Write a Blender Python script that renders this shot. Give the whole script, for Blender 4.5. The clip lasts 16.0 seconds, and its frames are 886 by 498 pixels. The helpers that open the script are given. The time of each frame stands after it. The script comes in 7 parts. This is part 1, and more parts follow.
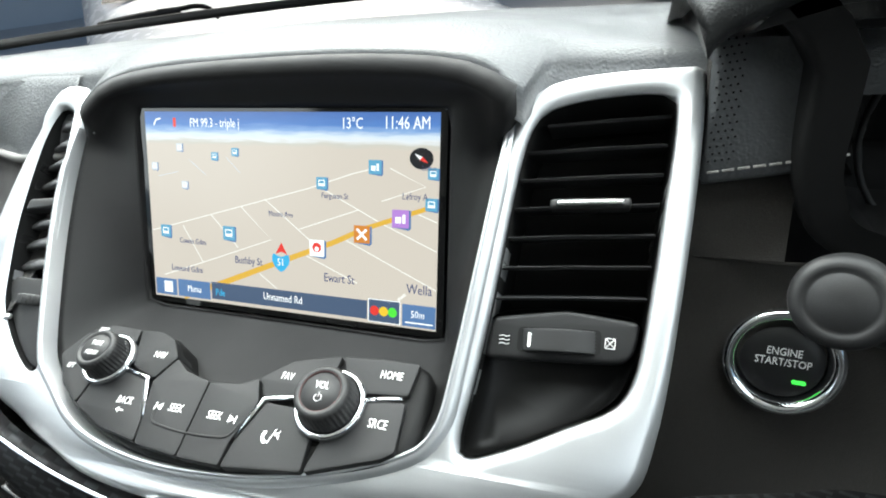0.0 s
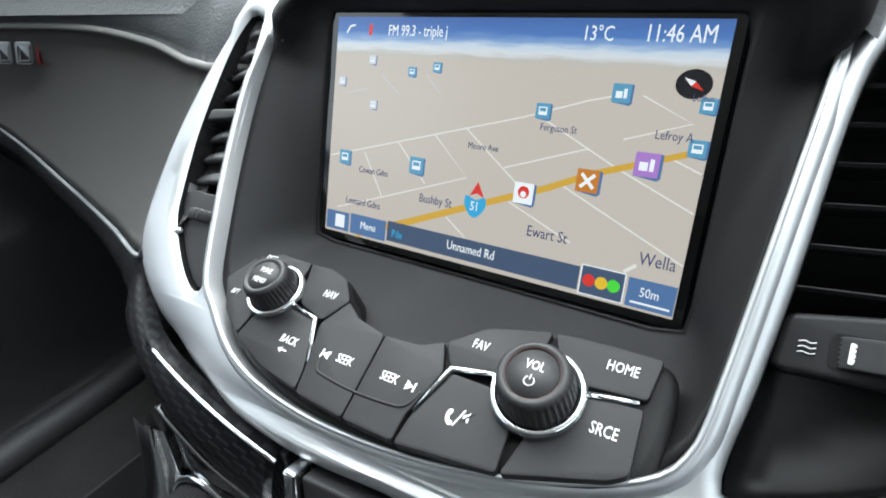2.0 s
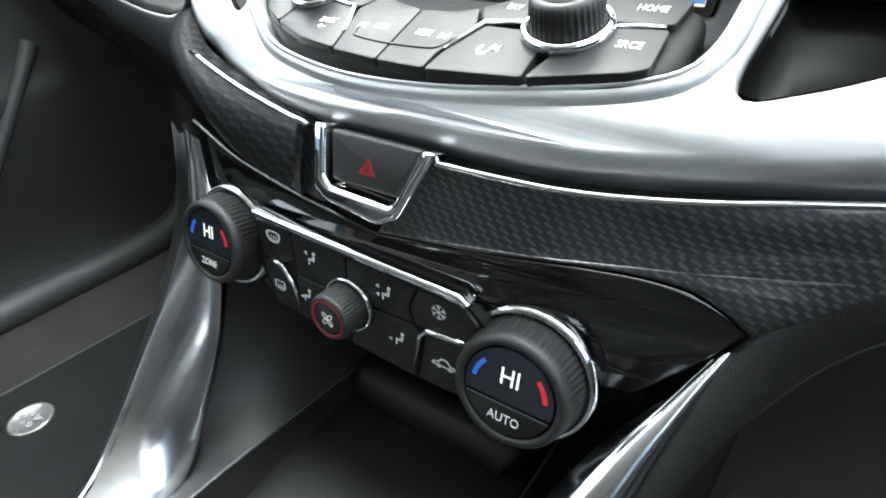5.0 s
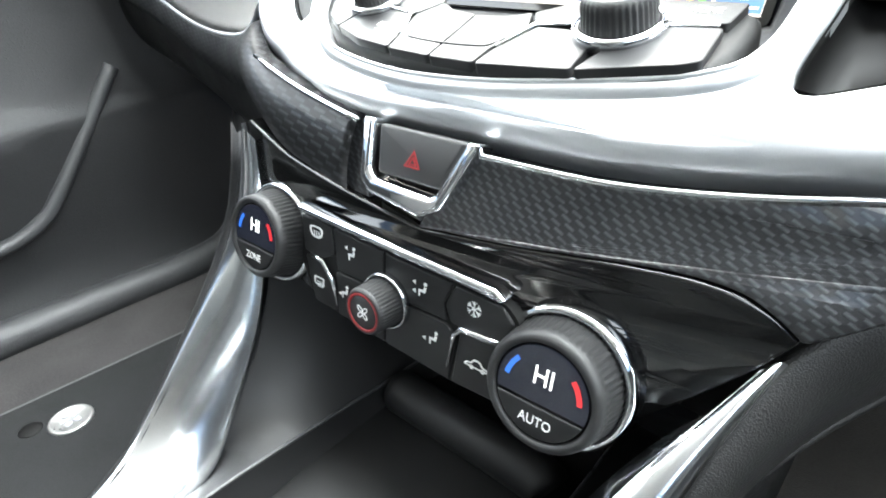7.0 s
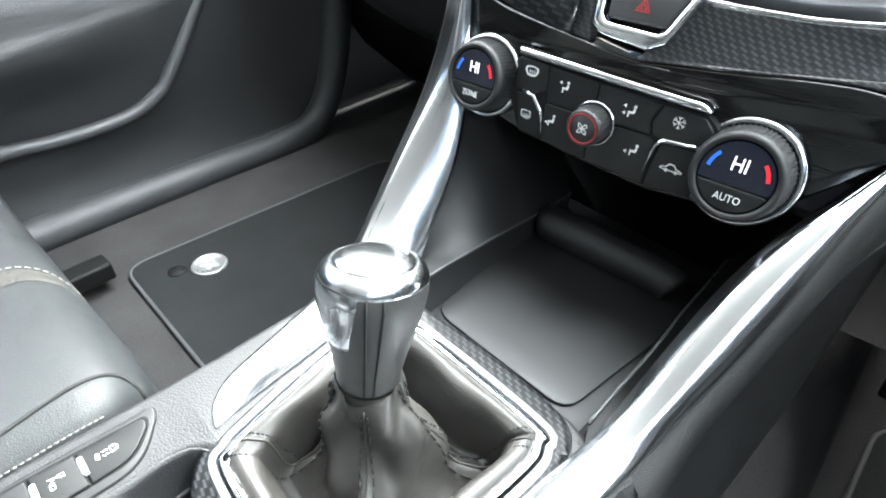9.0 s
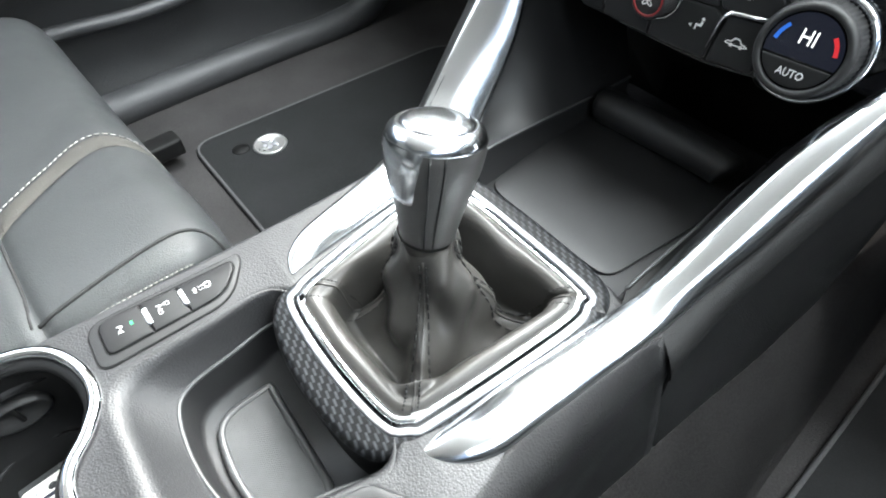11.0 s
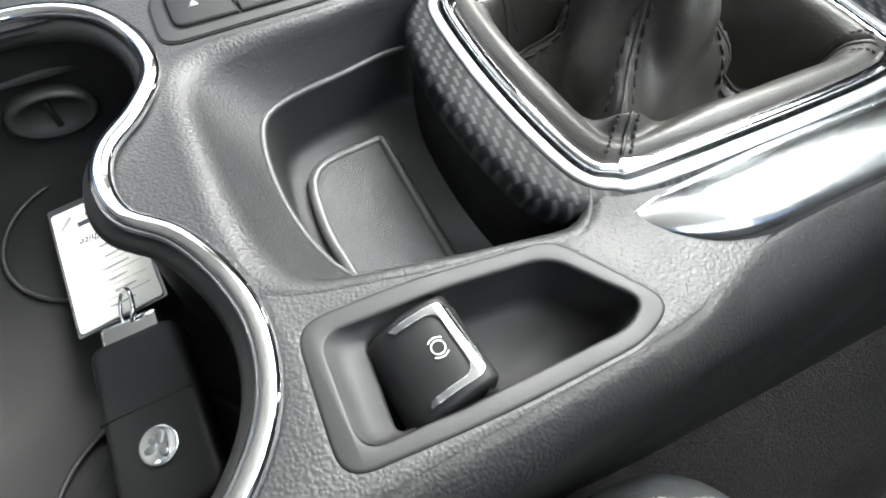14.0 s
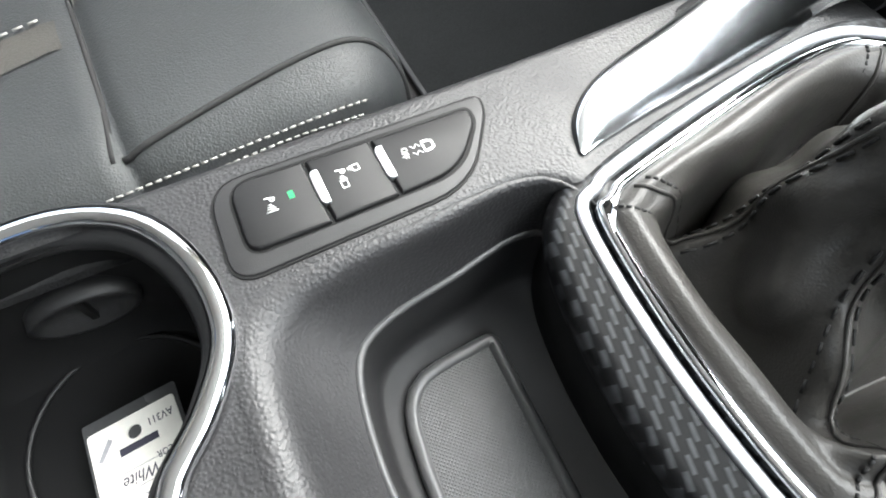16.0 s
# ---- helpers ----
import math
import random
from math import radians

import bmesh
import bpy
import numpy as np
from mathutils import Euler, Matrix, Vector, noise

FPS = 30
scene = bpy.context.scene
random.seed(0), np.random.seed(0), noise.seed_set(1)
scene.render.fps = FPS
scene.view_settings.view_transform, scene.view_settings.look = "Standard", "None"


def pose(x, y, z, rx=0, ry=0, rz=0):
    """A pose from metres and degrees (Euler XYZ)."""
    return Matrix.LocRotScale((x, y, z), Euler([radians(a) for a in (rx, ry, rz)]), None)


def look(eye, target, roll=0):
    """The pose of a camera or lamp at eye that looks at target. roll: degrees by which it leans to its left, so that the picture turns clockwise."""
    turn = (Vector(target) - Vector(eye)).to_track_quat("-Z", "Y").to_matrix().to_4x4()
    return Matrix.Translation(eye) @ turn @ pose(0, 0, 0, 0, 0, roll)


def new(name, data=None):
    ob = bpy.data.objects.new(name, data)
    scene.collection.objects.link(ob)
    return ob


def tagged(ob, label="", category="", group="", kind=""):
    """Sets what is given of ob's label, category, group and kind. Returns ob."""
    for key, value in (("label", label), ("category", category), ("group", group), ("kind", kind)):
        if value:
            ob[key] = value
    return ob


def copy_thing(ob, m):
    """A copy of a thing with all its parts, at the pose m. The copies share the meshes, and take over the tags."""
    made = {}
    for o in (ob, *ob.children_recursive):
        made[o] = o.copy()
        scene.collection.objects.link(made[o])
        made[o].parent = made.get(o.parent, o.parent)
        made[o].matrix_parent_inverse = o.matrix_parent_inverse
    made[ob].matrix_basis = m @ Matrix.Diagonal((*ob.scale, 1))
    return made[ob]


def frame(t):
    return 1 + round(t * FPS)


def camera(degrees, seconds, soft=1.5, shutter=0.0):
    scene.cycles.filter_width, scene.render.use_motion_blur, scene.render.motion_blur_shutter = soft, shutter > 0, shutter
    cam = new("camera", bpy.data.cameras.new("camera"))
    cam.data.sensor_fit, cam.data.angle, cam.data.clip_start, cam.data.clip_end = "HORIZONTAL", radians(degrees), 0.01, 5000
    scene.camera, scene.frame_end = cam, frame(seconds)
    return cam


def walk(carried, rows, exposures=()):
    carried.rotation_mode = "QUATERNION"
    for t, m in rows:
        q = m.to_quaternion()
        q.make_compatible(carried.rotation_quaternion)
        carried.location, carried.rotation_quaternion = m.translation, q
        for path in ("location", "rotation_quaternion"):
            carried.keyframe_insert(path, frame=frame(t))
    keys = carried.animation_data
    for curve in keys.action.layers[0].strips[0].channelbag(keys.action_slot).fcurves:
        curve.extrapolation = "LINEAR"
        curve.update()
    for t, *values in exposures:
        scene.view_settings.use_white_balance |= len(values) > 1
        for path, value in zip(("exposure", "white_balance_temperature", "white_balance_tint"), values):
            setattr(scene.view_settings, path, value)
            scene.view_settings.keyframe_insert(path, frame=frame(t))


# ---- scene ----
from mathutils.bvhtree import BVHTree

cam = camera(77.0, 16.0, 1.9)
PATH = [
    (0, (0.16527, 0.07088, 0.75407), (-0.4092, 1.6856, -0.2768), -6.71),
    (0.5, (0.16311, 0.06743, 0.75454), (-0.6072, 1.6178, -0.247), -7.25),
    (1, (0.16275, 0.06616, 0.75486), (-0.7198, 1.5648, -0.2326), -7.38),
    (1.5, (0.15364, 0.06666, 0.75387), (-0.7756, 1.5405, -0.2281), -7.12),
    (2, (0.10658, 0.09452, 0.71834), (-0.8464, 1.5019, -0.3358), -6.77),
    (2.5, (0.10044, 0.10118, 0.71148), (-0.8045, 1.3444, -0.5674), -7.58),
    (3, (0.10383, 0.10358, 0.71386), (-0.7685, 1.2543, -0.6699), -8.23),
    (3.5, (0.10254, 0.09959, 0.71814), (-0.7596, 1.2055, -0.7079), -8.59),
    (4, (0.11879, 0.06378, 0.70248), (-0.7372, 1.1652, -0.7308), -8.23),
    (4.2, (0.12355, 0.0382, 0.67837), (-0.7421, 1.1975, -0.7025), -6.59),
    (6.3, (0.14476, 0.0279, 0.61118), (-0.9975, 1.3276, -0.3918), -2.15),
    (6.5, (0.14481, 0.02783, 0.61206), (-1.0011, 1.3265, -0.3881), -2.10),
    (7, (0.14226, 0.02287, 0.61005), (-1.0094, 1.3273, -0.376), -1.66),
    (7.5, (0.14416, 0.02526, 0.60985), (-1.0129, 1.3271, -0.3733), -1.47),
    (8, (0.14762, 0.0149, 0.60979), (-1.0072, 1.3264, -0.363), -0.96),
    (8.5, (0.12371, -0.04791, 0.61481), (-0.9782, 1.2492, -0.4356), -0.23),
    (9, (0.12798, -0.11885, 0.61214), (-0.941, 1.0331, -0.6249), 0.01),
    (9.2, (0.13274, -0.11889, 0.61414), (-0.9218, 0.9532, -0.7044), -0.95),
    (11.3, (0.14993, -0.1566, 0.61332), (-0.8632, 0.6979, -0.8845), -1.94),
    (11.5, (0.16037, -0.17556, 0.59768), (-0.8682, 0.683, -0.8872), -1.56),
    (12, (0.17166, -0.20672, 0.54068), (-0.8589, 0.6146, -0.9638), -0.44),
    (12.5, (0.14013, -0.19171, 0.49153), (-0.8848, 0.5521, -1.0564), -0.87),
    (13, (0.12839, -0.18226, 0.47002), (-0.8696, 0.4884, -1.1282), -0.73),
    (13.5, (0.13035, -0.18366, 0.47026), (-0.844, 0.4332, -1.1638), -0.74),
    (14, (0.11227, -0.18709, 0.48464), (-0.8347, 0.3919, -1.1791), -0.49),
    (14.5, (0.05023, -0.1816, 0.50786), (-0.8007, 0.3769, -1.2138), 1.61),
    (15, (0.00436, -0.17409, 0.50239), (-0.8052, 0.3545, -1.2484), 1.94),
    (15.5, (-0.00541, -0.16612, 0.49368), (-0.8217, 0.3301, -1.2634), 1.04),
    (16, (-0.00328, -0.16667, 0.49559), (-0.8302, 0.3186, -1.2596), 0.67),
]
EXPOSURES = [(0, 0.1, 6400, 2), (0.5, -0.26, 6200, 3), (1.5, -0.3, 6200, 3), (2.5, -0.35, 6200, 5), (4.2, -0.12, 6200, 2), (6.3, 1.7, 6400, 5), (9.2, 1.6, 6200, 4), (11.3, 1.0, 6300, 5), (12.5, 0.70, 6400, 5), (14, 0.62, 6400, 5), (16, 0.4, 6400, 7)]
walk(cam, [(t, look(eye, target, roll)) for t, eye, target, roll in PATH], EXPOSURES)

# ---- world, sun and windows' light ----
world = bpy.data.worlds.new("world")
scene.world = world
world.use_nodes = True
_wn = world.node_tree
_sky = _wn.nodes.new("ShaderNodeTexSky")
_sky.sky_type = "NISHITA"
_sky.sun_disc = False
_sky.sun_elevation = radians(46)
_sky.sun_rotation = radians(-31)
_sky.dust_density = 5.0
_wn.links.new(_sky.outputs[0], _wn.nodes["Background"].inputs[0])
_wn.nodes["Background"].inputs[1].default_value = 0.15


def lamp(name, kind, energy, m, size=1.0, size_y=1.0, color=(1, 1, 1), angle=0.2):
    data = bpy.data.lights.new(name, kind)
    data.energy, data.color = energy, color
    if kind == "AREA":
        data.shape, data.size, data.size_y = "RECTANGLE", size, size_y
    else:
        data.angle = angle
    ob = new(name, data)
    ob.matrix_world = m
    return ob


lamp("sun", "SUN", 2.2, look((-3, 5, 6), (0, 0, 0)), color=(1, 0.98, 0.95), angle=radians(25))
lamp("windscreen_daylight", "AREA", 21.0, look((0, 0.38, 0.985), (0, 0.38 - 0.61, 0.985 - 0.79)), 1.25, 0.60, (0.97, 0.99, 1.0))
lamp("passenger_window_daylight", "AREA", 1.9, look((-0.72, -0.15, 0.95), (0.0, 0.0, 0.40)), 0.8, 0.32, (0.97, 0.99, 1.0))
lamp("driver_window_daylight", "AREA", 2.1, look((0.74, -0.15, 0.95), (0.0, 0.0, 0.40)), 0.8, 0.32, (0.97, 0.99, 1.0))


# ---- shapes ----
def frame_at(o, x, u):
    x = Vector(x).normalized()
    u = Vector(u)
    u = (u - x * u.dot(x)).normalized()
    n = x.cross(u)
    m = Matrix((x, u, n)).transposed().to_4x4()
    m.translation = o
    return m


SCREEN = frame_at((0, 0.291, 0.62825), (1, -0.0345, 0), (0, 0.383, 0.924))
KEYPAD = frame_at((0, 0.21, 0.577), (1, 0, 0), (0, math.cos(radians(18)), math.sin(radians(18))))
RING = frame_at((0, 0.205, 0.569), (1, 0, 0), (0, math.cos(radians(44)), math.sin(radians(44))))
CLIMATE = frame_at((-0.010, 0.159, 0.48), (1, 0.03, 0), (0, 0.1, 1))
_y = radians(3)
CONSOLE = frame_at((-0.0115, -0.075, 0.3545), (math.cos(_y), -math.sin(_y), -0.04), (math.sin(_y), math.cos(_y), -0.02))
HERE = Matrix.Identity(4)


def resample_line(pts, n):
    """n points at even steps along an open line."""
    pts = [Vector(p) for p in pts]
    d = [0.0]
    for a, b in zip(pts, pts[1:]):
        d.append(d[-1] + (b - a).length)
    out, j = [], 0
    for i in range(n):
        s = d[-1] * i / (n - 1)
        while j < len(pts) - 2 and d[j + 1] < s:
            j += 1
        out.append(pts[j].lerp(pts[j + 1], (s - d[j]) / max(d[j + 1] - d[j], 1e-9)))
    return out


def facing(o, n):
    """A frame at o whose local z points along n, with y as upright as can be."""
    n = Vector(n).normalized()
    return frame_at(o, Vector((0, 0, 1)).cross(n), n.cross(Vector((0, 0, 1)).cross(n)))



def smooth_loop(pts, closed=True, n=6):
    """A Catmull-Rom curve through the points."""
    pts = [Vector(p) for p in pts]
    k, out = len(pts), []
    for i in range(k if closed else k - 1):
        if closed:
            a, b, c, d = (pts[(i + j) % k] for j in (-1, 0, 1, 2))
        else:
            a, b, c, d = pts[max(i - 1, 0)], pts[i], pts[i + 1], pts[min(i + 2, k - 1)]
        for s in range(n):
            t = s / n
            out.append(0.5 * ((2 * b) + (c - a) * t + (2 * a - 5 * b + 4 * c - d) * t * t + (3 * b - a - 3 * c + d) * t ** 3))
    if not closed:
        out.append(pts[-1])
    return out


def rounded(pts, r, n=4):
    """A polygon with its corners rounded; r is one radius or a list."""
    pts = [Vector(p) for p in pts]
    out, k = [], len(pts)
    for i, p in enumerate(pts):
        rr = r[i] if isinstance(r, (list, tuple)) else r
        a, b = (pts[i - 1] - p), (pts[(i + 1) % k] - p)
        ra = min(rr, a.length * 0.48, b.length * 0.48)
        s, e = p + a.normalized() * ra, p + b.normalized() * ra
        for j in range(n + 1):
            t = j / n
            out.append(s * (1 - t) ** 2 + p * 2 * t * (1 - t) + e * t * t)
    return out


def box2(x0, y0, x1, y1):
    return [(x0, y0), (x1, y0), (x1, y1), (x0, y1)]


def circle2(cx, cy, r, n=32, ry=None):
    return [(cx + r * math.cos(2 * math.pi * i / n), cy + (ry or r) * math.sin(2 * math.pi * i / n)) for i in range(n)]


def inset(loop, d):
    """A loop moved inwards by d (for loops that run counter-clockwise)."""
    loop = [Vector(p[:2]) for p in loop]
    area = sum(a.x * b.y - b.x * a.y for a, b in zip(loop, loop[1:] + loop[:1]))
    out, k = [], len(loop)
    for i, p in enumerate(loop):
        t = (loop[(i + 1) % k] - loop[i - 1]).normalized()
        nrm = Vector((-t.y, t.x)) * (1 if area > 0 else -1)
        out.append(p + nrm * d)
    return out


def slab_mesh(loops, z0, z1, bevel=0.0, res=2):
    """A plate between the heights z0 and z1 with the outline loops[0], holes loops[1:], and rounded edges."""
    cu = bpy.data.curves.new("slab", "CURVE")
    cu.dimensions, cu.fill_mode = "2D", "BOTH"
    cu.extrude = max((z1 - z0) / 2 - bevel, 0.00002)
    cu.bevel_depth, cu.bevel_resolution, cu.offset = bevel, res, -bevel
    for lp in loops:
        sp = cu.splines.new("POLY")
        sp.points.add(len(lp) - 1)
        for q, p in zip(sp.points, lp):
            q.co = (p[0], p[1], 0, 1)
        sp.use_cyclic_u = True
    ob = bpy.data.objects.new("slab", cu)
    scene.collection.objects.link(ob)
    me = bpy.data.meshes.new_from_object(ob.evaluated_get(bpy.context.evaluated_depsgraph_get()))
    bpy.data.objects.remove(ob)
    bpy.data.curves.remove(cu)
    me.transform(Matrix.Translation((0, 0, (z0 + z1) / 2)))
    for f in me.polygons:
        f.use_smooth = False
    return me


def text_mesh(body, size, thick=0.0001, align="CENTER", shear=0.0):
    cu = bpy.data.curves.new("text", "FONT")
    cu.body, cu.size, cu.extrude, cu.align_x, cu.align_y, cu.shear = body, size, thick, align, "CENTER", shear
    cu.resolution_u = 2
    ob = bpy.data.objects.new("text", cu)
    scene.collection.objects.link(ob)
    me = bpy.data.meshes.new_from_object(ob.evaluated_get(bpy.context.evaluated_depsgraph_get()))
    bpy.data.objects.remove(ob)
    bpy.data.curves.remove(cu)
    return me


def loft_mesh(rows, around=False, cap0=False, cap1=False, back=0.0, smooth=True):
    """A skin over rows of points with one count; around closes each row; back gives the skin a thickness."""
    bm = bmesh.new()
    grid = [[bm.verts.new(p) for p in row] for row in rows]
    k = len(rows[0])
    for a, b in zip(grid, grid[1:]):
        for i in range(k if around else k - 1):
            j = (i + 1) % k
            bm.faces.new((a[i], a[j], b[j], b[i]))
    if cap0:
        bm.faces.new(list(reversed(grid[0])))
    if cap1:
        bm.faces.new(grid[-1])
    if back:
        bmesh.ops.solidify(bm, geom=bm.faces[:], thickness=back)
    bmesh.ops.recalc_face_normals(bm, faces=bm.faces[:])
    me = bpy.data.meshes.new("loft")
    bm.to_mesh(me)
    bm.free()
    for f in me.polygons:
        f.use_smooth = smooth
    return me


def tube_mesh(path, r, sides=8, closed=False, flat=1.0, up=(0, 0, 1)):
    """A round or flattened tube along a path; r is one radius or one for each point."""
    path = [Vector(p) for p in path]
    up = Vector(up)
    rows, k = [], len(path)
    for i, p in enumerate(path):
        a = path[(i + 1) % k] if closed or i < k - 1 else p
        b = path[i - 1] if closed or i > 0 else p
        t = (a - b).normalized()
        s = t.cross(up)
        s = s.normalized() if s.length > 1e-6 else Vector((1, 0, 0))
        u = s.cross(t)
        rr = r[i] if isinstance(r, (list, tuple)) else r
        rows.append([p + s * rr * math.cos(2 * math.pi * j / sides) + u * rr * flat * math.sin(2 * math.pi * j / sides) for j in range(sides)])
    if closed:
        rows.append(rows[0])
        me = loft_mesh(rows, True)
    else:
        me = loft_mesh(rows, True, True, True)
    return me


def lathe_mesh(profile, n=48, teeth=0.0, count=0, cap=True, squash=None):
    """A turned form: profile of (radius, height, toothed); teeth is their depth, count their number."""
    rows = []
    for r, h, *tooth in profile:
        row = []
        for i in range(n):
            a = 2 * math.pi * i / n
            rr = r - (teeth if (tooth and tooth[0] and (i * count * 2 // n) % 2) else 0)
            row.append((rr * math.cos(a), rr * math.sin(a) * (squash or 1), h))
        rows.append(row)
    if profile[0][0] > 0.002 and profile[-1][0] > 0.002 and cap:
        return loft_mesh(rows + [rows[0]], True)
    return loft_mesh(rows, True, cap, cap)


def joined(*meshes):
    bm = bmesh.new()
    for me in meshes:
        bm.from_mesh(me)
    out = bpy.data.meshes.new("joined")
    bm.to_mesh(out)
    bm.free()
    return out


def moved(me, m):
    me = me.copy()
    me.transform(m)
    return me


def soften(me, angle=35):
    """Smooth shading, with edges sharper than the angle kept."""
    for f in me.polygons:
        f.use_smooth = True
    bm = bmesh.new()
    bm.from_mesh(me)
    bmesh.ops.remove_doubles(bm, verts=bm.verts[:], dist=1e-6)
    for e in bm.edges:
        if len(e.link_faces) == 2 and e.calc_face_angle(0) > radians(angle):
            e.smooth = False
    bm.to_mesh(me)
    bm.free()
    return me


def thing(name, label, category, m=HERE, group="", kind=""):
    ob = new(name)
    ob.matrix_world = m
    ob.empty_display_size = 0.02
    return tagged(ob, label, category, group, kind)


def part(name, me, material, parent, label=""):
    """One mesh under a thing or a part, in the coordinates of its parent."""
    me.materials.clear()
    me.materials.append(material)
    ob = new(name, me)
    ob.parent = parent
    if label:
        tagged(ob, label)
    return ob


def alone(name, me, material, label, category, m=HERE, group="", kind=""):
    me.materials.clear()
    me.materials.append(material)
    ob = new(name, me)
    ob.matrix_world = m
    return tagged(ob, label, category, group, kind)


def slab(name, loops, z0, z1, bevel, material, parent, label="", res=2):
    return part(name, soften(slab_mesh(loops, z0, z1, bevel, res)), material, parent, label)


def words(body, size, x, y, z, material, parent, align="CENTER", turn=0.0, name="lettering", shear=0.0, narrow=0.8, thick=0.00008):
    me = text_mesh(body, size, thick, align, shear)
    me.transform(Matrix.Translation((x, y, z)) @ pose(0, 0, 0, 0, 0, turn) @ Matrix.Diagonal((narrow, 1, 1, 1)))
    return part(name, me, material, parent)


# ---- materials ----
def material(name, color, rough=0.5, metal=0.0, grain=0.0, scale=800.0, kind="noise", vary=0.12, patch=25.0, coat=0.0, wear=0.08, sheen=0.0, spec=0.5):
    """A surface with colour varied at two scales, roughness wear and fine relief. scale: grains a metre."""
    m = bpy.data.materials.new(name)
    m.use_nodes = True
    t = m.node_tree
    b = t.nodes["Principled BSDF"]
    b.inputs["Metallic"].default_value = metal
    b.inputs["Coat Weight"].default_value = coat
    b.inputs["Coat Roughness"].default_value = 0.06
    b.inputs["Specular IOR Level"].default_value = spec
    if sheen:
        b.inputs["Sheen Weight"].default_value = sheen
        b.inputs["Sheen Roughness"].default_value = 0.6
    co = t.nodes.new("ShaderNodeTexCoord")
    big = t.nodes.new("ShaderNodeTexNoise")
    big.inputs["Scale"].default_value, big.inputs["Detail"].default_value = patch, 4
    t.links.new(co.outputs["Object"], big.inputs["Vector"])
    fine = t.nodes.new("ShaderNodeTexNoise")
    fine.inputs["Scale"].default_value, fine.inputs["Detail"].default_value = scale * 0.6, 2
    t.links.new(co.outputs["Object"], fine.inputs["Vector"])
    mix = t.nodes.new("ShaderNodeMath")
    mix.operation = "ADD"
    t.links.new(big.outputs[0], mix.inputs[0])
    t.links.new(fine.outputs[0], mix.inputs[1])
    ramp = t.nodes.new("ShaderNodeMapRange")
    ramp.inputs["From Min"].default_value, ramp.inputs["From Max"].default_value = 0.6, 1.4
    ramp.inputs["To Min"].default_value, ramp.inputs["To Max"].default_value = 1 - vary, 1 + vary
    t.links.new(mix.outputs[0], ramp.inputs["Value"])
    mul = t.nodes.new("ShaderNodeVectorMath")
    mul.operation = "SCALE"
    mul.inputs[0].default_value = color
    t.links.new(ramp.outputs[0], mul.inputs["Scale"])
    t.links.new(mul.outputs[0], b.inputs["Base Color"])
    rr = t.nodes.new("ShaderNodeMapRange")
    rr.inputs["From Min"].default_value, rr.inputs["From Max"].default_value = 0.3, 0.7
    rr.inputs["To Min"].default_value, rr.inputs["To Max"].default_value = max(rough - wear, 0.02), min(rough + wear, 1.0)
    t.links.new(big.outputs[0], rr.inputs["Value"])
    t.links.new(rr.outputs[0], b.inputs["Roughness"])
    if grain:
        if kind == "pebble":
            tex = t.nodes.new("ShaderNodeTexVoronoi")
            tex.feature = "SMOOTH_F1"
            tex.inputs["Scale"].default_value = scale
            out = tex.outputs["Distance"]
            wob = t.nodes.new("ShaderNodeTexNoise")
            wob.inputs["Scale"].default_value = scale * 0.4
            t.links.new(co.outputs["Object"], wob.inputs["Vector"])
            add = t.nodes.new("ShaderNodeVectorMath")
            add.operation = "MULTIPLY_ADD"
            add.inputs[1].default_value = (0.9 / scale,) * 3
            t.links.new(wob.outputs["Color"], add.inputs[0])
            t.links.new(co.outputs["Object"], add.inputs[2])
            t.links.new(add.outputs[0], tex.inputs["Vector"])
        elif kind == "mesh":
            ways = []
            for ang in (45, -45):
                mp = t.nodes.new("ShaderNodeMapping")
                mp.inputs["Rotation"].default_value = (0, 0, radians(ang))
                wv = t.nodes.new("ShaderNodeTexWave")
                wv.inputs["Scale"].default_value = scale
                t.links.new(co.outputs["Object"], mp.inputs["Vector"])
                t.links.new(mp.outputs[0], wv.inputs["Vector"])
                ways.append(wv.outputs[1])
            both = t.nodes.new("ShaderNodeMath")
            both.operation = "MAXIMUM"
            t.links.new(ways[0], both.inputs[0])
            t.links.new(ways[1], both.inputs[1])
            out = both.outputs[0]
        else:
            tex = t.nodes.new("ShaderNodeTexNoise")
            tex.inputs["Scale"].default_value, tex.inputs["Detail"].default_value = scale, 3
            out = tex.outputs[0]
            t.links.new(co.outputs["Object"], tex.inputs["Vector"])
        bump = t.nodes.new("ShaderNodeBump")
        bump.inputs["Strength"].default_value, bump.inputs["Distance"].default_value = 1.0, grain
        if kind == "pebble":
            bump.invert = True
        t.links.new(out, bump.inputs["Height"])
        t.links.new(bump.outputs[0], b.inputs["Normal"])
    return m


def glow(name, color, strength=1.0):
    m = bpy.data.materials.new(name)
    m.use_nodes = True
    b = m.node_tree.nodes["Principled BSDF"]
    b.inputs["Base Color"].default_value = (0.01, 0.01, 0.01, 1)
    b.inputs["Roughness"].default_value = 0.25
    b.inputs["Emission Color"].default_value = (*color, 1)
    b.inputs["Emission Strength"].default_value = strength
    return m


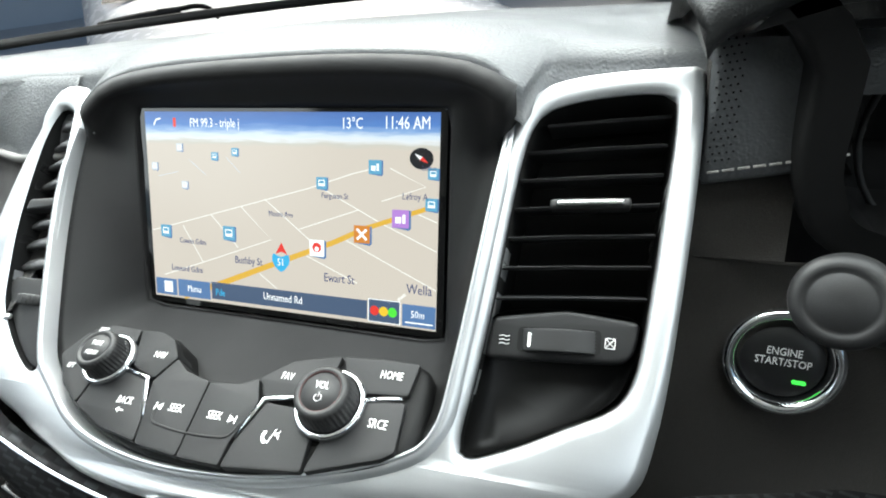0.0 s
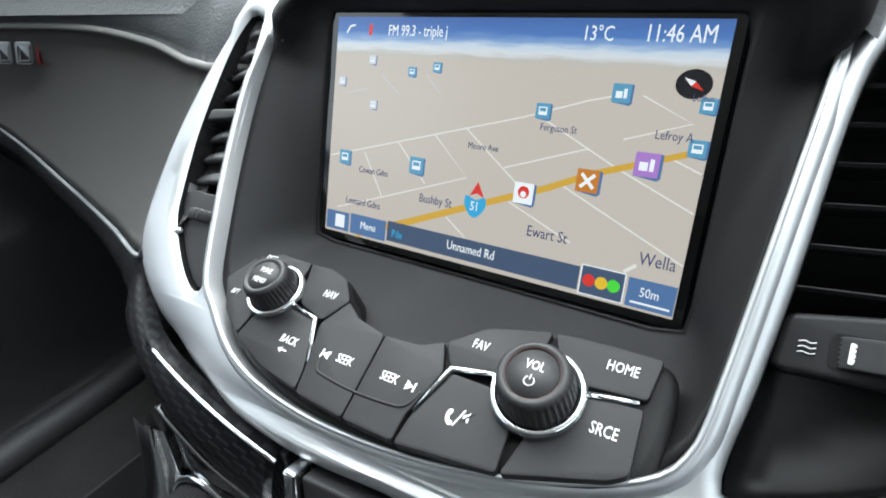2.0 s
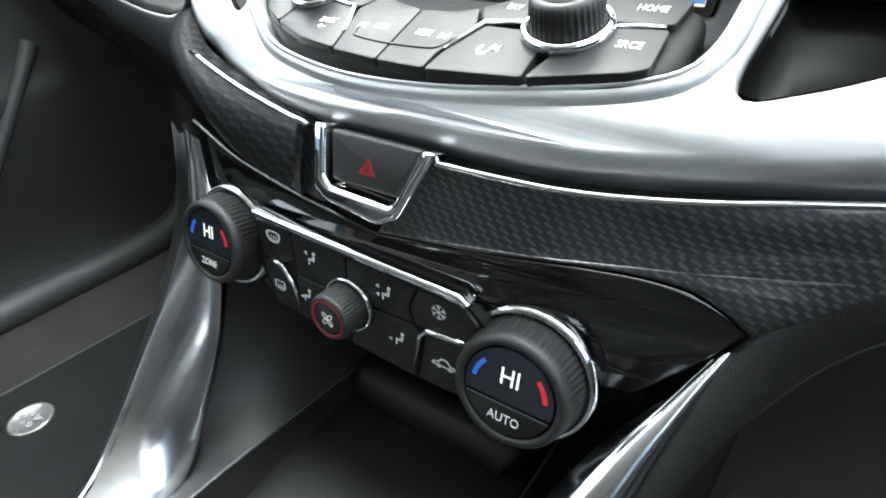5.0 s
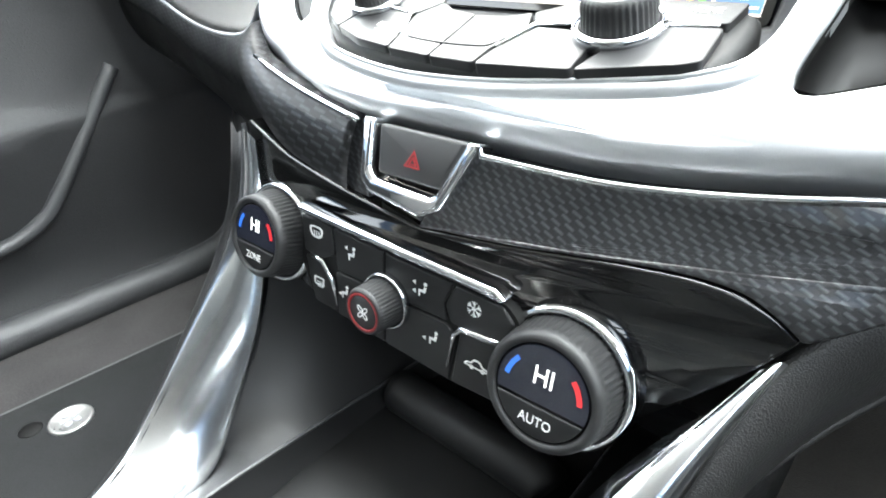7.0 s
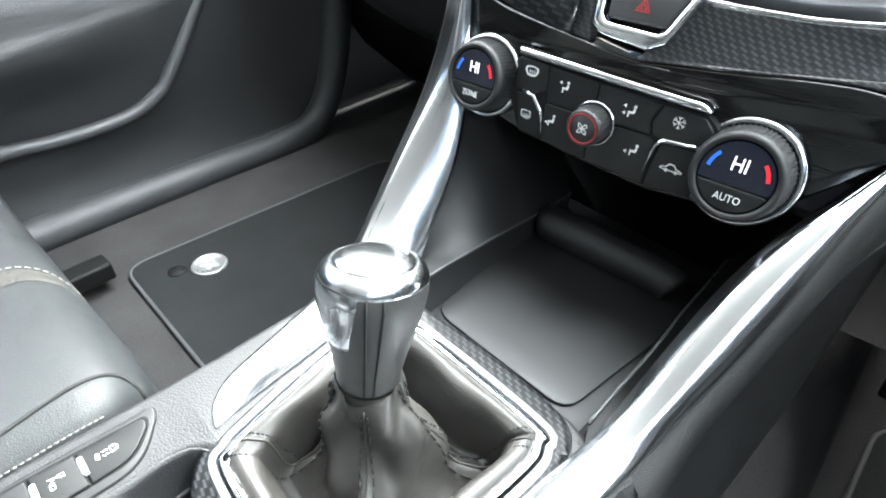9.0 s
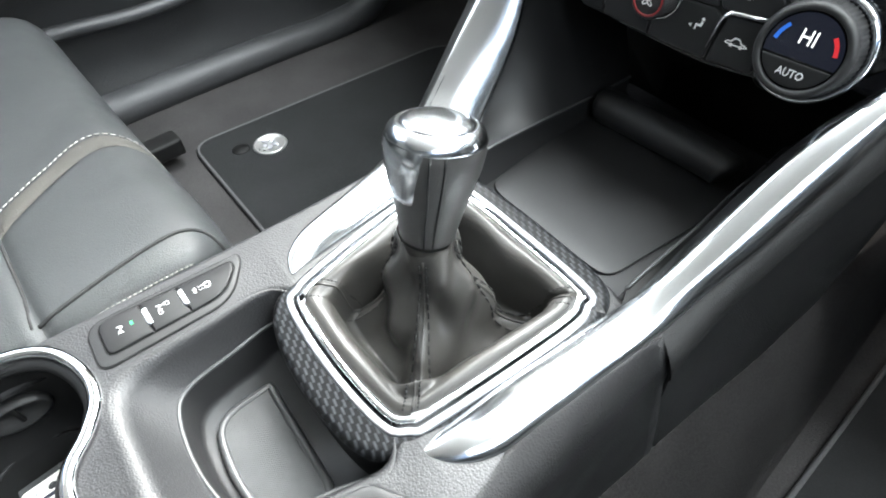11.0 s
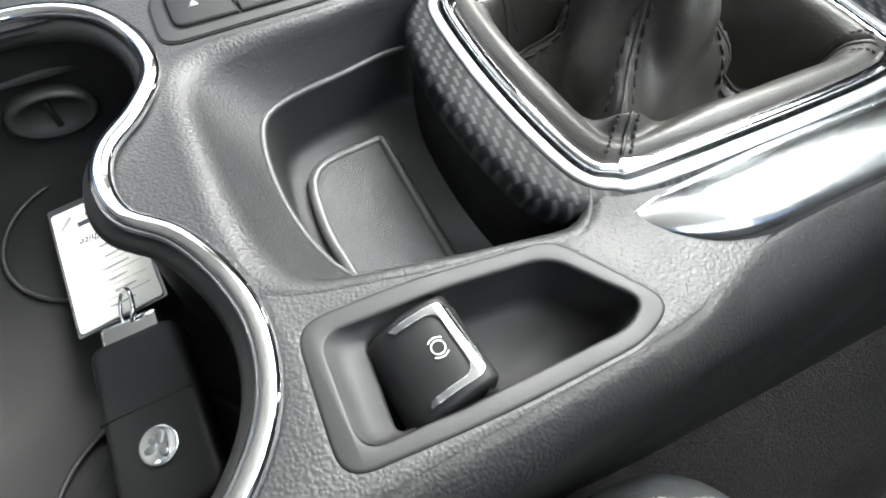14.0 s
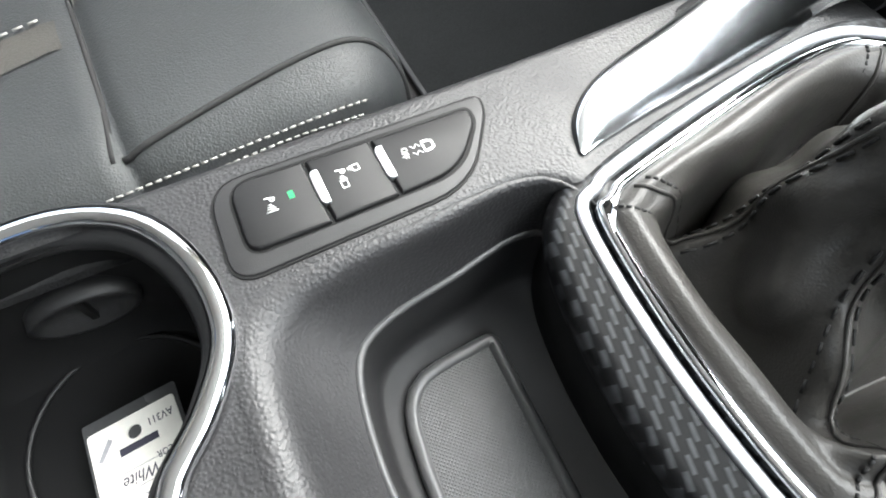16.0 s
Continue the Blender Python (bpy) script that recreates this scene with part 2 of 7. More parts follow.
def carbon_weave(name, turn, cell, gloss=0.15, spec=0.2, pale=1.0, deep=1.0):
    """Black two-by-two twill under clear lacquer, in object coordinates; cell: one thread's length and width."""
    m = material(name, (0.02, 0.02, 0.022), 0.45, coat=gloss)
    t = m.node_tree
    b = t.nodes["Principled BSDF"]
    b.inputs["Specular IOR Level"].default_value = spec
    add = lambda kind: t.nodes.new("ShaderNode" + kind)
    co, mp, sep = add("TexCoord"), add("Mapping"), add("SeparateXYZ")
    mp.inputs["Rotation"].default_value = [radians(a) for a in turn]
    t.links.new(co.outputs["Object"], mp.inputs["Vector"])
    t.links.new(mp.outputs[0], sep.inputs[0])

    def calc(op, a, c=None):
        n = add("Math")
        n.operation = op
        for k, v in enumerate((a, c)):
            if v is None:
                continue
            if isinstance(v, (int, float)):
                n.inputs[k].default_value = v
            else:
                t.links.new(v, n.inputs[k])
        return n.outputs[0]

    u, w = calc("DIVIDE", sep.outputs[0], cell[0]), calc("DIVIDE", sep.outputs[1], cell[1])
    step = calc("FLOORED_MODULO", calc("ADD", calc("FLOOR", calc("ADD", u, calc("MULTIPLY", calc("FLOOR", w), 0.5))), calc("FLOOR", w)), 4.0)
    over = calc("LESS_THAN", step, 1.5)
    rise = calc("MULTIPLY", calc("SINE", calc("MULTIPLY", calc("FRACT", w), math.pi)), over)
    noise = add("TexNoise")
    noise.inputs["Scale"].default_value = 400
    t.links.new(co.outputs["Object"], noise.inputs["Vector"])
    mix = add("Mix")
    mix.data_type = "RGBA"
    mix.inputs[6].default_value, mix.inputs[7].default_value = (0.009 * deep, 0.009 * deep, 0.010 * deep, 1), (0.034 * pale, 0.036 * pale, 0.039 * pale, 1)
    t.links.new(calc("MULTIPLY", rise, calc("ADD", noise.outputs[0], 0.35)), mix.inputs[0])
    t.links.new(mix.outputs[2], b.inputs["Base Color"])
    bump = add("Bump")
    bump.inputs["Strength"].default_value, bump.inputs["Distance"].default_value = 0.25, 0.0003
    t.links.new(rise, bump.inputs["Height"])
    t.links.new(bump.outputs[0], b.inputs["Normal"])
    return m


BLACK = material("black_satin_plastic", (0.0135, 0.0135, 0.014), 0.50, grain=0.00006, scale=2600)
BEZEL = material("smooth_black_bezel", (0.0110, 0.0107, 0.0110), 0.60, grain=0.00003, scale=3000, spec=0.28)
KEYBLACK = material("black_key_plastic", (0.0095, 0.0095, 0.010), 0.48, grain=0.00003, scale=3000, spec=0.30)
SOFT = material("grained_soft_plastic", (0.023, 0.023, 0.024), 0.47, grain=0.00023, scale=950, kind="pebble")
DASH = material("dash_pad", (0.130, 0.135, 0.141), 0.40, grain=0.0003, scale=700, kind="pebble")
# black blades of the left vent as daylight shows them: light put into the colour
VENTLIT = material("vent_blade_lit", (0.050, 0.050, 0.052), 0.45, grain=0.00005, scale=2000)
DARK = material("matt_black_plastic", (0.006, 0.006, 0.006), 0.6, grain=0.00005, scale=2000, spec=0.2)
PIANO = material("gloss_black", (0.004, 0.004, 0.004), 0.07, wear=0.03, coat=0.5)
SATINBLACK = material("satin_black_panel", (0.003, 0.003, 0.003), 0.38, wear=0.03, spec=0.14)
SILVER = material("satin_silver_paint", (0.56, 0.575, 0.59), 0.45, 0.92, vary=0.04, wear=0.05, grain=0.00001, scale=4000)
BANDGREY = material("satin_grey_metal", (0.34, 0.35, 0.365), 0.36, 0.9, vary=0.05, grain=0.00001, scale=4000)
CHROME = material("chrome", (0.80, 0.81, 0.83), 0.06, 1.0, vary=0.03, wear=0.03)
CARBON = carbon_weave("carbon_weave_lacquered", (0, 0, 28), (0.0019, 0.0016), 0.8, 0.5, 1.3)
CARBON_GEAR = carbon_weave("carbon_weave_gear_frame", (14, -12, 12), (0.0023, 0.0019), 0.10, 0.14, 1.05, 0.45)
CARBON_DASH = carbon_weave("carbon_weave_dash_roll", (-65, 0, 10), (0.0040, 0.0024), 0.5, 0.4, 1.5)
SUEDE = material("dark_suede", (0.041, 0.037, 0.033), 0.95, grain=0.0003, scale=1800, vary=0.25, sheen=0.3, spec=0.15)
LEATHER = material("black_leather", (0.036, 0.037, 0.038), 0.42, grain=0.00025, scale=1100, kind="pebble", patch=40)
SEATLEATHER = material("seat_leather", (0.074, 0.078, 0.080), 0.45, grain=0.0002, scale=1200, kind="pebble", patch=30)
PADLEATHER = material("knee_pad_leather", (0.013, 0.013, 0.013), 0.52, grain=0.00022, scale=1700, kind="pebble", patch=40, spec=0.35)
GRIPLEATHER = material("knob_leather", (0.040, 0.039, 0.038), 0.36, grain=0.00008, scale=1400, kind="pebble", patch=60)
BOOTLEATHER = material("gaiter_leather", (0.040, 0.038, 0.035), 0.37, grain=0.00010, scale=1300, kind="pebble", patch=60)
GREYTRIM = material("grey_leather_band", (0.11, 0.105, 0.095), 0.55, grain=0.0002, scale=1200, kind="pebble")
CARPET = material("charcoal_carpet", (0.042, 0.040, 0.040), 1.0, grain=0.0012, scale=900, vary=0.45, patch=12, spec=0.2)
MATCARPET = material("mat_carpet", (0.020, 0.0205, 0.021), 1.0, grain=0.0010, scale=1000, vary=0.3, patch=14, spec=0.12)
RUBBER = material("ribbed_rubber", (0.060, 0.061, 0.062), 0.55, grain=0.00022, scale=300, kind="mesh")
DOORTRIM = material("door_plastic", (0.041, 0.042, 0.044), 0.5, grain=0.0003, scale=600, kind="pebble")
# lining of the unseen roof, kept pale for more bounced light in the cabin
HEADLINER = material("pale_headlining", (0.62, 0.61, 0.58), 0.9, grain=0.0003, scale=1500)
BEIGE = material("beige_pillar_fabric", (0.36, 0.34, 0.30), 0.85, grain=0.0003, scale=1500)
WHITE = material("white_print", (0.75, 0.75, 0.74), 0.5)
THREAD = material("pale_thread", (0.33, 0.32, 0.30), 0.8)
DARKTHREAD = material("dark_thread", (0.012, 0.012, 0.012), 0.8)
SATINEDGE = material("satin_edge_plastic", (0.055, 0.056, 0.057), 0.35)
PAPER = material("tag_card", (0.80, 0.79, 0.74), 0.7, vary=0.05, patch=60)
INK = material("ink", (0.03, 0.03, 0.05), 0.7)
PALEINK = material("pale_ink", (0.30, 0.30, 0.32), 0.7)
SLEEVE = material("grey_plastic_sleeve", (0.06, 0.062, 0.064), 0.25)
RED = material("red_print", (0.20, 0.010, 0.012), 0.45)

# ---- the cabin: floor, doors, roof, windscreen ----
alone("floor", soften(slab_mesh([box2(-0.78, -1.6, 0.78, 0.95)], 0.10, 0.135)), CARPET, "dark charcoal carpet on the car floor", "floor", kind="structure")
# roof out of view: lets daylight in by the windows only
alone("roof_lining", soften(slab_mesh([rounded(box2(-0.74, -1.6, 0.74, 0.16), 0.05)], 1.17, 1.20, 0.01)), HEADLINER, "unseen pale fabric headlining that closes the cabin and bounces light", "ceiling", kind="structure")
# added behind the seats, unseen, to keep light out from the rear
alone("wall_rear", soften(slab_mesh([box2(-0.78, 0.1, 0.78, 1.2)], 0, 0.03)), DOORTRIM, "dark wall added out of view to close the cabin's rear", "wall", pose(0, -1.6, 0, 90, 0, 0), kind="structure")
alone("firewall", soften(slab_mesh([box2(-0.78, 0.1, 0.78, 0.58)], 0, 0.03)), CARPET, "dark carpeted bulkhead under the dashboard", "wall", pose(0, 0.93, 0, 90, 0, 0), kind="structure")


def door(side, name, label):
    d = thing(name, label, "door", kind="structure")
    rows = []
    for y in (-1.58, -0.9, -0.35, -0.15, -0.05, 0.03, 0.12, 0.18, 0.26, 0.40, 0.55, 0.75, 0.92):
        keep = 1 - min(1, max(0, (y + 0.05) / 0.28))
        bulge = 0.035 * math.exp(-((y - 0.0) / 0.5) ** 2) * keep
        row = []
        for z, off in ((0.14, 0.02), (0.20, 0.0), (0.30, 0.016 + bulge * 0.3), (0.36, 0.022 + 0.033 * keep + bulge), (0.40, 0.026 + 0.034 * keep + bulge), (0.43, 0.015), (0.55, 0.005), (0.66, 0.03), (0.70, 0.05), (0.705, 0.0)):
            row.append((side * (0.76 - off), y, z if y < 0.5 else min(z, 0.56 + 0.03 * off)))
        rows.append(smooth_loop(row, False, 3))
    part("door_panel", loft_mesh(rows, back=0.003), DOORTRIM, d)
    # pocket: a raised lip that sweeps up to the front
    ridge = smooth_loop([(side * 0.742, 0.33, 0.46), (side * 0.740, 0.278, 0.391), (side * 0.738, 0.206, 0.300), (side * 0.738, 0.180, 0.276), (side * 0.738, 0.131, 0.256), (side * 0.738, 0.043, 0.252), (side * 0.738, -0.10, 0.262), (side * 0.738, -0.5, 0.27)], False)
    part("pocket_lip", tube_mesh(ridge, 0.010, 10), DOORTRIM, d, "rounded edge of the door pocket")
    part("sill_cap", tube_mesh(smooth_loop([(side * 0.70, -0.9, 0.150), (side * 0.70, -0.1, 0.150), (side * 0.695, 0.20, 0.148), (side * 0.69, 0.33, 0.146), (side * 0.69, 0.42, 0.165), (side * 0.69, 0.472, 0.249), (side * 0.69, 0.50, 0.38)], False), 0.026, 10), DOORTRIM, d)
    part("window_post", tube_mesh([(side * 0.74, -0.75, 0.68), (side * 0.70, -0.80, 1.18)], 0.03, 8), BEIGE, d)
    return d


foot = smooth_loop([(0.100, -0.42, -0.165), (0.103, -0.1093, -0.1327), (0.113, 0.0, -0.11), (0.121, 0.1117, -0.0892), (0.129, 0.2275, -0.08), (0.131, 0.3336, -0.0841), (0.142, 0.4759, -0.1156), (0.16, 0.8, -0.12)], False, 4)
tunnel = [[CONSOLE @ p for p in foot]]
for t, lift in ((0.12, 0.012), (0.3, 0.016), (0.5, 0.012), (0.72, 0.002), (0.9, -0.006), (1.0, -0.004)):
    tunnel.append([p.lerp(Vector((0.196, p.y, 0.139)), t) + Vector((0.3, 0, 1)) * lift for p in tunnel[0]])
alone("tunnel_carpet", loft_mesh(tunnel, back=0.004), CARPET, "dark charcoal carpet sloping off the centre tunnel", "carpet", kind="structure")

door(-1, "door_1", "dark grey passenger door panel with armrest and pocket")
door(1, "door_2", "dark grey driver door panel with armrest and pocket")

pillar = thing("windscreen_pillar", "beige windscreen pillar trim with speaker grille", "pillar trim", kind="structure")
rows = []
for k in range(9):
    t = k / 8
    c = Vector((-0.60, 0.50, 0.665)).lerp(Vector((-0.70, -0.02, 1.18)), t)
    w = 0.13 - 0.06 * t
    rows.append([c + Vector((w * 0.25, w * 0.55, -0.01)), c + Vector((w * 0.32, w * 0.1, 0.01)), c + Vector((0.01, -w * 0.5, 0.0)), c + Vector((-w * 0.6, -w * 1.0, -0.02))])
part("pillar_cover", loft_mesh(rows, back=0.008), BEIGE, pillar)
part("grille", soften(slab_mesh([rounded([(-0.05, -0.03), (0.045, -0.035), (0.06, 0.03), (-0.03, 0.04)], 0.015)], 0, 0.003, 0.001)), material("grille_cloth", (0.26, 0.25, 0.22), 0.9, grain=0.0006, scale=900), pillar, "perforated beige speaker grille").matrix_basis = facing((-0.63, 0.42, 0.705), (0.75, -0.6, 0.25))
alone("driver_pillar", tube_mesh([(0.60, 0.52, 0.66), (0.70, -0.02, 1.18)], 0.05, 8), BEIGE, "beige pillar trim on the driver side", "pillar trim", kind="structure")

GLASS = bpy.data.materials.new("clear_glass")
GLASS.use_nodes = True
_g = GLASS.node_tree.nodes["Principled BSDF"]
_g.inputs["Transmission Weight"].default_value, _g.inputs["Roughness"].default_value, _g.inputs["IOR"].default_value = 1.0, 0.0, 1.02
base = smooth_loop([(-0.60, 0.53, 0.668), (-0.42, 0.69, 0.668), (-0.2, 0.79, 0.668), (0, 0.81, 0.668), (0.2, 0.79, 0.668), (0.42, 0.69, 0.668), (0.60, 0.53, 0.668)], False, 4)
top = [Vector((p.x * 0.95, p.y * 0.45 - 0.22, 1.18)) for p in base]
ws = alone("window_1", loft_mesh([base, top]), GLASS, "clear car windscreen above the dashboard", "windscreen", kind="structure")
ws.visible_shadow = False
alone("windscreen_seal", tube_mesh([p + Vector((0, -0.004, 0.004)) for p in base], 0.006, 6), DARK, "black rubber seal along the windscreen base", "seal", kind="structure")

# ---- outside ----
# ground colour lightened so that it throws light onto the parked car's near side
PALEGROUND = material("pale_bounce_ground", (0.42, 0.41, 0.39), 0.9, grain=0.004, scale=150, patch=2)
alone("ground", soften(slab_mesh([box2(-60, -40, 60, 120)], -0.40, -0.36)), PALEGROUND, "car yard ground outside, made pale to bounce light", "ground", kind="structure")
PAINT = material("white_car_paint", (0.80, 0.81, 0.82), 0.25, coat=1.0, vary=0.02)
CARGLASS = material("dark_car_glass", (0.03, 0.035, 0.04), 0.08, coat=0.6)


def outside_car():
    c = thing("parked_car", "white car parked outside the windscreen", "car")
    sec = [(-0.85, 0.0, 0.25), (-0.88, 0.0, 0.75), (-0.80, 0.0, 0.98), (-0.4, 0.0, 1.06), (0.4, 0.0, 1.06), (0.80, 0.0, 0.98), (0.88, 0.0, 0.75), (0.85, 0.0, 0.25)]
    rows = [[(x * w, y, 0.2 + (z - 0.2) * h) for x, _, z in smooth_loop(sec, False, 3)] for y, w, h in ((-1.80, 0.85, 0.50), (-1.74, 0.94, 0.62), (-1.60, 0.98, 0.68), (-1.2, 1.0, 0.76), (-0.85, 1, 0.82), (-0.6, 1, 0.96), (1.6, 1, 1.02), (2.1, 0.93, 0.95), (2.2, 0.85, 0.6))]
    part("body", loft_mesh(rows, False, True, True), PAINT, c)
    roof = [[(x, y, z) for x in (-w, -w * 0.5, 0, w * 0.5, w)] for y, w, z in ((-0.90, 0.76, 0.88), (0.05, 0.62, 1.42), (1.2, 0.62, 1.46), (2.0, 0.74, 1.02))]
    part("cabin_glass", loft_mesh(roof, back=0.05), CARGLASS, c)
    part("roof", loft_mesh([[(x, y, z + 0.012) for x in (-0.6, 0, 0.6)] for y, z in ((0.08, 1.42), (0.6, 1.46), (1.2, 1.46))], back=0.02), PAINT, c)
    for sx in (-1, 1):
        for y in (-1.15, 1.4):
            w = part("wheel", moved(lathe_mesh([(0.02, -0.1), (0.3, -0.1), (0.33, -0.06), (0.33, 0.06), (0.3, 0.1), (0.02, 0.1)], 24), pose(sx * 0.82, y, 0.33, 0, 90, 0)), DARK, c)
        part("mirror", soften(moved(slab_mesh([rounded(box2(-0.1, -0.06, 0.1, 0.06), 0.03)], -0.04, 0.04, 0.02), pose(sx * 0.98, -0.62, 0.98, 90, 0, 0))), DARK, c)
    for sx in (-1, 1):
        part("headlight", soften(moved(slab_mesh([rounded(box2(-0.2, -0.06, 0.2, 0.06), 0.04)], -0.03, 0.03, 0.01), pose(sx * 0.58, -1.74, 0.55, 80, 0, 0))), CHROME, c)
    return c


car = outside_car()
car.matrix_world = pose(-1.89, 3.19, -0.36, 0, 0, 41)
copy_thing(car, pose(1.4, 6.8, -0.36, 0, 0, 14))
build = thing("showroom_building", "grey showroom wall with blue posts", "building")
WALLGREY = material("grey_cladding", (0.58, 0.60, 0.62), 0.7, vary=0.1, patch=1.5)
GLASSY = material("shop_glass", (0.10, 0.13, 0.15), 0.1)
part("wall", soften(moved(slab_mesh([box2(-12, 0, 8, 5)], 0, 0.3), pose(0, 0, 0, 90, 0, 0))), WALLGREY, build)
for k in range(8):
    part("window", soften(moved(slab_mesh([box2(-11.5 + 2.4 * k, 0.5, -9.7 + 2.4 * k, 3.2)], 0.31, 0.34), pose(0, 0, 0, 90, 0, 0))), GLASSY, build)
    part("post", soften(moved(slab_mesh([box2(-9.5 + 2.4 * k, 0, -9.32 + 2.4 * k, 4.6)], 0.35, 0.5), pose(0, 0, 0, 90, 0, 0))), material("blue_post", (0.08, 0.16, 0.26), 0.5), build)
build.matrix_world = pose(-6, 9, -0.36, 0, 0, 32)

wiper = thing("windscreen_wiper", "black wiper blade lying at the windscreen base", "wiper")
part("blade", tube_mesh(smooth_loop([(-0.518, 0.710, 0.664), (-0.500, 0.728, 0.6665), (-0.470, 0.756, 0.668), (-0.440, 0.783, 0.667)], False), 0.0066, 8), DARK, wiper)
part("arm", tube_mesh(smooth_loop([(-0.462, 0.763, 0.672), (-0.440, 0.783, 0.671), (-0.424, 0.796, 0.6715), (-0.412, 0.806, 0.667), (-0.402, 0.814, 0.655)], False), 0.0032, 8), DARK, wiper)

# ---- dashboard ----
dash = thing("dashboard", "black padded dashboard with suede lower panel and pale piping", "dashboard")
ARCH = [(-0.1225, 0.0500), (-0.1165, 0.0580), (-0.1045, 0.0662), (-0.084, 0.0716), (-0.048, 0.0750), (0, 0.0768), (0.046, 0.0772), (0.086, 0.0752), (0.106, 0.0714), (0.1180, 0.0652), (0.1262, 0.0570)]
ARCH_Z = 0.0105
arch_line = smooth_loop([(x, v, 0) for x, v in ARCH], False, 5)


def arch_at(x):
    """The visor's outer edge at x, in the world."""
    p = min(arch_line, key=lambda q: abs(q.x - x))
    q = SCREEN @ Vector((p.x, p.y, ARCH_Z))
    return Vector((x, q.y, q.z))


rows = [[] for k in range(10)]
for x in [-0.72, -0.6, -0.5, -0.4, -0.32, -0.26, -0.22, -0.19, -0.17, -0.155, -0.145, -0.138, -0.132, -0.127, -0.122, -0.117, -0.11, -0.1, -0.085, -0.07, -0.05, -0.025, 0, 0.025, 0.05, 0.07, 0.085, 0.1, 0.11, 0.116, 0.121, 0.126, 0.131, 0.137, 0.145, 0.155, 0.17, 0.185, 0.2, 0.22, 0.26, 0.32, 0.4, 0.5, 0.6, 0.72]:
    near = min(1, max(0, (0.1325 - abs(x)) / 0.008))
    near = near * near * (3 - 2 * near)
    bump = math.exp(-(abs(x) / 0.135) ** 6)
    a = arch_at(max(-0.1225, min(0.1262, x)))
    for r, (y, z, rise, da) in enumerate(((0.326, 0.676, 0, (0.003, -0.014)), (0.328, 0.689, 0, (0.0008, 0.0004)), (0.336, 0.6925, 0.004, (0.005, 0.0022)), (0.346, 0.6932, 0.010, None), (0.366, 0.6935, 0.0115, None), (0.42, 0.693, 0.007, None), (0.52, 0.684, 0.003, None), (0.62, 0.671, 0, None), (0.74, 0.652, 0, None), (0.83, 0.636, 0, None))):
        y += 0.010 * min(1, max(0, (abs(x) - 0.122) / 0.01)) * min(1, max(0, (0.215 - abs(x)) / 0.01)) if r < 4 else 0
        p = Vector((x, y - 0.25 * max(abs(x) - 0.3, 0) * (y - 0.3), z + rise * bump - (0.02 * (x / 0.6) ** 2 if y > 0.4 else 0)))
        if da:
            p = p.lerp(Vector((x, a.y + da[0], a.z + da[1])), near)
        rows[r].append(p)
part("upper_pad", loft_mesh(rows, back=0.004), DASH, dash)
# passenger side: padded band, piping, suede panel and lower edge, sweeping away from the surround
PIPE = smooth_loop([(-0.150, 0.316, 0.650), (-0.168, 0.310, 0.651), (-0.180, 0.305, 0.652), (-0.192, 0.307, 0.653), (-0.215, 0.316, 0.652), (-0.26, 0.326, 0.659), (-0.33, 0.331, 0.666), (-0.42, 0.334, 0.667), (-0.56, 0.337, 0.664), (-0.72, 0.337, 0.655)], False, 4)
LOWER = smooth_loop([(-0.146, 0.234, 0.592), (-0.160, 0.231, 0.586), (-0.174, 0.2265, 0.579), (-0.190, 0.230, 0.568), (-0.225, 0.242, 0.556), (-0.28, 0.262, 0.548), (-0.35, 0.283, 0.544), (-0.43, 0.303, 0.547), (-0.56, 0.327, 0.568), (-0.72, 0.337, 0.600)], False, 4)
CREASE = [Vector((p.x, 0.3385, 0.6905)) for p in PIPE]
rows = [[Vector((p.x, p.y + 0.010, 0.6915)) for p in CREASE], CREASE]
rows += [[c.lerp(p, t) + Vector((0, -0.005 * math.sin(math.pi * t), 0)) for c, p in zip(CREASE, PIPE)] for t in (0.12, 0.35, 0.6, 0.85, 1.0)]
part("padded_band", loft_mesh(rows, back=0.006), DASH, dash)
part("piping", tube_mesh([p + Vector((0, -0.003, 0)) for p in PIPE], 0.0026, 8, up=(0, 1, 0)), material("pale_piping", (0.16, 0.157, 0.15), 0.7), dash, "pale grey leather piping")
rows = [[p.lerp(q, t) + Vector((0, 0.012 * math.sin(math.pi * t), 0)) for p, q in zip(PIPE, LOWER)] for t in (0, 0.12, 0.25, 0.4, 0.55, 0.7, 0.85, 0.95, 1)]
part("suede_panel", loft_mesh(rows, back=0.006), SUEDE, dash, "dark grey suede passenger panel")
part("chrome_edge", tube_mesh([p + Vector((0, -0.002, -0.002)) for p in LOWER], 0.0016, 6, up=(0, 1, 0)), SILVER, dash, "thin bright edge line")
ROLL_U = smooth_loop([(-0.72, 0.335, 0.597), (-0.56, 0.325, 0.565), (-0.43, 0.301, 0.544), (-0.35, 0.281, 0.541), (-0.28, 0.260, 0.545), (-0.225, 0.240, 0.553), (-0.190, 0.2265, 0.563), (-0.165, 0.212, 0.566), (-0.127, 0.189, 0.5566), (-0.081, 0.178, 0.549), (-0.036, 0.1735, 0.5425)], False, 5)
ROLL_L = smooth_loop([(-0.72, 0.345, 0.560), (-0.56, 0.333, 0.528), (-0.43, 0.305, 0.507), (-0.35, 0.284, 0.503), (-0.28, 0.258, 0.507), (-0.225, 0.232, 0.517), (-0.190, 0.2125, 0.530), (-0.158, 0.194, 0.540), (-0.116, 0.1775, 0.529), (-0.085, 0.1695, 0.520), (-0.0376, 0.1645, 0.5138)], False, 5)
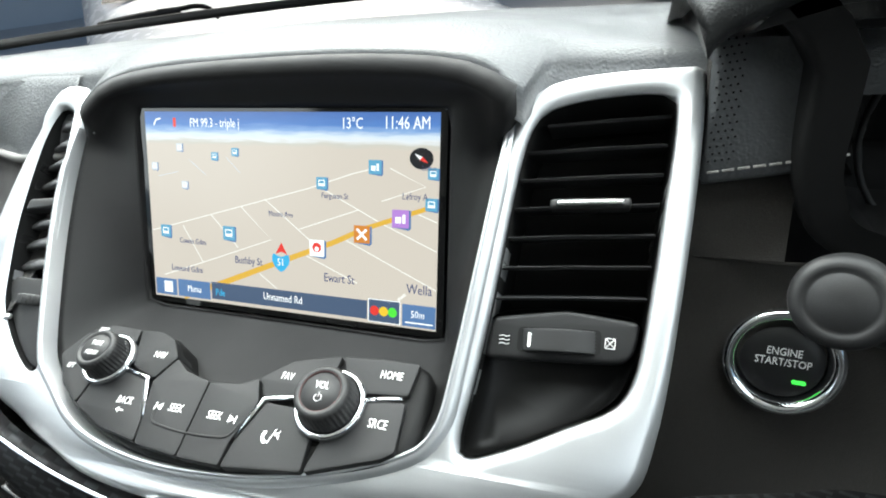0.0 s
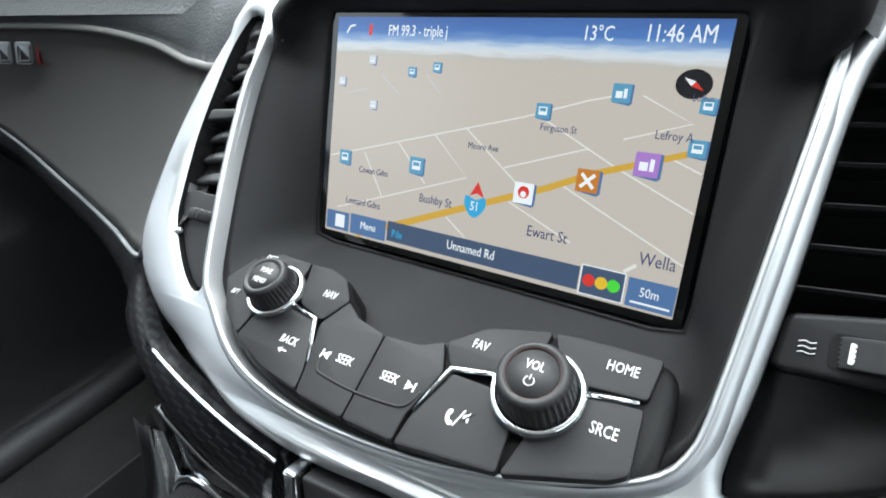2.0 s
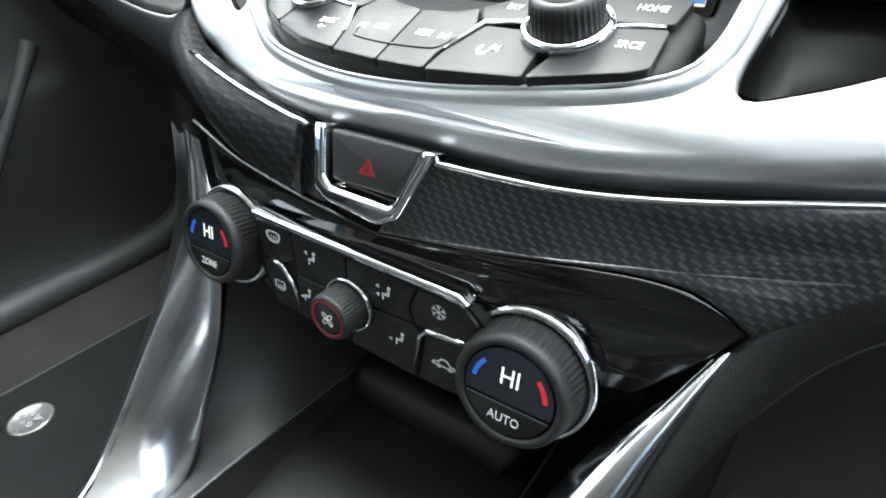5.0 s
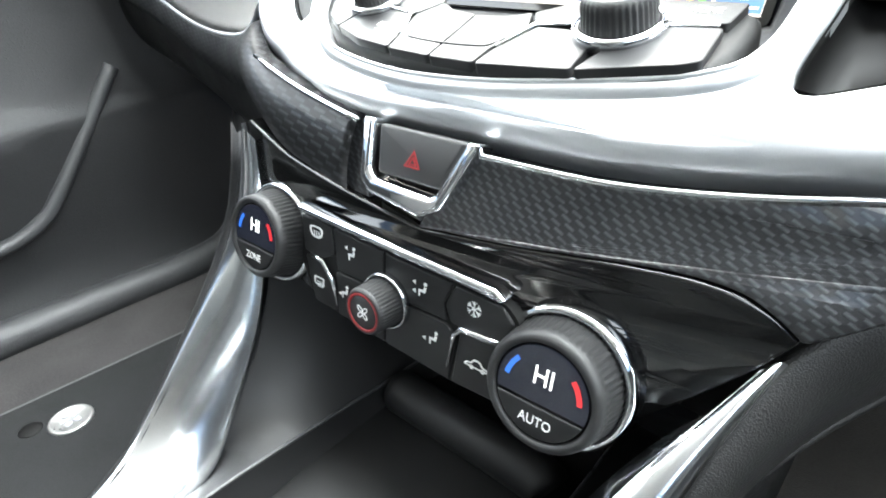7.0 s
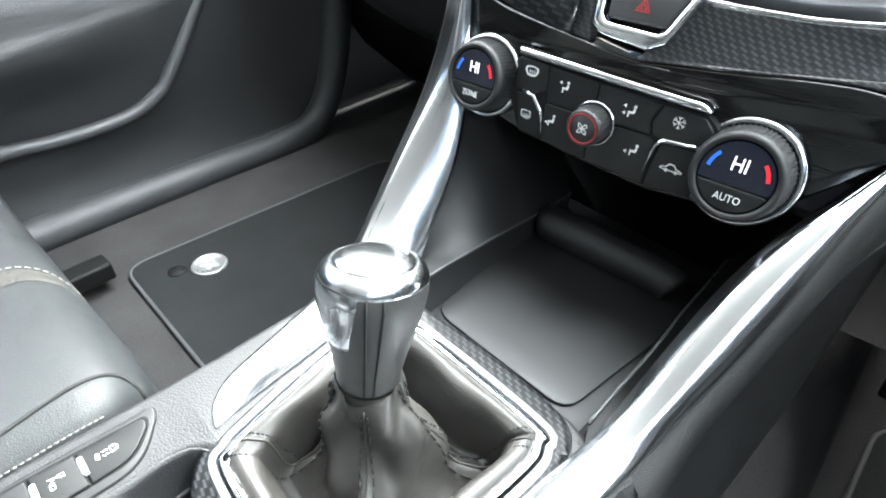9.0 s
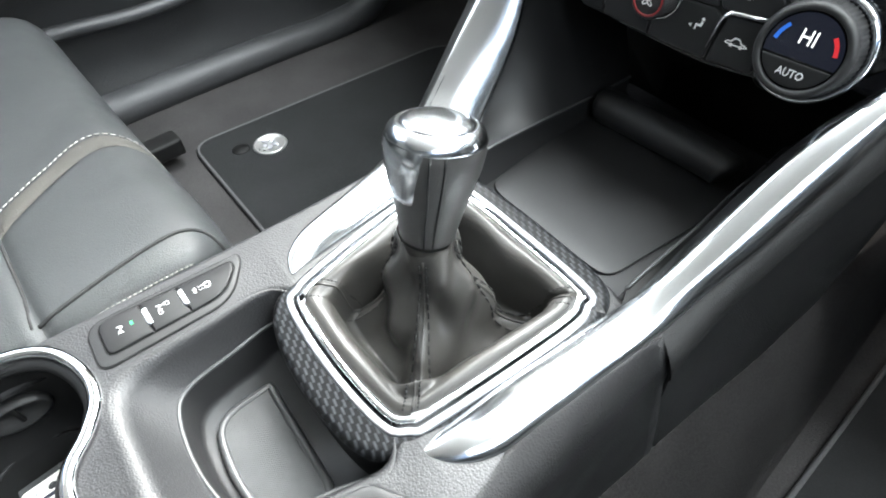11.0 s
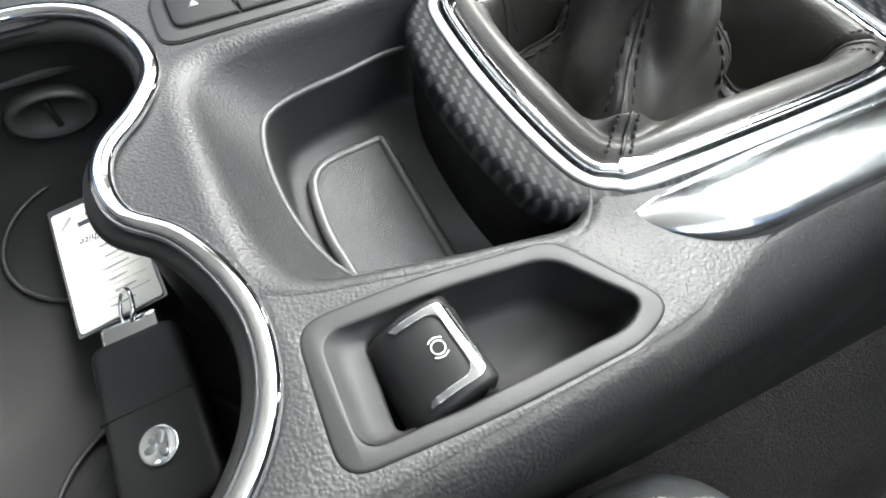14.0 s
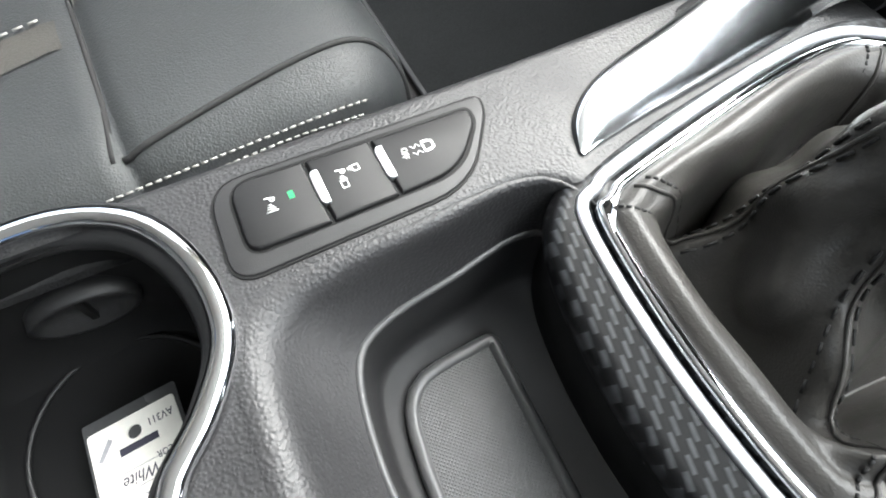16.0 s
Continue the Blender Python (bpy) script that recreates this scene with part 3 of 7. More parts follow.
rows = [[a + Vector((0, 0.006, 0.002)) for a in ROLL_U]] + [[a.lerp(b, t) + Vector((0.25, -1, 0.15)) * 0.009 * math.sin(math.pi * min(1, 0.08 + 0.9 * t)) * min(1, 0.35 + max(0, -a.x - 0.05) * 6) for a, b in zip(ROLL_U, ROLL_L)] for t in (0, 0.06, 0.15, 0.3, 0.5, 0.7, 0.85, 0.95, 1.0)] + [[b + Vector((0, 0.02, -0.002)) for b in ROLL_L]]
part("lower_trim", loft_mesh(rows, back=-0.002), CARBON_DASH, dash, "gloss carbon weave roll along the dashboard's lower edge")
rows = [[q + Vector((0, dy, dz)) for q in LOWER] for dy, dz in ((0.022, -0.036), (0.020, -0.060), (0.026, -0.090), (0.045, -0.120), (0.080, -0.142), (0.130, -0.152), (0.22, -0.150), (0.50, -0.13))]
cols = [smooth_loop([r[i] for r in rows], False, 3) for i in range(len(LOWER))]
part("glovebox_door", loft_mesh(cols, back=0.006), BLACK, dash, "black rounded glovebox underside")
part("footwell_panel", loft_mesh([[(x, y, z) for x in (-0.75, -0.5, -0.3, -0.13)] for y, z in ((0.45, 0.46), (0.52, 0.36), (0.60, 0.25), (0.70, 0.16), (0.74, 0.13))], back=-0.004), CARPET, dash, "dark carpeted footwell panel")
badge = thing("dash_badge", "small silver and red model badge on the suede panel", "badge", facing((-0.466, 0.3350, 0.644), (0.1, -1, 0.12)) @ Matrix.Scale(1.7, 4))
for mt, x in ((SILVER, -0.017), (SILVER, 0.001), (RED, 0.019)):
    stroke_loop = rounded([(x - 0.009, -0.0055), (x + 0.005, -0.0055), (x + 0.010, 0.0055), (x - 0.004, 0.0055)], 0.0025)
    slab("badge_stroke", [stroke_loop, inset(stroke_loop, 0.0016)], 0, 0.0015, 0.0004, mt, badge)

# driver side: suede panel beside the vent, stitching, instrument hood
drive_y = lambda z: 0.329 - 0.27 * (0.69 - z)
edge_x = lambda z: min(0.2005, 0.2005 - 0.32 * (0.665 - z)) if z < 0.665 else 0.2005
rows = []
for z in [0.690, 0.656, 0.622, 0.6085, 0.6070] + [0.588 - 0.034 * k for k in range(8)]:
    e = edge_x(z)
    reach = (0.2385 - e) / 0.53 if z > 0.608 else 1.0
    rows.append([(e + d, drive_y(z) + (0.03 if d == 0 else 0.0) - 0.012 * math.sin(math.pi * min(1, max(0, (e + d - 0.23) / 0.5))), z) for d in [reach * q for q in (0, 0.0015, 0.01, 0.025, 0.05, 0.1, 0.2, 0.35, 0.53)]])
part("driver_panel", loft_mesh(rows, back=-0.01), SUEDE, dash, "dark suede driver panel")
seam_z = lambda x: 0.6425 + 0.16 * (x - 0.20)
rows = []
for f in (-0.04, 0.0, 0.04, 0.2, 0.5, 0.8, 1.0):
    rows.append([(x, drive_y(seam_z(x) + f * (0.700 - seam_z(x))) - (0.0075 if f >= 0.04 else (0.006 if f == 0 else -0.002)) + (0.03 if x < 0.2005 else 0), seam_z(x) + max(f, 0) * (0.700 - seam_z(x))) for x in (0.2003, 0.2012, 0.205, 0.21, 0.215, 0.22, 0.228, 0.2345, 0.2375)])
part("driver_pad", loft_mesh(rows, back=-0.006), DASH, dash, "black leather pad over the stitching")
roll = smooth_loop([(0.202, 0.272, 0.478), (0.218, 0.273, 0.484), (0.257, 0.277, 0.496), (0.294, 0.28, 0.51), (0.4, 0.28, 0.522), (0.6, 0.28, 0.53)], False, 4)
rows = [[p + Vector((0, dy, dz)) for p in roll] for dy, dz in ((0.004, 0.001), (-0.003, 0.000), (-0.007, -0.008), (-0.008, -0.020), (-0.004, -0.032), (0.01, -0.038))]
part("driver_roll", loft_mesh(rows, back=-0.002), CARBON_DASH, dash, "gloss carbon weave roll under the driver panel")
pad_at = lambda x, up, out=0.0: Vector((x, drive_y(seam_z(x) + up) - 0.0078 - out, seam_z(x) + up))
for k in range(9):
    x = 0.2025 + 0.0058 * k
    part("stitch", tube_mesh([pad_at(x, 0.0055, 0.0002), pad_at(x + 0.0044, 0.0055, 0.0002)], 0.0006, 6), THREAD, dash)
holes = []
for i in range(17):
    for j in range(4):
        c = pad_at(0.2025 + 0.0026 * j + 0.0013 * (i % 2), 0.010 + 0.0029 * i)
        holes.append(moved(slab_mesh([circle2(0, 0, 0.00048, 8)], 0, 0.0003), facing(c, (-0.05, -1, 0.27))))
part("perforation", joined(*holes), DARK, dash, "rows of pinholes in the leather")
hood = thing("instrument_hood", "black leather instrument hood in front of the driver", "instrument hood")
rows = []
for k in range(25):
    a = math.pi * k / 24
    c = Vector((0.385 - 0.190 * math.cos(a), 0, 0.699 + 0.005 * min(1, math.sin(a) * 4) + 0.052 * math.sin(a) ** 2))
    out = Vector((-math.cos(a) * 0.8, 0, 0.6)).normalized()
    rows.append([c + Vector((0, 0.44, -0.03)) + out * 0.01, c + Vector((0, 0.36, 0.006)) + out * 0.012, c + Vector((0, 0.315, 0.012)) + out * 0.010, c + Vector((0, 0.298, 0.009)) + out * 0.006, c + Vector((0, 0.294, 0.003)) + out * 0.002, c + Vector((0, 0.298, -0.001)), c + Vector((0, 0.34, 0.0)), c + Vector((0, 0.44, -0.012))])
part("hood_shell", loft_mesh(rows, back=0.002), LEATHER, hood)
bin_out = smooth_loop([(0.2335, 0.730), (0.2325, 0.690), (0.2330, 0.655), (0.2386, 0.6354), (0.2453, 0.6225), (0.262, 0.612), (0.30, 0.606), (0.50, 0.606), (0.52, 0.66), (0.52, 0.730)], True, 4)
part("binnacle", soften(moved(slab_mesh([bin_out, inset(bin_out, 0.012)], -0.10, 0.0, 0.004), pose(0, 0.302, 0, 90, 0, 0))), DARK, hood, "matt black binnacle round the gauges")
part("gauge_face", soften(moved(slab_mesh([inset(bin_out, 0.010)], -0.07, -0.06), pose(0, 0.302, 0, 90, 0, 0))), PIANO, hood, "dark instrument face")
part("gauge_ring", tube_mesh([(0.325 + 0.058 * math.cos(a), 0.345, 0.655 + 0.058 * math.sin(a)) for a in [2 * math.pi * i / 40 for i in range(40)]], 0.0016, 6, True), BLACK, hood, "dark satin gauge ring")

start = thing("start_button", "round chrome-ringed engine start button with green lamp", "button", facing((0.2434, 0.2935, 0.5638), (-0.10, -1, 0.42)) @ Matrix.Scale(1.10, 4))
part("ring", lathe_mesh([(0.0150, -0.012), (0.0225, -0.012), (0.0229, 0.0015), (0.0220, 0.0050), (0.0200, 0.0058), (0.0180, 0.0045), (0.0165, 0.0010), (0.0160, -0.002)], 64), CHROME, start, "broad chrome ring")
part("cap", lathe_mesh([(0.0005, 0.0030), (0.010, 0.0028), (0.0148, 0.0018), (0.0160, 0.000), (0.0160, -0.008), (0.0005, -0.008)], 48), KEYBLACK, start, "dark push button")
words("ENGINE", 0.0046, 0, 0.0042, 0.0034, WHITE, start, narrow=0.8)
words("START/STOP", 0.0046, 0, -0.0002, 0.0034, WHITE, start, narrow=0.8)
slab("lamp", [rounded(box2(0.0042, -0.0086, 0.0092, -0.0070), 0.0006)], 0.002, 0.0034, 0, glow("green_lamp", (0.1, 1.0, 0.1), 1.2), start, "small green lamp")

stalk = thing("wiper_stalk", "black stalk with a round ribbed end knob", "stalk")
stm = facing((0.2409, 0.250, 0.6284), (-0.38, -0.75, 0.42))
part("knob", moved(lathe_mesh([(0.001, 0.0), (0.0098, 0.0), (0.0106, -0.0008), (0.0114, 0.0002), (0.0140, -0.0002), (0.0160, -0.0020), (0.0168, -0.0050), (0.0168, -0.012), (0.0140, -0.020), (0.0115, -0.030)], 56), stm), BLACK, stalk)
part("arm", tube_mesh(smooth_loop([stm @ Vector((0, 0, -0.024)), stm @ Vector((0.010, -0.006, -0.05)), Vector((0.33, 0.29, 0.585)), Vector((0.42, 0.31, 0.59))], False), [0.0115] * 6 + [0.0125] * 7 + [0.014] * 6, 12), BLACK, stalk)

# ---- silver surround of the centre stack ----
OUT = [(-0.1375, 0.1690), (-0.146, 0.1735), (-0.1555, 0.1725), (-0.163, 0.164), (-0.173, 0.132), (-0.1805, 0.090), (-0.1805, 0.050), (-0.173, 0.020), (-0.150, -0.003), (-0.121, -0.0165), (-0.0936, -0.0268), (-0.046, -0.0360), (0.012, -0.0355), (0.066, -0.0330), (0.113, -0.0228), (0.154, -0.0128), (0.1770, -0.0035), (0.1860, 0.018), (0.1925, 0.065), (0.1983, 0.128), (0.1998, 0.166), (0.1975, 0.1740), (0.188, 0.1745), (0.155, 0.1722), (0.134, 0.1668), (0.1235, 0.1565)]
INN = [(0.1175, 0.146), (0.1118, 0.090), (0.1060, 0.035), (0.1020, 0.0125), (0.0915, 0.0010), (0.0622, -0.0098), (0.022, -0.0174), (-0.025, -0.0190), (-0.0680, -0.0110), (-0.0965, 0.0060), (-0.1095, 0.0190), (-0.1215, 0.0600), (-0.1300, 0.1050), (-0.1335, 0.1450)]
HOLE_R = [(0.1127, 0.0040), (0.130, 0.0075), (0.153, 0.0195), (0.170, 0.0290), (0.1768, 0.0410), (0.1802, 0.0625), (0.1850, 0.110), (0.1884, 0.150), (0.1849, 0.1602), (0.165, 0.1605), (0.140, 0.1555), (0.1295, 0.1460), (0.1245, 0.120), (0.1200, 0.070), (0.1160, 0.035)]
HOLE_L = [(-0.1515, 0.0385), (-0.1375, 0.0200), (-0.1235, 0.0085), (-0.1165, 0.0110), (-0.1185, 0.0260), (-0.1275, 0.0600), (-0.1350, 0.1050), (-0.1415, 0.1480), (-0.1475, 0.1570), (-0.1545, 0.1560), (-0.1605, 0.1350), (-0.1610, 0.0900), (-0.1560, 0.0550)]
sil = smooth_loop(OUT + INN, True, 5)


def ring_rise(x, v):
    """How far the lower arc of the surround stands proud."""
    return 0.010 * math.exp(-(x / 0.088) ** 4) * min(1, max(0, (0.045 - v) / 0.045))


ring_mesh = slab_mesh([sil, smooth_loop(HOLE_R, True, 5), smooth_loop(HOLE_L, True, 5)], -0.026, 0.0, 0.0055, 5)
out_line = smooth_loop(OUT, False, 6)
for v in ring_mesh.vertices:
    if v.co.z > -0.006:
        v.co.z -= 0.0012
        if v.co.y < 0.05:
            gap = min((Vector((v.co.x, v.co.y)) - q.xy).length for q in out_line)
            v.co.z -= 0.0030 * max(0, 1 - gap / 0.0056) * min(1, (0.05 - v.co.y) / 0.03)
        if v.co.x < -0.1635:
            v.co.z -= 0.0025 * min(1, max(0, v.co.y - 0.015) / 0.04) * min(1, max(0, 0.172 - v.co.y) / 0.02)
    v.co.z += ring_rise(v.co.x, v.co.y)
surround = thing("silver_surround", "satin silver trim ring round the screen and vents", "trim", RING)
part("outer_band", soften(ring_mesh, 60), SILVER, surround)
inner = resample_line(smooth_loop(INN, False, 6), 110)
rows = []
for i, p in enumerate(inner):
    t = (inner[min(i + 1, len(inner) - 1)] - inner[max(i - 1, 0)]).normalized()
    nrm = Vector((t.y, -t.x))
    if nrm.dot(p - Vector((0, 0.07))) < 0:
        nrm = -nrm
    end = min(1, (i + 2) / 8, (len(inner) + 1 - i) / 8)
    w = 0.0066 * (0.55 + 0.45 * end)
    up = ring_rise(p.x, p.y)
    rows.append([Vector((p.x + nrm.x * d * w, p.y + nrm.y * d * w, up + h * end - 0.002 * (1 - end))) for d, h in ((-0.02, -0.016), (-0.02, 0.0012), (0.05, 0.0024), (0.16, 0.0028), (0.24, 0.0020), (0.27, 0.0014), (0.34, 0.0016), (0.65, 0.0008), (0.95, -0.0022), (1.08, -0.0060))])
part("inner_ring", loft_mesh(rows), SILVER, surround, "slim satin silver inner ring")

# ---- infotainment unit ----
unit = thing("infotainment_unit", "black infotainment unit with lit navigation screen and keys", "infotainment unit")
n_loop = 72


def resample(loop, n):
    loop = [Vector(p) for p in loop]
    loop.append(loop[0])
    d = [0.0]
    for a, b in zip(loop, loop[1:]):
        d.append(d[-1] + (b - a).length)
    out, j = [], 0
    for i in range(n):
        s = d[-1] * i / n
        while d[j + 1] < s:
            j += 1
        t = (s - d[j]) / max(d[j + 1] - d[j], 1e-9)
        out.append(loop[j].lerp(loop[j + 1], t))
    return out


low_in = [RING @ Vector((p.x, p.y, -0.007 + ring_rise(p.x, p.y))) for p in (Vector(q) for q in smooth_loop(INN, False, 6))]
hood_in = [SCREEN @ Vector((x, v, ARCH_Z)) for x, v in ARCH]
ring3 = low_in + smooth_loop([low_in[-1]] + hood_in + [low_in[0]], False, 6)[1:-1]
INV = SCREEN.inverted()
flat = [INV @ p for p in ring3]


def by_turn(loop, n):
    """The loop's points at even angles round the screen's centre."""
    out = []
    for i in range(n):
        a = 2 * math.pi * i / n - math.pi
        k = min(range(len(loop)), key=lambda j: abs((math.atan2(loop[j].y, loop[j].x * 0.6) - a + math.pi) % (2 * math.pi) - math.pi))
        out.append(loop[k])
    return out


def dense(loop, n=1200):
    return resample(loop, n)


outer = by_turn(dense(flat), n_loop)
scr = by_turn(dense([Vector((*p, 0)) for p in rounded(box2(-0.0920, -0.0570, 0.0920, 0.0545), 0.005)]), n_loop)
rows = [[], [], [], [], [], [], []]
for q, o in zip(scr, outer):
    w = min(1.0, max(0.0, (o.y - 0.036) / 0.026))
    w = w * w * (3 - 2 * w)
    rows[0].append(Vector((q.x, q.y, -0.002)))
    rows[1].append(Vector((q.x * 1.006, q.y * 1.01, 0.0008)))
    side = Vector((q.x * 1.02, q.y * 1.035, 0.0015))
    rows[2].append(side.lerp(Vector((q.x * 1.04, 0.0575, 0.003)), w))
    rows[3].append(side.lerp(o, 0.45).lerp(Vector((q.x * 1.04 + (o.x - q.x * 1.04) * 0.4, 0.0575 + (o.y - 0.0575) * 0.38, 0.0070)), w) + Vector((0, 0, -0.004 * (1 - w))))
    rows[4].append(side.lerp(o, 0.80).lerp(Vector((o.x * 0.965, o.y - 0.0075, 0.0128)), w) + Vector((0, 0, -0.002 * (1 - w))))
    rows[5].append(o)
    rows[6].append(o + Vector((0, 0.0015 * w, -0.010)))
cols = [smooth_loop([r[i] for r in rows], False, 2) for i in range(n_loop)]
cols.append(cols[0])
part("bezel", moved(loft_mesh(cols), SCREEN), BEZEL, unit, "smooth black bezel and visor dished round the screen")
screen = part("screen", soften(slab_mesh([rounded(box2(-0.0905, -0.0555, 0.0905, 0.0540), 0.003)], -0.004, -0.0004)), PIANO, unit, "lit navigation map display")
screen.matrix_basis = SCREEN

# map picture: land, sky, roads, signs, bars
LAND_RGB = (0.60, 0.53, 0.47)
LAND = glow("map_land", LAND_RGB, 1.15)
HAZE = glow("map_horizon", (0.66, 0.68, 0.74), 1.10)
ROADW = glow("map_street", (0.85, 0.82, 0.78), 1.10)
ROADY = glow("map_highway", (0.72, 0.42, 0.05), 1.10)
BARBLUE = glow("map_bar", (0.07, 0.11, 0.20), 0.98)
BTNBLUE = glow("map_button", (0.10, 0.20, 0.42), 1.04)
MAPTEXT = glow("map_text", (0.065, 0.08, 0.20), 0.98)
WHITELIT = glow("screen_white", (0.9, 0.92, 0.95), 1.22)
ICONBLUE = glow("icon_blue", (0.12, 0.36, 0.56), 1.10)
ICONRED = glow("icon_red", (0.75, 0.04, 0.03), 1.10)
ICONOR = glow("icon_orange", (0.62, 0.22, 0.03), 1.10)
ICONPUR = glow("icon_purple", (0.45, 0.22, 0.65), 1.10)
ICONGRN = glow("icon_green", (0.10, 0.75, 0.05), 1.10)
ICONYEL = glow("icon_yellow", (0.85, 0.55, 0.03), 1.10)
ICONBLK = glow("icon_black", (0.01, 0.01, 0.015), 0.61)
SHIELD = glow("icon_shield", (0.05, 0.42, 0.75), 1.10)
mm = 0.001


def sky_glow():
    """The map's sky: deep blue above, through streaky pale cloud, to the land's colour."""
    m = glow("map_sky_fade", (0.5, 0.5, 0.5), 1.15)
    t = m.node_tree
    add = lambda kind: t.nodes.new("ShaderNode" + kind)
    co, sep, mp, nz, rise, ramp = add("TexCoord"), add("SeparateXYZ"), add("Mapping"), add("TexNoise"), add("MapRange"), add("ValToRGB")
    mp.inputs["Scale"].default_value = (60, 420, 1)
    nz.inputs["Scale"].default_value, nz.inputs["Detail"].default_value = 1.0, 3
    t.links.new(co.outputs["Object"], sep.inputs[0])
    t.links.new(co.outputs["Object"], mp.inputs["Vector"])
    t.links.new(mp.outputs[0], nz.inputs["Vector"])
    mix = add("Math")
    mix.operation = "MULTIPLY_ADD"
    mix.inputs[1].default_value = 0.0045
    t.links.new(nz.outputs[0], mix.inputs[0])
    t.links.new(sep.outputs[1], mix.inputs[2])
    rise.inputs["From Min"].default_value, rise.inputs["From Max"].default_value = 0.0365, 0.0545
    t.links.new(mix.outputs[0], rise.inputs["Value"])
    t.links.new(rise.outputs[0], ramp.inputs[0])
    stops = ((0.0, LAND_RGB), (0.12, (0.56, 0.53, 0.48)), (0.24, (0.72, 0.74, 0.78)), (0.36, (0.62, 0.70, 0.80)), (0.50, (0.24, 0.38, 0.66)), (0.66, (0.085, 0.20, 0.52)), (1.0, (0.07, 0.15, 0.42)))
    el = ramp.color_ramp.elements
    while len(el) < len(stops):
        el.new(0.5)
    for e, (at, c) in zip(el, stops):
        e.position, e.color = at, (*c, 1)
    t.links.new(ramp.outputs[0], t.nodes["Principled BSDF"].inputs["Emission Color"])
    return m


MAPSKY = sky_glow()


def ink(name, loop, level, mat, label=""):
    return part(name, slab_mesh([[(x * mm, y * mm) for x, y in loop]], -0.0004 + 0.00008 * level, -0.0004 + 0.00008 * level + 0.00005), mat, screen, label)


ink("map_land", box2(-87, -52.2, 87, 36), 1, LAND)
ink("map_sky", box2(-87, 34.5, 87, 52.2), 2, MAPSKY)


def stroke(pts, w, level, mat, name="street"):
    pts = [Vector(p) for p in pts]
    left, right = [], []
    for i, p in enumerate(pts):
        t = (pts[min(i + 1, len(pts) - 1)] - pts[max(i - 1, 0)]).normalized()
        nrm = Vector((-t.y, t.x)) * (w[i] if isinstance(w, list) else w) / 2
        left.append(p + nrm)
        right.append(p - nrm)
    ink(name, left + right[::-1], level, mat)


for pts in ([(-86.5, -14), (-76.2, -11.2), (-25.0, 2.9), (16.8, 14.4), (42.2, 22.8), (55, 26)], [(-64.5, -9.8), (-51.8, -29.5)], [(-44.6, -2.8), (-27.7, -19.6)], [(-25.0, 2.9), (-6.3, -13.7), (-49.6, -29.1), (-79.7, -39.5)], [(-9.7, 7.6), (20.0, -14.4)], [(11.0, -6.9), (44.7, 4.9)],
            [(22, 16), (35.0, 9.8), (57.1, -0.7), (86.5, -12.8)], [(37.8, -10.6), (86.7, -31.8)], [(15.2, -20.6), (44.2, -32.2)], [(-14.4, -32.7), (-3.5, -40.1)], [(57.7, 10.0), (80.3, 17.8), (62, 26)], [(75.9, 5.1), (86.4, 1.2)]):
    stroke(pts, 0.6, 2, ROADW)
for pts in ([(-57.8, 26.6), (-46.6, 18.6)], [(-33.3, 28.6), (-24.7, 20.7)], [(-80, 17), (-66, 20)]):
    stroke(pts, 0.35, 2, HAZE)
stroke([(66.7, -38.7), (70.8, -35.2)], 1.4, 3, ROADW)
stroke([(-66, -51), (-35.8, -39.2), (-0.6, -24.9), (31.1, -12.3), (48.4, -4.1), (86.8, 9.6)], [3.4, 3.2, 2.9, 2.7, 2.5, 2.2], 3, ROADY, "highway")


def sign(x, y, s, mat, mark=None, side=SHIELD):
    ink("sign_side", [(x - s, y - s), (x + s, y - s - s * 0.25), (x + s * 1.25, y - s * 1.0), (x + s * 1.25, y + s * 0.9), (x + s, y + s)], 4, BTNBLUE)
    ink("sign", rounded(box2(x - s, y - s, x + s, y + s), 0.5), 5, mat)
    if mark == "x":
        stroke([(x - s * 0.6, y - s * 0.6), (x + s * 0.6, y + s * 0.6)], s * 0.3, 6, WHITELIT, "sign_mark")
        stroke([(x - s * 0.6, y + s * 0.6), (x + s * 0.6, y - s * 0.6)], s * 0.3, 6, WHITELIT, "sign_mark")
    elif mark == "o":
        ink("sign_mark", circle2(x, y + s * 0.1, s * 0.6, 16), 6, ICONRED)
        ink("sign_mark", circle2(x, y - s * 0.1, s * 0.3, 12), 7, WHITELIT)
    elif mark == "bar":
        ink("sign_mark", box2(x - s * 0.6, y - s * 0.5, x + s * 0.1, y + s * 0.2), 6, WHITELIT)
        ink("sign_mark", box2(x + s * 0.25, y - s * 0.5, x + s * 0.6, y + s * 0.5), 6, WHITELIT)
    else:
        ink("sign_mark", box2(x - s * 0.6, y - s * 0.5, x + s * 0.6, y + s * 0.55), 6, WHITELIT)
        ink("sign_mark", box2(x - s * 0.45, y - s * 0.05, x + s * 0.45, y + s * 0.4), 7, mat)


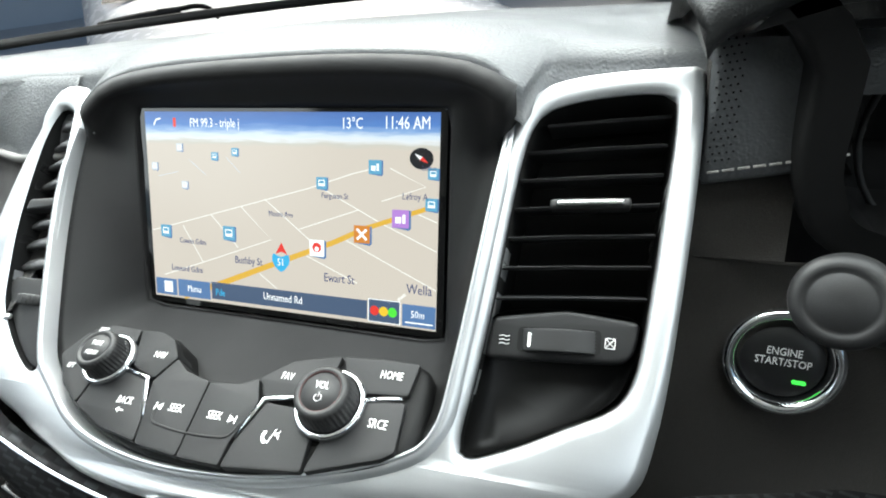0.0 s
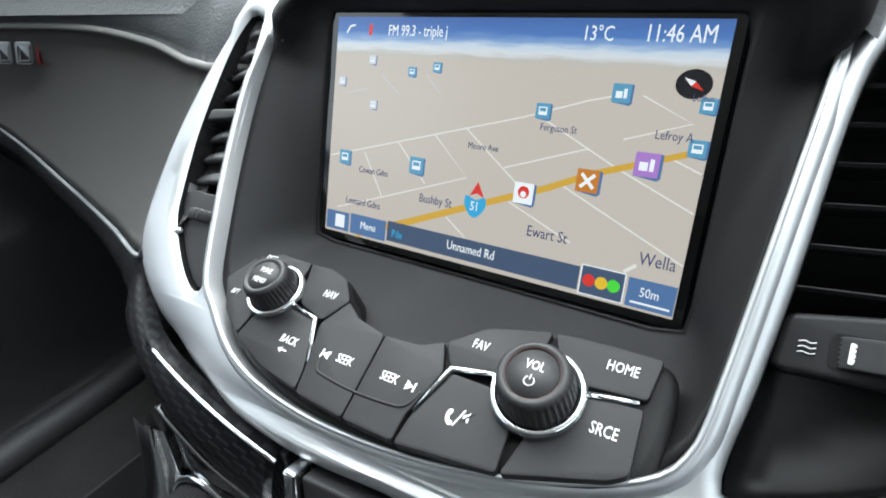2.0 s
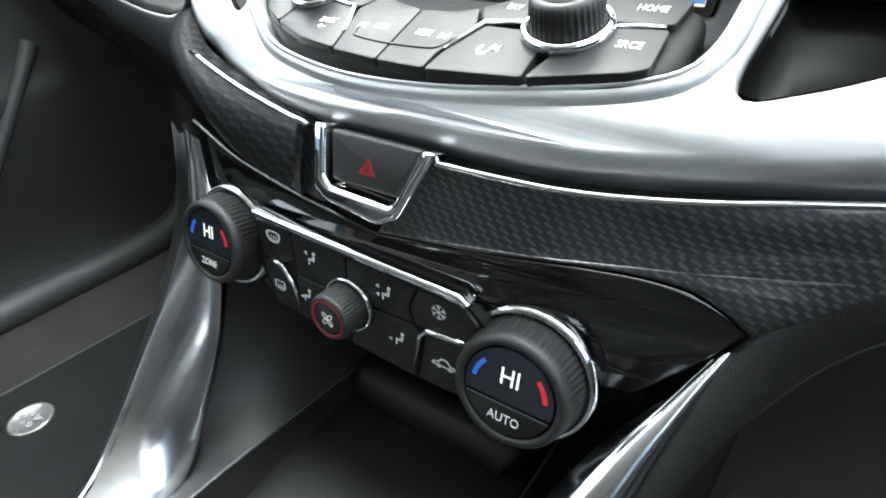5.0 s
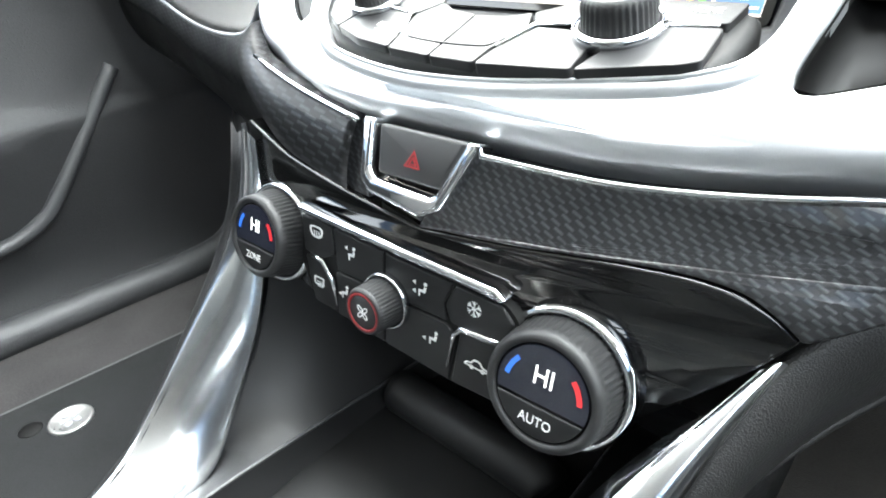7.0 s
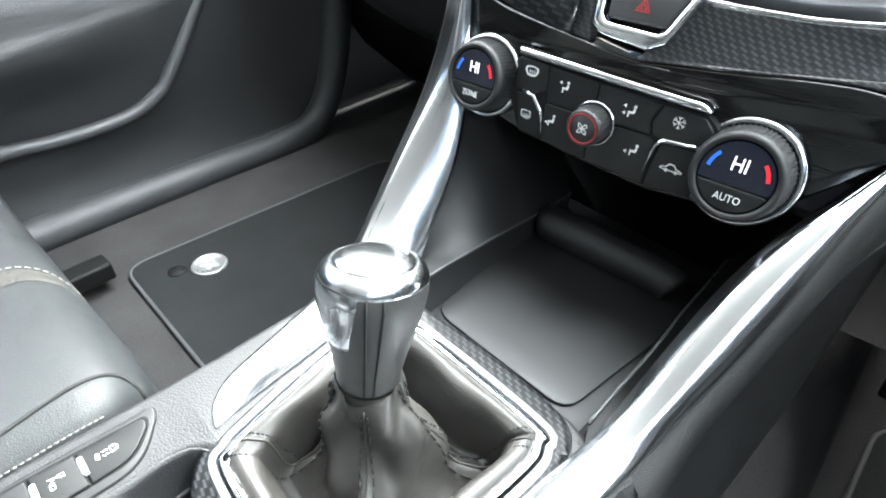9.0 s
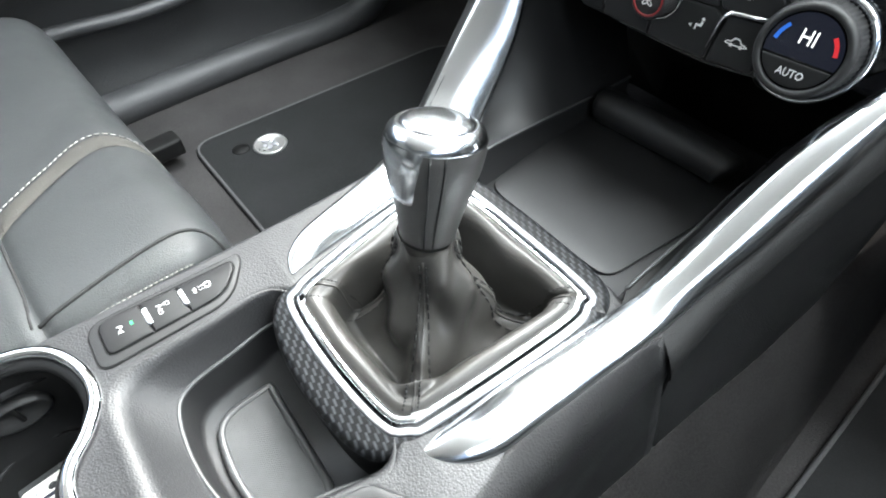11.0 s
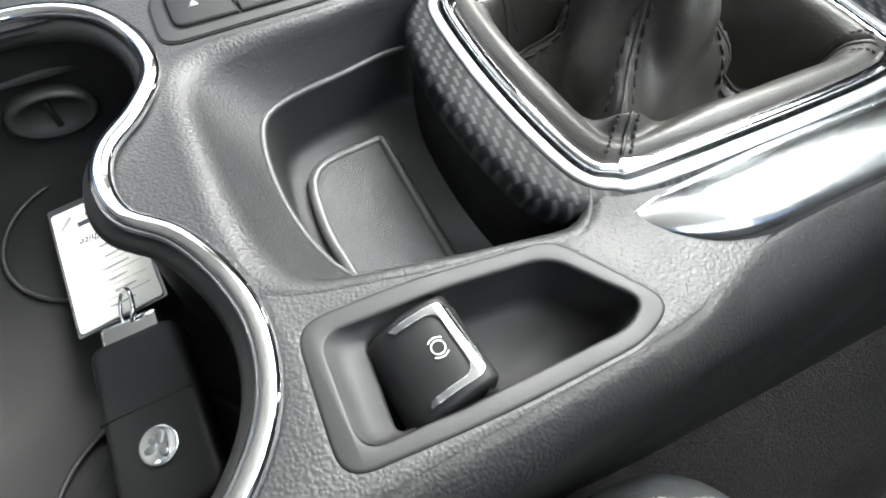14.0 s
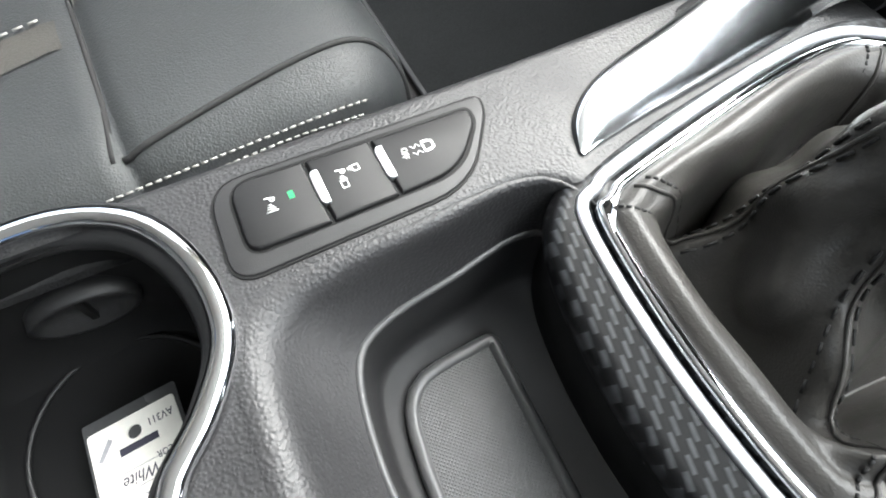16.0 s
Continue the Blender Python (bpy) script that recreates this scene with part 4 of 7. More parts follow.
sign(24.6, 17.4, 3.0, ICONBLUE)
sign(54.1, 26.3, 3.4, ICONBLUE, "bar")
sign(-33.2, -12.1, 3.8, ICONBLUE)
sign(21.4, -16.0, 4.3, WHITELIT, "o")
sign(47.0, -7.0, 4.4, ICONOR, "x")
sign(67.7, 2.0, 4.4, ICONPUR, "bar")
sign(-76.6, -13.6, 3.4, ICONBLUE)
sign(84.0, 24.1, 2.6, ICONBLUE)
sign(83.4, 9.6, 3.0, ICONBLUE)
for x, y in ((-63.9, 33.2), (-40.6, 29.0), (-27.4, 31.5), (-61.5, 12.9), (-81.9, 22.6)):
    sign(x, y, 2.1, ICONBLUE if x > -45 else HAZE)
ink("shield", smooth_loop([(-5.2, -21), (-0.5, -22.5), (4.2, -21), (4.4, -26), (-0.5, -30.5), (-5.4, -26)], True, 3), 5, SHIELD)
words("51", 0.0056, -0.0005, -0.0255, 0.0001, WHITELIT, screen)
ink("arrow", [(-3.6, -21), (0, -14.6), (3.6, -21), (0, -19.6)], 6, ICONRED)
ink("compass", circle2(78.0, 31.0, 6.0, 32, 5.0), 4, ICONBLK)
ink("needle", [(74.5, 33.2), (78.6, 31.9), (77.2, 30.3)], 5, WHITELIT)
ink("needle", [(81.5, 28.9), (78.6, 31.9), (77.2, 30.3)], 5, ICONRED)
for body, x, y, s, mat in (("Ferguson St", 32, 11.2, 4.0, MAPTEXT), ("Moore Ave", 0, 0.2, 4.0, MAPTEXT), ("Cowan Gdns", -58, -18.5, 4.3, MAPTEXT), ("Lennard Gdns", -63, -34.7, 4.8, MAPTEXT), ("Bushby St", -21, -26.5, 5.6, MAPTEXT),
                           ("Ewart St", 34, -31, 6.4, MAPTEXT), ("Wella", 78, -32.4, 7.0, MAPTEXT), ("Lefroy A", 75, 12.9, 4.6, MAPTEXT), ("Loftus", 82, 26.5, 3.6, MAPTEXT)):
    words(body, s * mm, x * mm, y * mm, -0.0004 + 0.00008 * 5, mat, screen)
ink("status_bar", box2(-46.5, -50.2, 50, -40.5), 4, BARBLUE)
ink("menu_button", box2(-70, -51, -47.5, -41), 4, BTNBLUE)
ink("list_button", box2(-86, -51, -71, -41.5), 4, BTNBLUE)
ink("list_mark", box2(-80, -49.5, -74, -43), 5, WHITELIT)
ink("lamp_box", box2(50.5, -51.2, 68.2, -39.2), 4, WHITELIT)
ink("lamp_panel", box2(51, -50.8, 67.8, -39.6), 5, BARBLUE)
for x, mat in ((54.2, ICONRED), (59.2, ICONYEL), (64.0, ICONGRN)):
    ink("traffic_dot", circle2(x, -45.2, 2.5, 20), 6, mat)
ink("scale_box", box2(69.2, -51.2, 86.8, -40), 4, BTNBLUE)
ink("scale_line", box2(71, -49.6, 85.5, -48.8), 5, WHITELIT)
words("50m", 0.0052, 0.0775, -0.0450, 0.0001, WHITELIT, screen)
words("Menu", 0.0054, -0.0585, -0.0460, 0.0001, WHITELIT, screen)
words("Unnamed Rd", 0.0058, 0.0, -0.0450, 0.0001, WHITELIT, screen)
words("Pde", 0.0054, -0.0405, -0.0462, 0.0001, SHIELD, screen)
words("FM 99.3 - triple j", 0.0066, -0.0560, 0.0462, 0.0001, WHITELIT, screen, "LEFT", narrow=0.72)
words("13\u00b0C", 0.0076, 0.0418, 0.0466, 0.0001, WHITELIT, screen, narrow=0.75)
words("11:46 AM", 0.0084, 0.0705, 0.0470, 0.0001, WHITELIT, screen, narrow=0.72)
stroke([(-81, 45), (-79, 48), (-76, 48.5)], 0.9, 3, WHITELIT, "tyre_mark")
ink("alert_mark", rounded(box2(-67.5, 44, -65.5, 49), 0.8), 3, ICONRED)

# keys under the screen
PANEL_Z = 0.002


def key(loop, name, r=0.0015):
    return slab(name, [inset(rounded(loop, r), -0.0003)], -0.012, PANEL_Z, 0.0005, KEYBLACK, unit)


def on_keys(ob):
    ob.matrix_basis = KEYPAD
    return ob


on_keys(part("key_base", soften(slab_mesh([smooth_loop([(-0.0985, 0.0105), (-0.0900, 0.026), (-0.0790, 0.0305), (-0.0480, 0.0295), (-0.0385, 0.0265), (-0.0315, 0.0175), (-0.0220, 0.0110), (-0.0060, 0.0075), (0.0090, 0.0085), (0.0180, 0.0130), (0.0300, 0.0235), (0.0500, 0.0290), (0.0700, 0.0305), (0.0905, 0.0300), (0.0960, 0.0200), (0.0945, -0.005), (0.0850, -0.0145), (0.0570, -0.0235), (0.0180, -0.0290), (-0.0290, -0.0275), (-0.0630, -0.0190), (-0.0870, -0.0060)], True, 4)], -0.030, -0.0010, 0.004)), DARK, unit))
cells = {
    "key_nav": [(-0.0600, 0.0282), (-0.0480, 0.0285), (-0.0385, 0.0255), (-0.0310, 0.0165), (-0.0375, 0.0048), (-0.0520, 0.0090)],
    "key_dest": [(-0.0900, 0.0245), (-0.0790, 0.0290), (-0.0610, 0.0284), (-0.0600, 0.0200), (-0.0820, 0.0160)],
    "key_repeat": [(-0.0985, 0.0098), (-0.0912, 0.0232), (-0.0700, 0.0130), (-0.0720, -0.0125), (-0.0860, -0.0045)],
    "key_back": [(-0.0705, -0.0132), (-0.0690, 0.0030), (-0.0480, 0.0060), (-0.0400, 0.0028), (-0.0315, -0.0155), (-0.0292, -0.0245), (-0.0500, -0.0212)],
    "key_seek_back": [(-0.0300, 0.0158), (-0.0220, 0.0103), (-0.0076, 0.0072), (-0.0052, -0.0272), (-0.0275, -0.0254), (-0.0305, -0.0150), (-0.0365, 0.0030)],
    "key_seek_on": [(-0.0064, 0.0069), (0.0088, 0.0078), (0.0168, 0.0120), (0.0218, 0.0010), (0.0165, -0.0180), (0.0165, -0.0275), (-0.0040, -0.0273)],
    "key_favourite": [(0.0182, 0.0125), (0.0300, 0.0225), (0.0500, 0.0277), (0.0525, 0.0280), (0.0510, 0.0100), (0.0235, 0.0040)],
    "key_phone": [(0.0190, -0.0172), (0.0260, 0.0015), (0.0500, 0.0010), (0.0520, -0.0110), (0.0530, -0.0238), (0.0180, -0.0278)],
    "key_home": [(0.0540, 0.0281), (0.0700, 0.0292), (0.0895, 0.0290), (0.0880, 0.0140), (0.0620, 0.0120)],
    "key_source": [(0.0545, -0.0236), (0.0620, 0.0080), (0.0878, 0.0105), (0.0890, -0.0100), (0.0840, -0.0135)],
}
for name, loop in cells.items():
    on_keys(key(loop, name))
for body, x, y, s in (("NAV", -41, 16.5, 5.0), ("BACK", -45.0, -8.0, 5.0), ("SEEK", -16.5, -7.6, 5.2), ("SEEK", 4.3, -7.8, 5.2), ("FAV", 30.5, 15.0, 5.2), ("HOME", 78.5, 22.0, 5.4), ("SRCE", 79, 0.0, 5.6), ("DEST", -83, 25.6, 3.8), ("RPT", -88, 4.5, 3.8)):
    on_keys(words(body, s * mm, x * mm, y * mm, PANEL_Z + 0.0001, WHITE, unit, narrow=0.68))


def print_on(name, loop, m, z, mat, parent):
    ob = part(name, slab_mesh([[(x * mm, y * mm) for x, y in loop]], z, z + 0.0001), mat, parent)
    ob.matrix_basis = m
    return ob


for x, d in ((-25.5, -1), (13.2, 1)):
    print_on("symbol", [(x - d * 1.6, -6.2), (x - d * 1.6, -9.8), (x + d * 1.6, -8.0)], KEYPAD, PANEL_Z, WHITE, unit)
    print_on("symbol", box2(x + d * 1.9 - 0.3, -9.8, x + d * 1.9 + 0.3, -6.2), KEYPAD, PANEL_Z, WHITE, unit)
print_on("symbol", [(-47.5, -12.5), (-45.5, -11.2), (-45.5, -13.8)], KEYPAD, PANEL_Z, WHITE, unit)
print_on("symbol", box2(-45.5, -12.8, -43, -12.2), KEYPAD, PANEL_Z, WHITE, unit)
on_keys(part("key_lip", tube_mesh(smooth_loop([(-0.0268, -0.0095, 0.0018), (-0.0252, -0.0146, 0.0019), (-0.0204, -0.0160, 0.0019), (-0.0073, -0.0172, 0.0019), (0.0075, -0.0168, 0.0019), (0.0152, -0.0152, 0.0019), (0.0182, -0.0085, 0.0018)], False, 4), 0.0006, 8), KEYBLACK, unit, "curved lip across the seek keys"))
# handset and muted speaker signs
print_on("symbol", smooth_loop([(30.59, -10.76), (31.89, -10.18), (32.18, -11.48), (31.60, -12.49), (32.32, -13.78), (33.33, -14.07), (33.47, -15.22), (32.03, -15.51), (30.45, -13.35)], True, 3), KEYPAD, PANEL_Z, WHITE, unit)
print_on("symbol", [(33.76, -15.37), (34.26, -15.37), (36.35, -9.03), (35.85, -9.03)], KEYPAD, PANEL_Z, WHITE, unit)
print_on("symbol", [(36.35, -11.91), (37.22, -11.91), (38.37, -13.06), (38.37, -9.32), (37.22, -10.47), (36.35, -10.47)], KEYPAD, PANEL_Z, WHITE, unit)
print_on("symbol", [(35.78, -13.06), (36.21, -13.35), (39.81, -9.18), (39.38, -8.74)], KEYPAD, PANEL_Z + 0.0001, KEYBLACK, unit)


def stack_knob(x, y, r, h, name, label):
    k = on_keys(part(name, moved(lathe_mesh([(0.0005, h), (r * 0.62, h), (r * 0.64, h - 0.0010), (r * 0.67, h - 0.0010), (r * 0.70, h + 0.0002), (r * 0.84, h), (r * 0.93, h - 0.0015), (r * 0.97, h - 0.004, 1), (r, 0.006, 1), (r, 0.004), (r * 0.9, 0.0), (r * 0.9, -0.006)], 144, 0.0006, 36), Matrix.Translation((x, y, 0))), BLACK, unit, label))
    part("base_ring", moved(lathe_mesh([(r * 1.02, 0.0), (r * 1.26, 0.0), (r * 1.24, 0.0042), (r * 1.14, 0.0055), (r * 1.02, 0.0046)], 48), Matrix.Translation((x, y, 0))), CHROME, k, "chrome base ring")
    return k


tk = stack_knob(-0.0665, 0.0100, 0.0108, 0.0150, "tune_knob", "black ribbed tuning knob")
words("TUNE", 0.0034, -0.0665, 0.0122, 0.0151, WHITE, tk, narrow=0.75)
words("MENU", 0.0034, -0.0665, 0.0072, 0.0151, WHITE, tk, narrow=0.75)
vk = stack_knob(0.0560, 0.0050, 0.0128, 0.0155, "volume_knob", "black ribbed volume knob with red line")
words("VOL", 0.0046, 0.0560, 0.0074, 0.0156, WHITE, vk, narrow=0.72)
part("symbol", moved(joined(tube_mesh([(0.0016 * math.sin(a), 0.0016 * math.cos(a), 0) for a in [0.6 + 5.1 * i / 14 for i in range(15)]], 0.0002, 4), tube_mesh([(0, 0.0004, 0), (0, 0.0022, 0)], 0.0002, 4)), Matrix.Translation((0.0560, 0.0020, 0.0156))), WHITE, vk)
part("red_line", moved(lathe_mesh([(0.0087, 0.0145), (0.0090, 0.0145), (0.0090, 0.0156), (0.0087, 0.0156)], 48), Matrix.Translation((0.0560, 0.0050, 0))), material("dull_red_line", (0.045, 0.010, 0.010), 0.5), vk)
for pts in ([(-0.0545, 0.0070), (-0.0400, 0.0042), (-0.0312, -0.0135)], [(0.0402, 0.0062), (0.0245, 0.0032), (0.0188, -0.0155)], [(0.0715, 0.0098), (0.0862, 0.0125)]):
    path = smooth_loop([(x, y, PANEL_Z) for x, y in pts], False, 1)
    on_keys(part("chrome_bar", tube_mesh(path, [0.0013] * (len(path) - 1) + [0.0008], 8, flat=0.8), CHROME, unit, "slim chrome bar"))

# ---- air vents ----
def vent(name, label, outline, floor_depth):
    v = thing(name, label, "air vent", RING)
    part("duct", soften(slab_mesh([outline], -floor_depth - 0.004, -floor_depth)), DARK, v)
    lp = resample(outline, 60)
    part("duct_wall", loft_mesh([[(p.x, p.y, -0.004) for p in lp], [(p.x, p.y, -floor_depth) for p in lp]], True), DARK, v)
    return v


rv = vent("air_vent", "black slatted air vent in the silver surround", smooth_loop(HOLE_R, True, 5), 0.045)
ventface = [(0.1130, 0.0045), (0.130, 0.008), (0.153, 0.020), (0.169, 0.0305), (0.1752, 0.0425), (0.1790, 0.0625), (0.1500, 0.0655), (0.1190, 0.0600), (0.116, 0.035)]
part("lower_pocket", loft_mesh([[(p.x, p.y, -0.007 - d) for p in resample(smooth_loop(ventface, True, 4), 48)] for d in (0, 0.004)] + [[(0.146 + (p.x - 0.146) * 0.8, 0.022 + (p.y - 0.022) * 0.75, -0.018) for p in resample(smooth_loop(ventface, True, 4), 48)]], True, False, True), SATINBLACK, rv, "dished black panel under the slats")
part("wheel_panel", soften(slab_mesh([rounded([(0.1172, 0.042), (0.1766, 0.046), (0.1788, 0.0630), (0.1500, 0.0655), (0.1192, 0.0600)], [0.004, 0.013, 0.003, 0.003, 0.003], 6)], -0.014, -0.0066, 0.0022, 4)), KEYBLACK, rv)
part("wheel_slot", soften(slab_mesh([rounded([(0.1308, 0.0462), (0.1640, 0.0479), (0.1640, 0.0584), (0.1308, 0.0567)], 0.0025, 5)], -0.012, -0.0064)), DARK, rv)
for k in range(7):
    v0, x0, x1 = 0.0667 + 0.01345 * k, 0.1195 + 0.0014 * k, 0.1805 + 0.0011 * k
    if k == 6:
        x0 += 0.007
    row = lambda x, dv: [(x, v0 + dv + 0.0004, -0.0085), (x, v0 + dv + 0.0012, -0.0070), (x, v0 + dv + 0.0020, -0.0085), (x, v0 + dv + 0.0065, -0.030), (x, v0 + dv + 0.0050, -0.030)]
    part("slat", loft_mesh([row(x0, 0.0), row((x0 + x1) / 2, 0.0026), row(x1, 0.0046)], True, True, True, smooth=False), BLACK, rv)
part("tab", soften(slab_mesh([rounded([(0.1395, 0.1075), (0.1725, 0.1095), (0.1725, 0.1135), (0.1395, 0.1118)], 0.0018)], -0.010, -0.0015, 0.0012)), BLACK, rv)
part("tab_insert", soften(slab_mesh([rounded([(0.1425, 0.1084), (0.1695, 0.1101), (0.1695, 0.1120), (0.1425, 0.1103)], 0.0008)], -0.003, 0.0002, 0.0005)), CHROME, rv, "chrome tab insert")
grooves = [(0.0235 - (0.0005 if k % 2 else 0.0), -0.0042 + 0.0084 * k / 12) for k in range(13)]
part("thumb_wheel", moved(lathe_mesh([(0.001, -0.0046), (0.0228, -0.0046)] + grooves + [(0.0228, 0.0046), (0.001, 0.0046)], 72), Matrix.Translation((0.1475, 0.0523, -0.0247)) @ pose(0, 0, 0, 90, 0, 3)), BLACK, rv, "ribbed thumb wheel")
# white strip painted on for the bright reflection at the wheel's end
part("wheel_glint", soften(slab_mesh([rounded(box2(0.1352, 0.0486, 0.1366, 0.0545), 0.0004)], -0.008, -0.0042)), WHITE, rv)
for k in range(3):
    part("symbol", tube_mesh(smooth_loop([(0.1232, 0.0488 + 0.0016 * k, -0.0060), (0.1247, 0.0493 + 0.0016 * k, -0.0060), (0.1262, 0.0489 + 0.0016 * k, -0.0060), (0.1276, 0.0494 + 0.0016 * k, -0.0060)], False, 3), 0.00018, 4), WHITE, rv)
part("symbol", joined(slab_mesh([rounded(box2(0.1655, 0.0513, 0.1695, 0.0556), 0.0006), rounded(box2(0.1658, 0.0516, 0.1692, 0.0553), 0.0004)], -0.0062, -0.0059), tube_mesh([(0.1657, 0.0516, -0.0060), (0.1693, 0.0554, -0.0060)], 0.00016, 4), tube_mesh([(0.1657, 0.0554, -0.0060), (0.1693, 0.0516, -0.0060)], 0.00016, 4)), WHITE, rv)

lv = vent("air_vent", "narrow black slatted air vent in the silver surround", smooth_loop(HOLE_L, True, 5), 0.035)
# slats in a lighter grey than the right vent's, for the light on them
for k in range(8):
    v0 = 0.060 + 0.0122 * k
    xl, xr = -0.1580 - 0.0006 * min(k, 4), -0.1290 - 0.0019 * k
    row = lambda x, dv, z: [(x, v0 + dv - 0.0002, z - 0.0020), (x, v0 + dv + 0.0004, z + 0.0004), (x, v0 + dv + 0.0024, z + 0.0008), (x, v0 + dv + 0.0062, z - 0.0022), (x, v0 + dv + 0.0084, z - 0.0065), (x, v0 + dv + 0.0070, z - 0.0100), (x, v0 + dv + 0.0030, z - 0.0100)]
    part("slat", loft_mesh([row(xl, 0, -0.0115), row((xl + xr) / 2, 0.0018, -0.0075), row(xr, 0.003, -0.0095)], True, True, True), VENTLIT, lv)
part("tab", soften(slab_mesh([rounded([(-0.158, 0.094), (-0.138, 0.097), (-0.136, 0.103), (-0.157, 0.101)], 0.002)], -0.012, -0.003, 0.0015)), BLACK, lv, "dark vent tab")
part("lower_panel", soften(slab_mesh([smooth_loop([(-0.1505, 0.0395), (-0.1375, 0.0212), (-0.1240, 0.0100), (-0.1175, 0.0120), (-0.1195, 0.0270), (-0.1265, 0.0530), (-0.1400, 0.0560), (-0.1550, 0.0545)], True, 4)], -0.014, -0.006, 0.001)), BLACK, lv)
part("thumb_wheel", moved(lathe_mesh([(0.001, -0.003), (0.011, -0.003), (0.0118, -0.0024, 1), (0.0118, 0.0024, 1), (0.011, 0.003), (0.001, 0.003)], 96, 0.0006, 24), Matrix.Translation((-0.1385, 0.0440, -0.0135)) @ pose(0, 0, 0, 90, 0, 0)), BLACK, lv, "ribbed thumb wheel")

# ---- carbon strip, hazard switch, climate panel ----
strip = thing("carbon_trim", "lacquered carbon weave trim strip below the silver surround", "trim strip", CLIMATE)
TOP_R = [(0.0290, 0.0606), (0.0350, 0.0608), (0.0600, 0.0603), (0.0850, 0.0601), (0.1100, 0.0618), (0.1310, 0.0642), (0.1540, 0.0676), (0.190, 0.0715)]
LOW_FAR = [(0.194, 0.056), (0.1800, 0.0465), (0.1641, 0.0354), (0.1569, 0.0301), (0.1490, 0.0246)]
LOW_R = [(0.1473, 0.0245), (0.1388, 0.0311), (0.1293, 0.0359), (0.1145, 0.0378), (0.0935, 0.0370), (0.0561, 0.0332), (0.0282, 0.0308), (0.0150, 0.0292)]


def bowed(outline, z0, z1, bow=0.6, lean=0.0):
    """A strip that falls away to the sides."""
    me = slab_mesh([outline], z0, z1, 0.0012)
    bm = bmesh.new()
    bm.from_mesh(me)
    bmesh.ops.triangulate(bm, faces=[f for f in bm.faces if len(f.verts) > 4])
    bmesh.ops.subdivide_edges(bm, edges=[e for e in bm.edges if e.calc_length() > 0.012], cuts=2)
    bm.to_mesh(me)
    bm.free()
    for v in me.vertices:
        v.co.z -= bow * v.co.x ** 2 * 1.6 + lean * max(0, v.co.y - 0.033)
    return soften(me)


part("strip", bowed(smooth_loop(TOP_R, False, 4) + smooth_loop(LOW_FAR, False, 4) + smooth_loop(LOW_R, False, 4), -0.012, -0.001, lean=0.22), CARBON, strip)
TOP_L = [(-0.0235, 0.0635), (-0.050, 0.067)]
LOW_L = [(-0.050, 0.0372), (-0.0276, 0.0340), (-0.0160, 0.0330)]
part("strip", bowed(smooth_loop(TOP_L, False, 4) + smooth_loop(LOW_L, False, 4), -0.014, -0.004, lean=0.22), CARBON, strip)
for tp in (TOP_R, [(-0.0235, 0.0635), (-0.071, 0.0705), (-0.1163, 0.0790)]):
    part("chrome_line", tube_mesh([(p.x, p.y + 0.0012, 0.0005 - 0.96 * p.x ** 2 - 0.22 * max(0, p.y - 0.033)) for p in (Vector(q) for q in smooth_loop([(*q, 0) for q in tp], False, 4))], 0.0012, 6), CHROME, strip, "thin chrome line")

hz = thing("hazard_switch", "black hazard switch in an angular chrome frame", "switch", CLIMATE)
hz.matrix_world = CLIMATE @ Matrix.Translation((0, 0.036, -0.0005)) @ pose(0, 0, 0, -13, 0, 0) @ Matrix.Translation((0, -0.036, 0))
slab("button", [rounded([(-0.0090, 0.0665), (0.0345, 0.0665), (0.0255, 0.0470), (-0.0065, 0.0470)], 0.002)], -0.008, 0.0025, 0.0015, BLACK, hz)
ho = [(-0.0160, 0.0680), (-0.0100, 0.0680), (-0.0085, 0.0480), (-0.0055, 0.0450), (0.0235, 0.0440), (0.0265, 0.0460), (0.0360, 0.0670), (0.0415, 0.0670), (0.0285, 0.0400), (0.0195, 0.0352), (-0.0075, 0.0385), (-0.0135, 0.0430)]
slab("chrome_frame", [rounded(ho, 0.0015)], -0.006, 0.0055, 0.0020, CHROME, hz, "bright chrome frame")
tri = lambda s: [(0.0110 - s, 0.0545 - s * 0.5), (0.0110 + s, 0.0545 - s * 0.5), (0.0110, 0.0545 + s * 1.1)]
slab("triangle", [tri(0.0042), tri(0.0030)], 0.0025, 0.0027, 0, RED, hz, "red warning triangle")
slab("triangle", [tri(0.0022), tri(0.0012)], 0.0025, 0.0027, 0, RED, hz)

clim = thing("climate_panel", "gloss black climate panel with knobs and printed keys", "climate control", CLIMATE)
part("fascia", bowed(rounded([(-0.1180, 0.050), (-0.0751, 0.0400), (-0.0276, 0.0340), (0.0150, 0.0288), (0.0282, 0.0304), (0.0561, 0.0328), (0.0935, 0.0366), (0.1145, 0.0374), (0.1293, 0.0354), (0.1388, 0.0306), (0.1470, 0.0240), (0.1375, 0.0099), (0.1220, -0.0077), (0.1099, -0.0203), (0.0950, -0.0350), (0.0369, -0.0380), (-0.0502, -0.0310), (-0.0900, -0.0240), (-0.1100, 0.012)], [0.006, 0.006, 0.006, 0.006, 0.004, 0.006, 0.006, 0.006, 0.006, 0.004, 0.001, 0.004, 0.006, 0.006, 0.006, 0.006, 0.006, 0.006, 0.006]), -0.02, -0.0015), PIANO, clim)
keyface = [(-0.0560, 0.0170), (0.0590, 0.0120), (0.0660, 0.0060), (0.0620, -0.0335), (0.0369, -0.0350), (-0.0502, -0.0295), (-0.0600, -0.0100)]
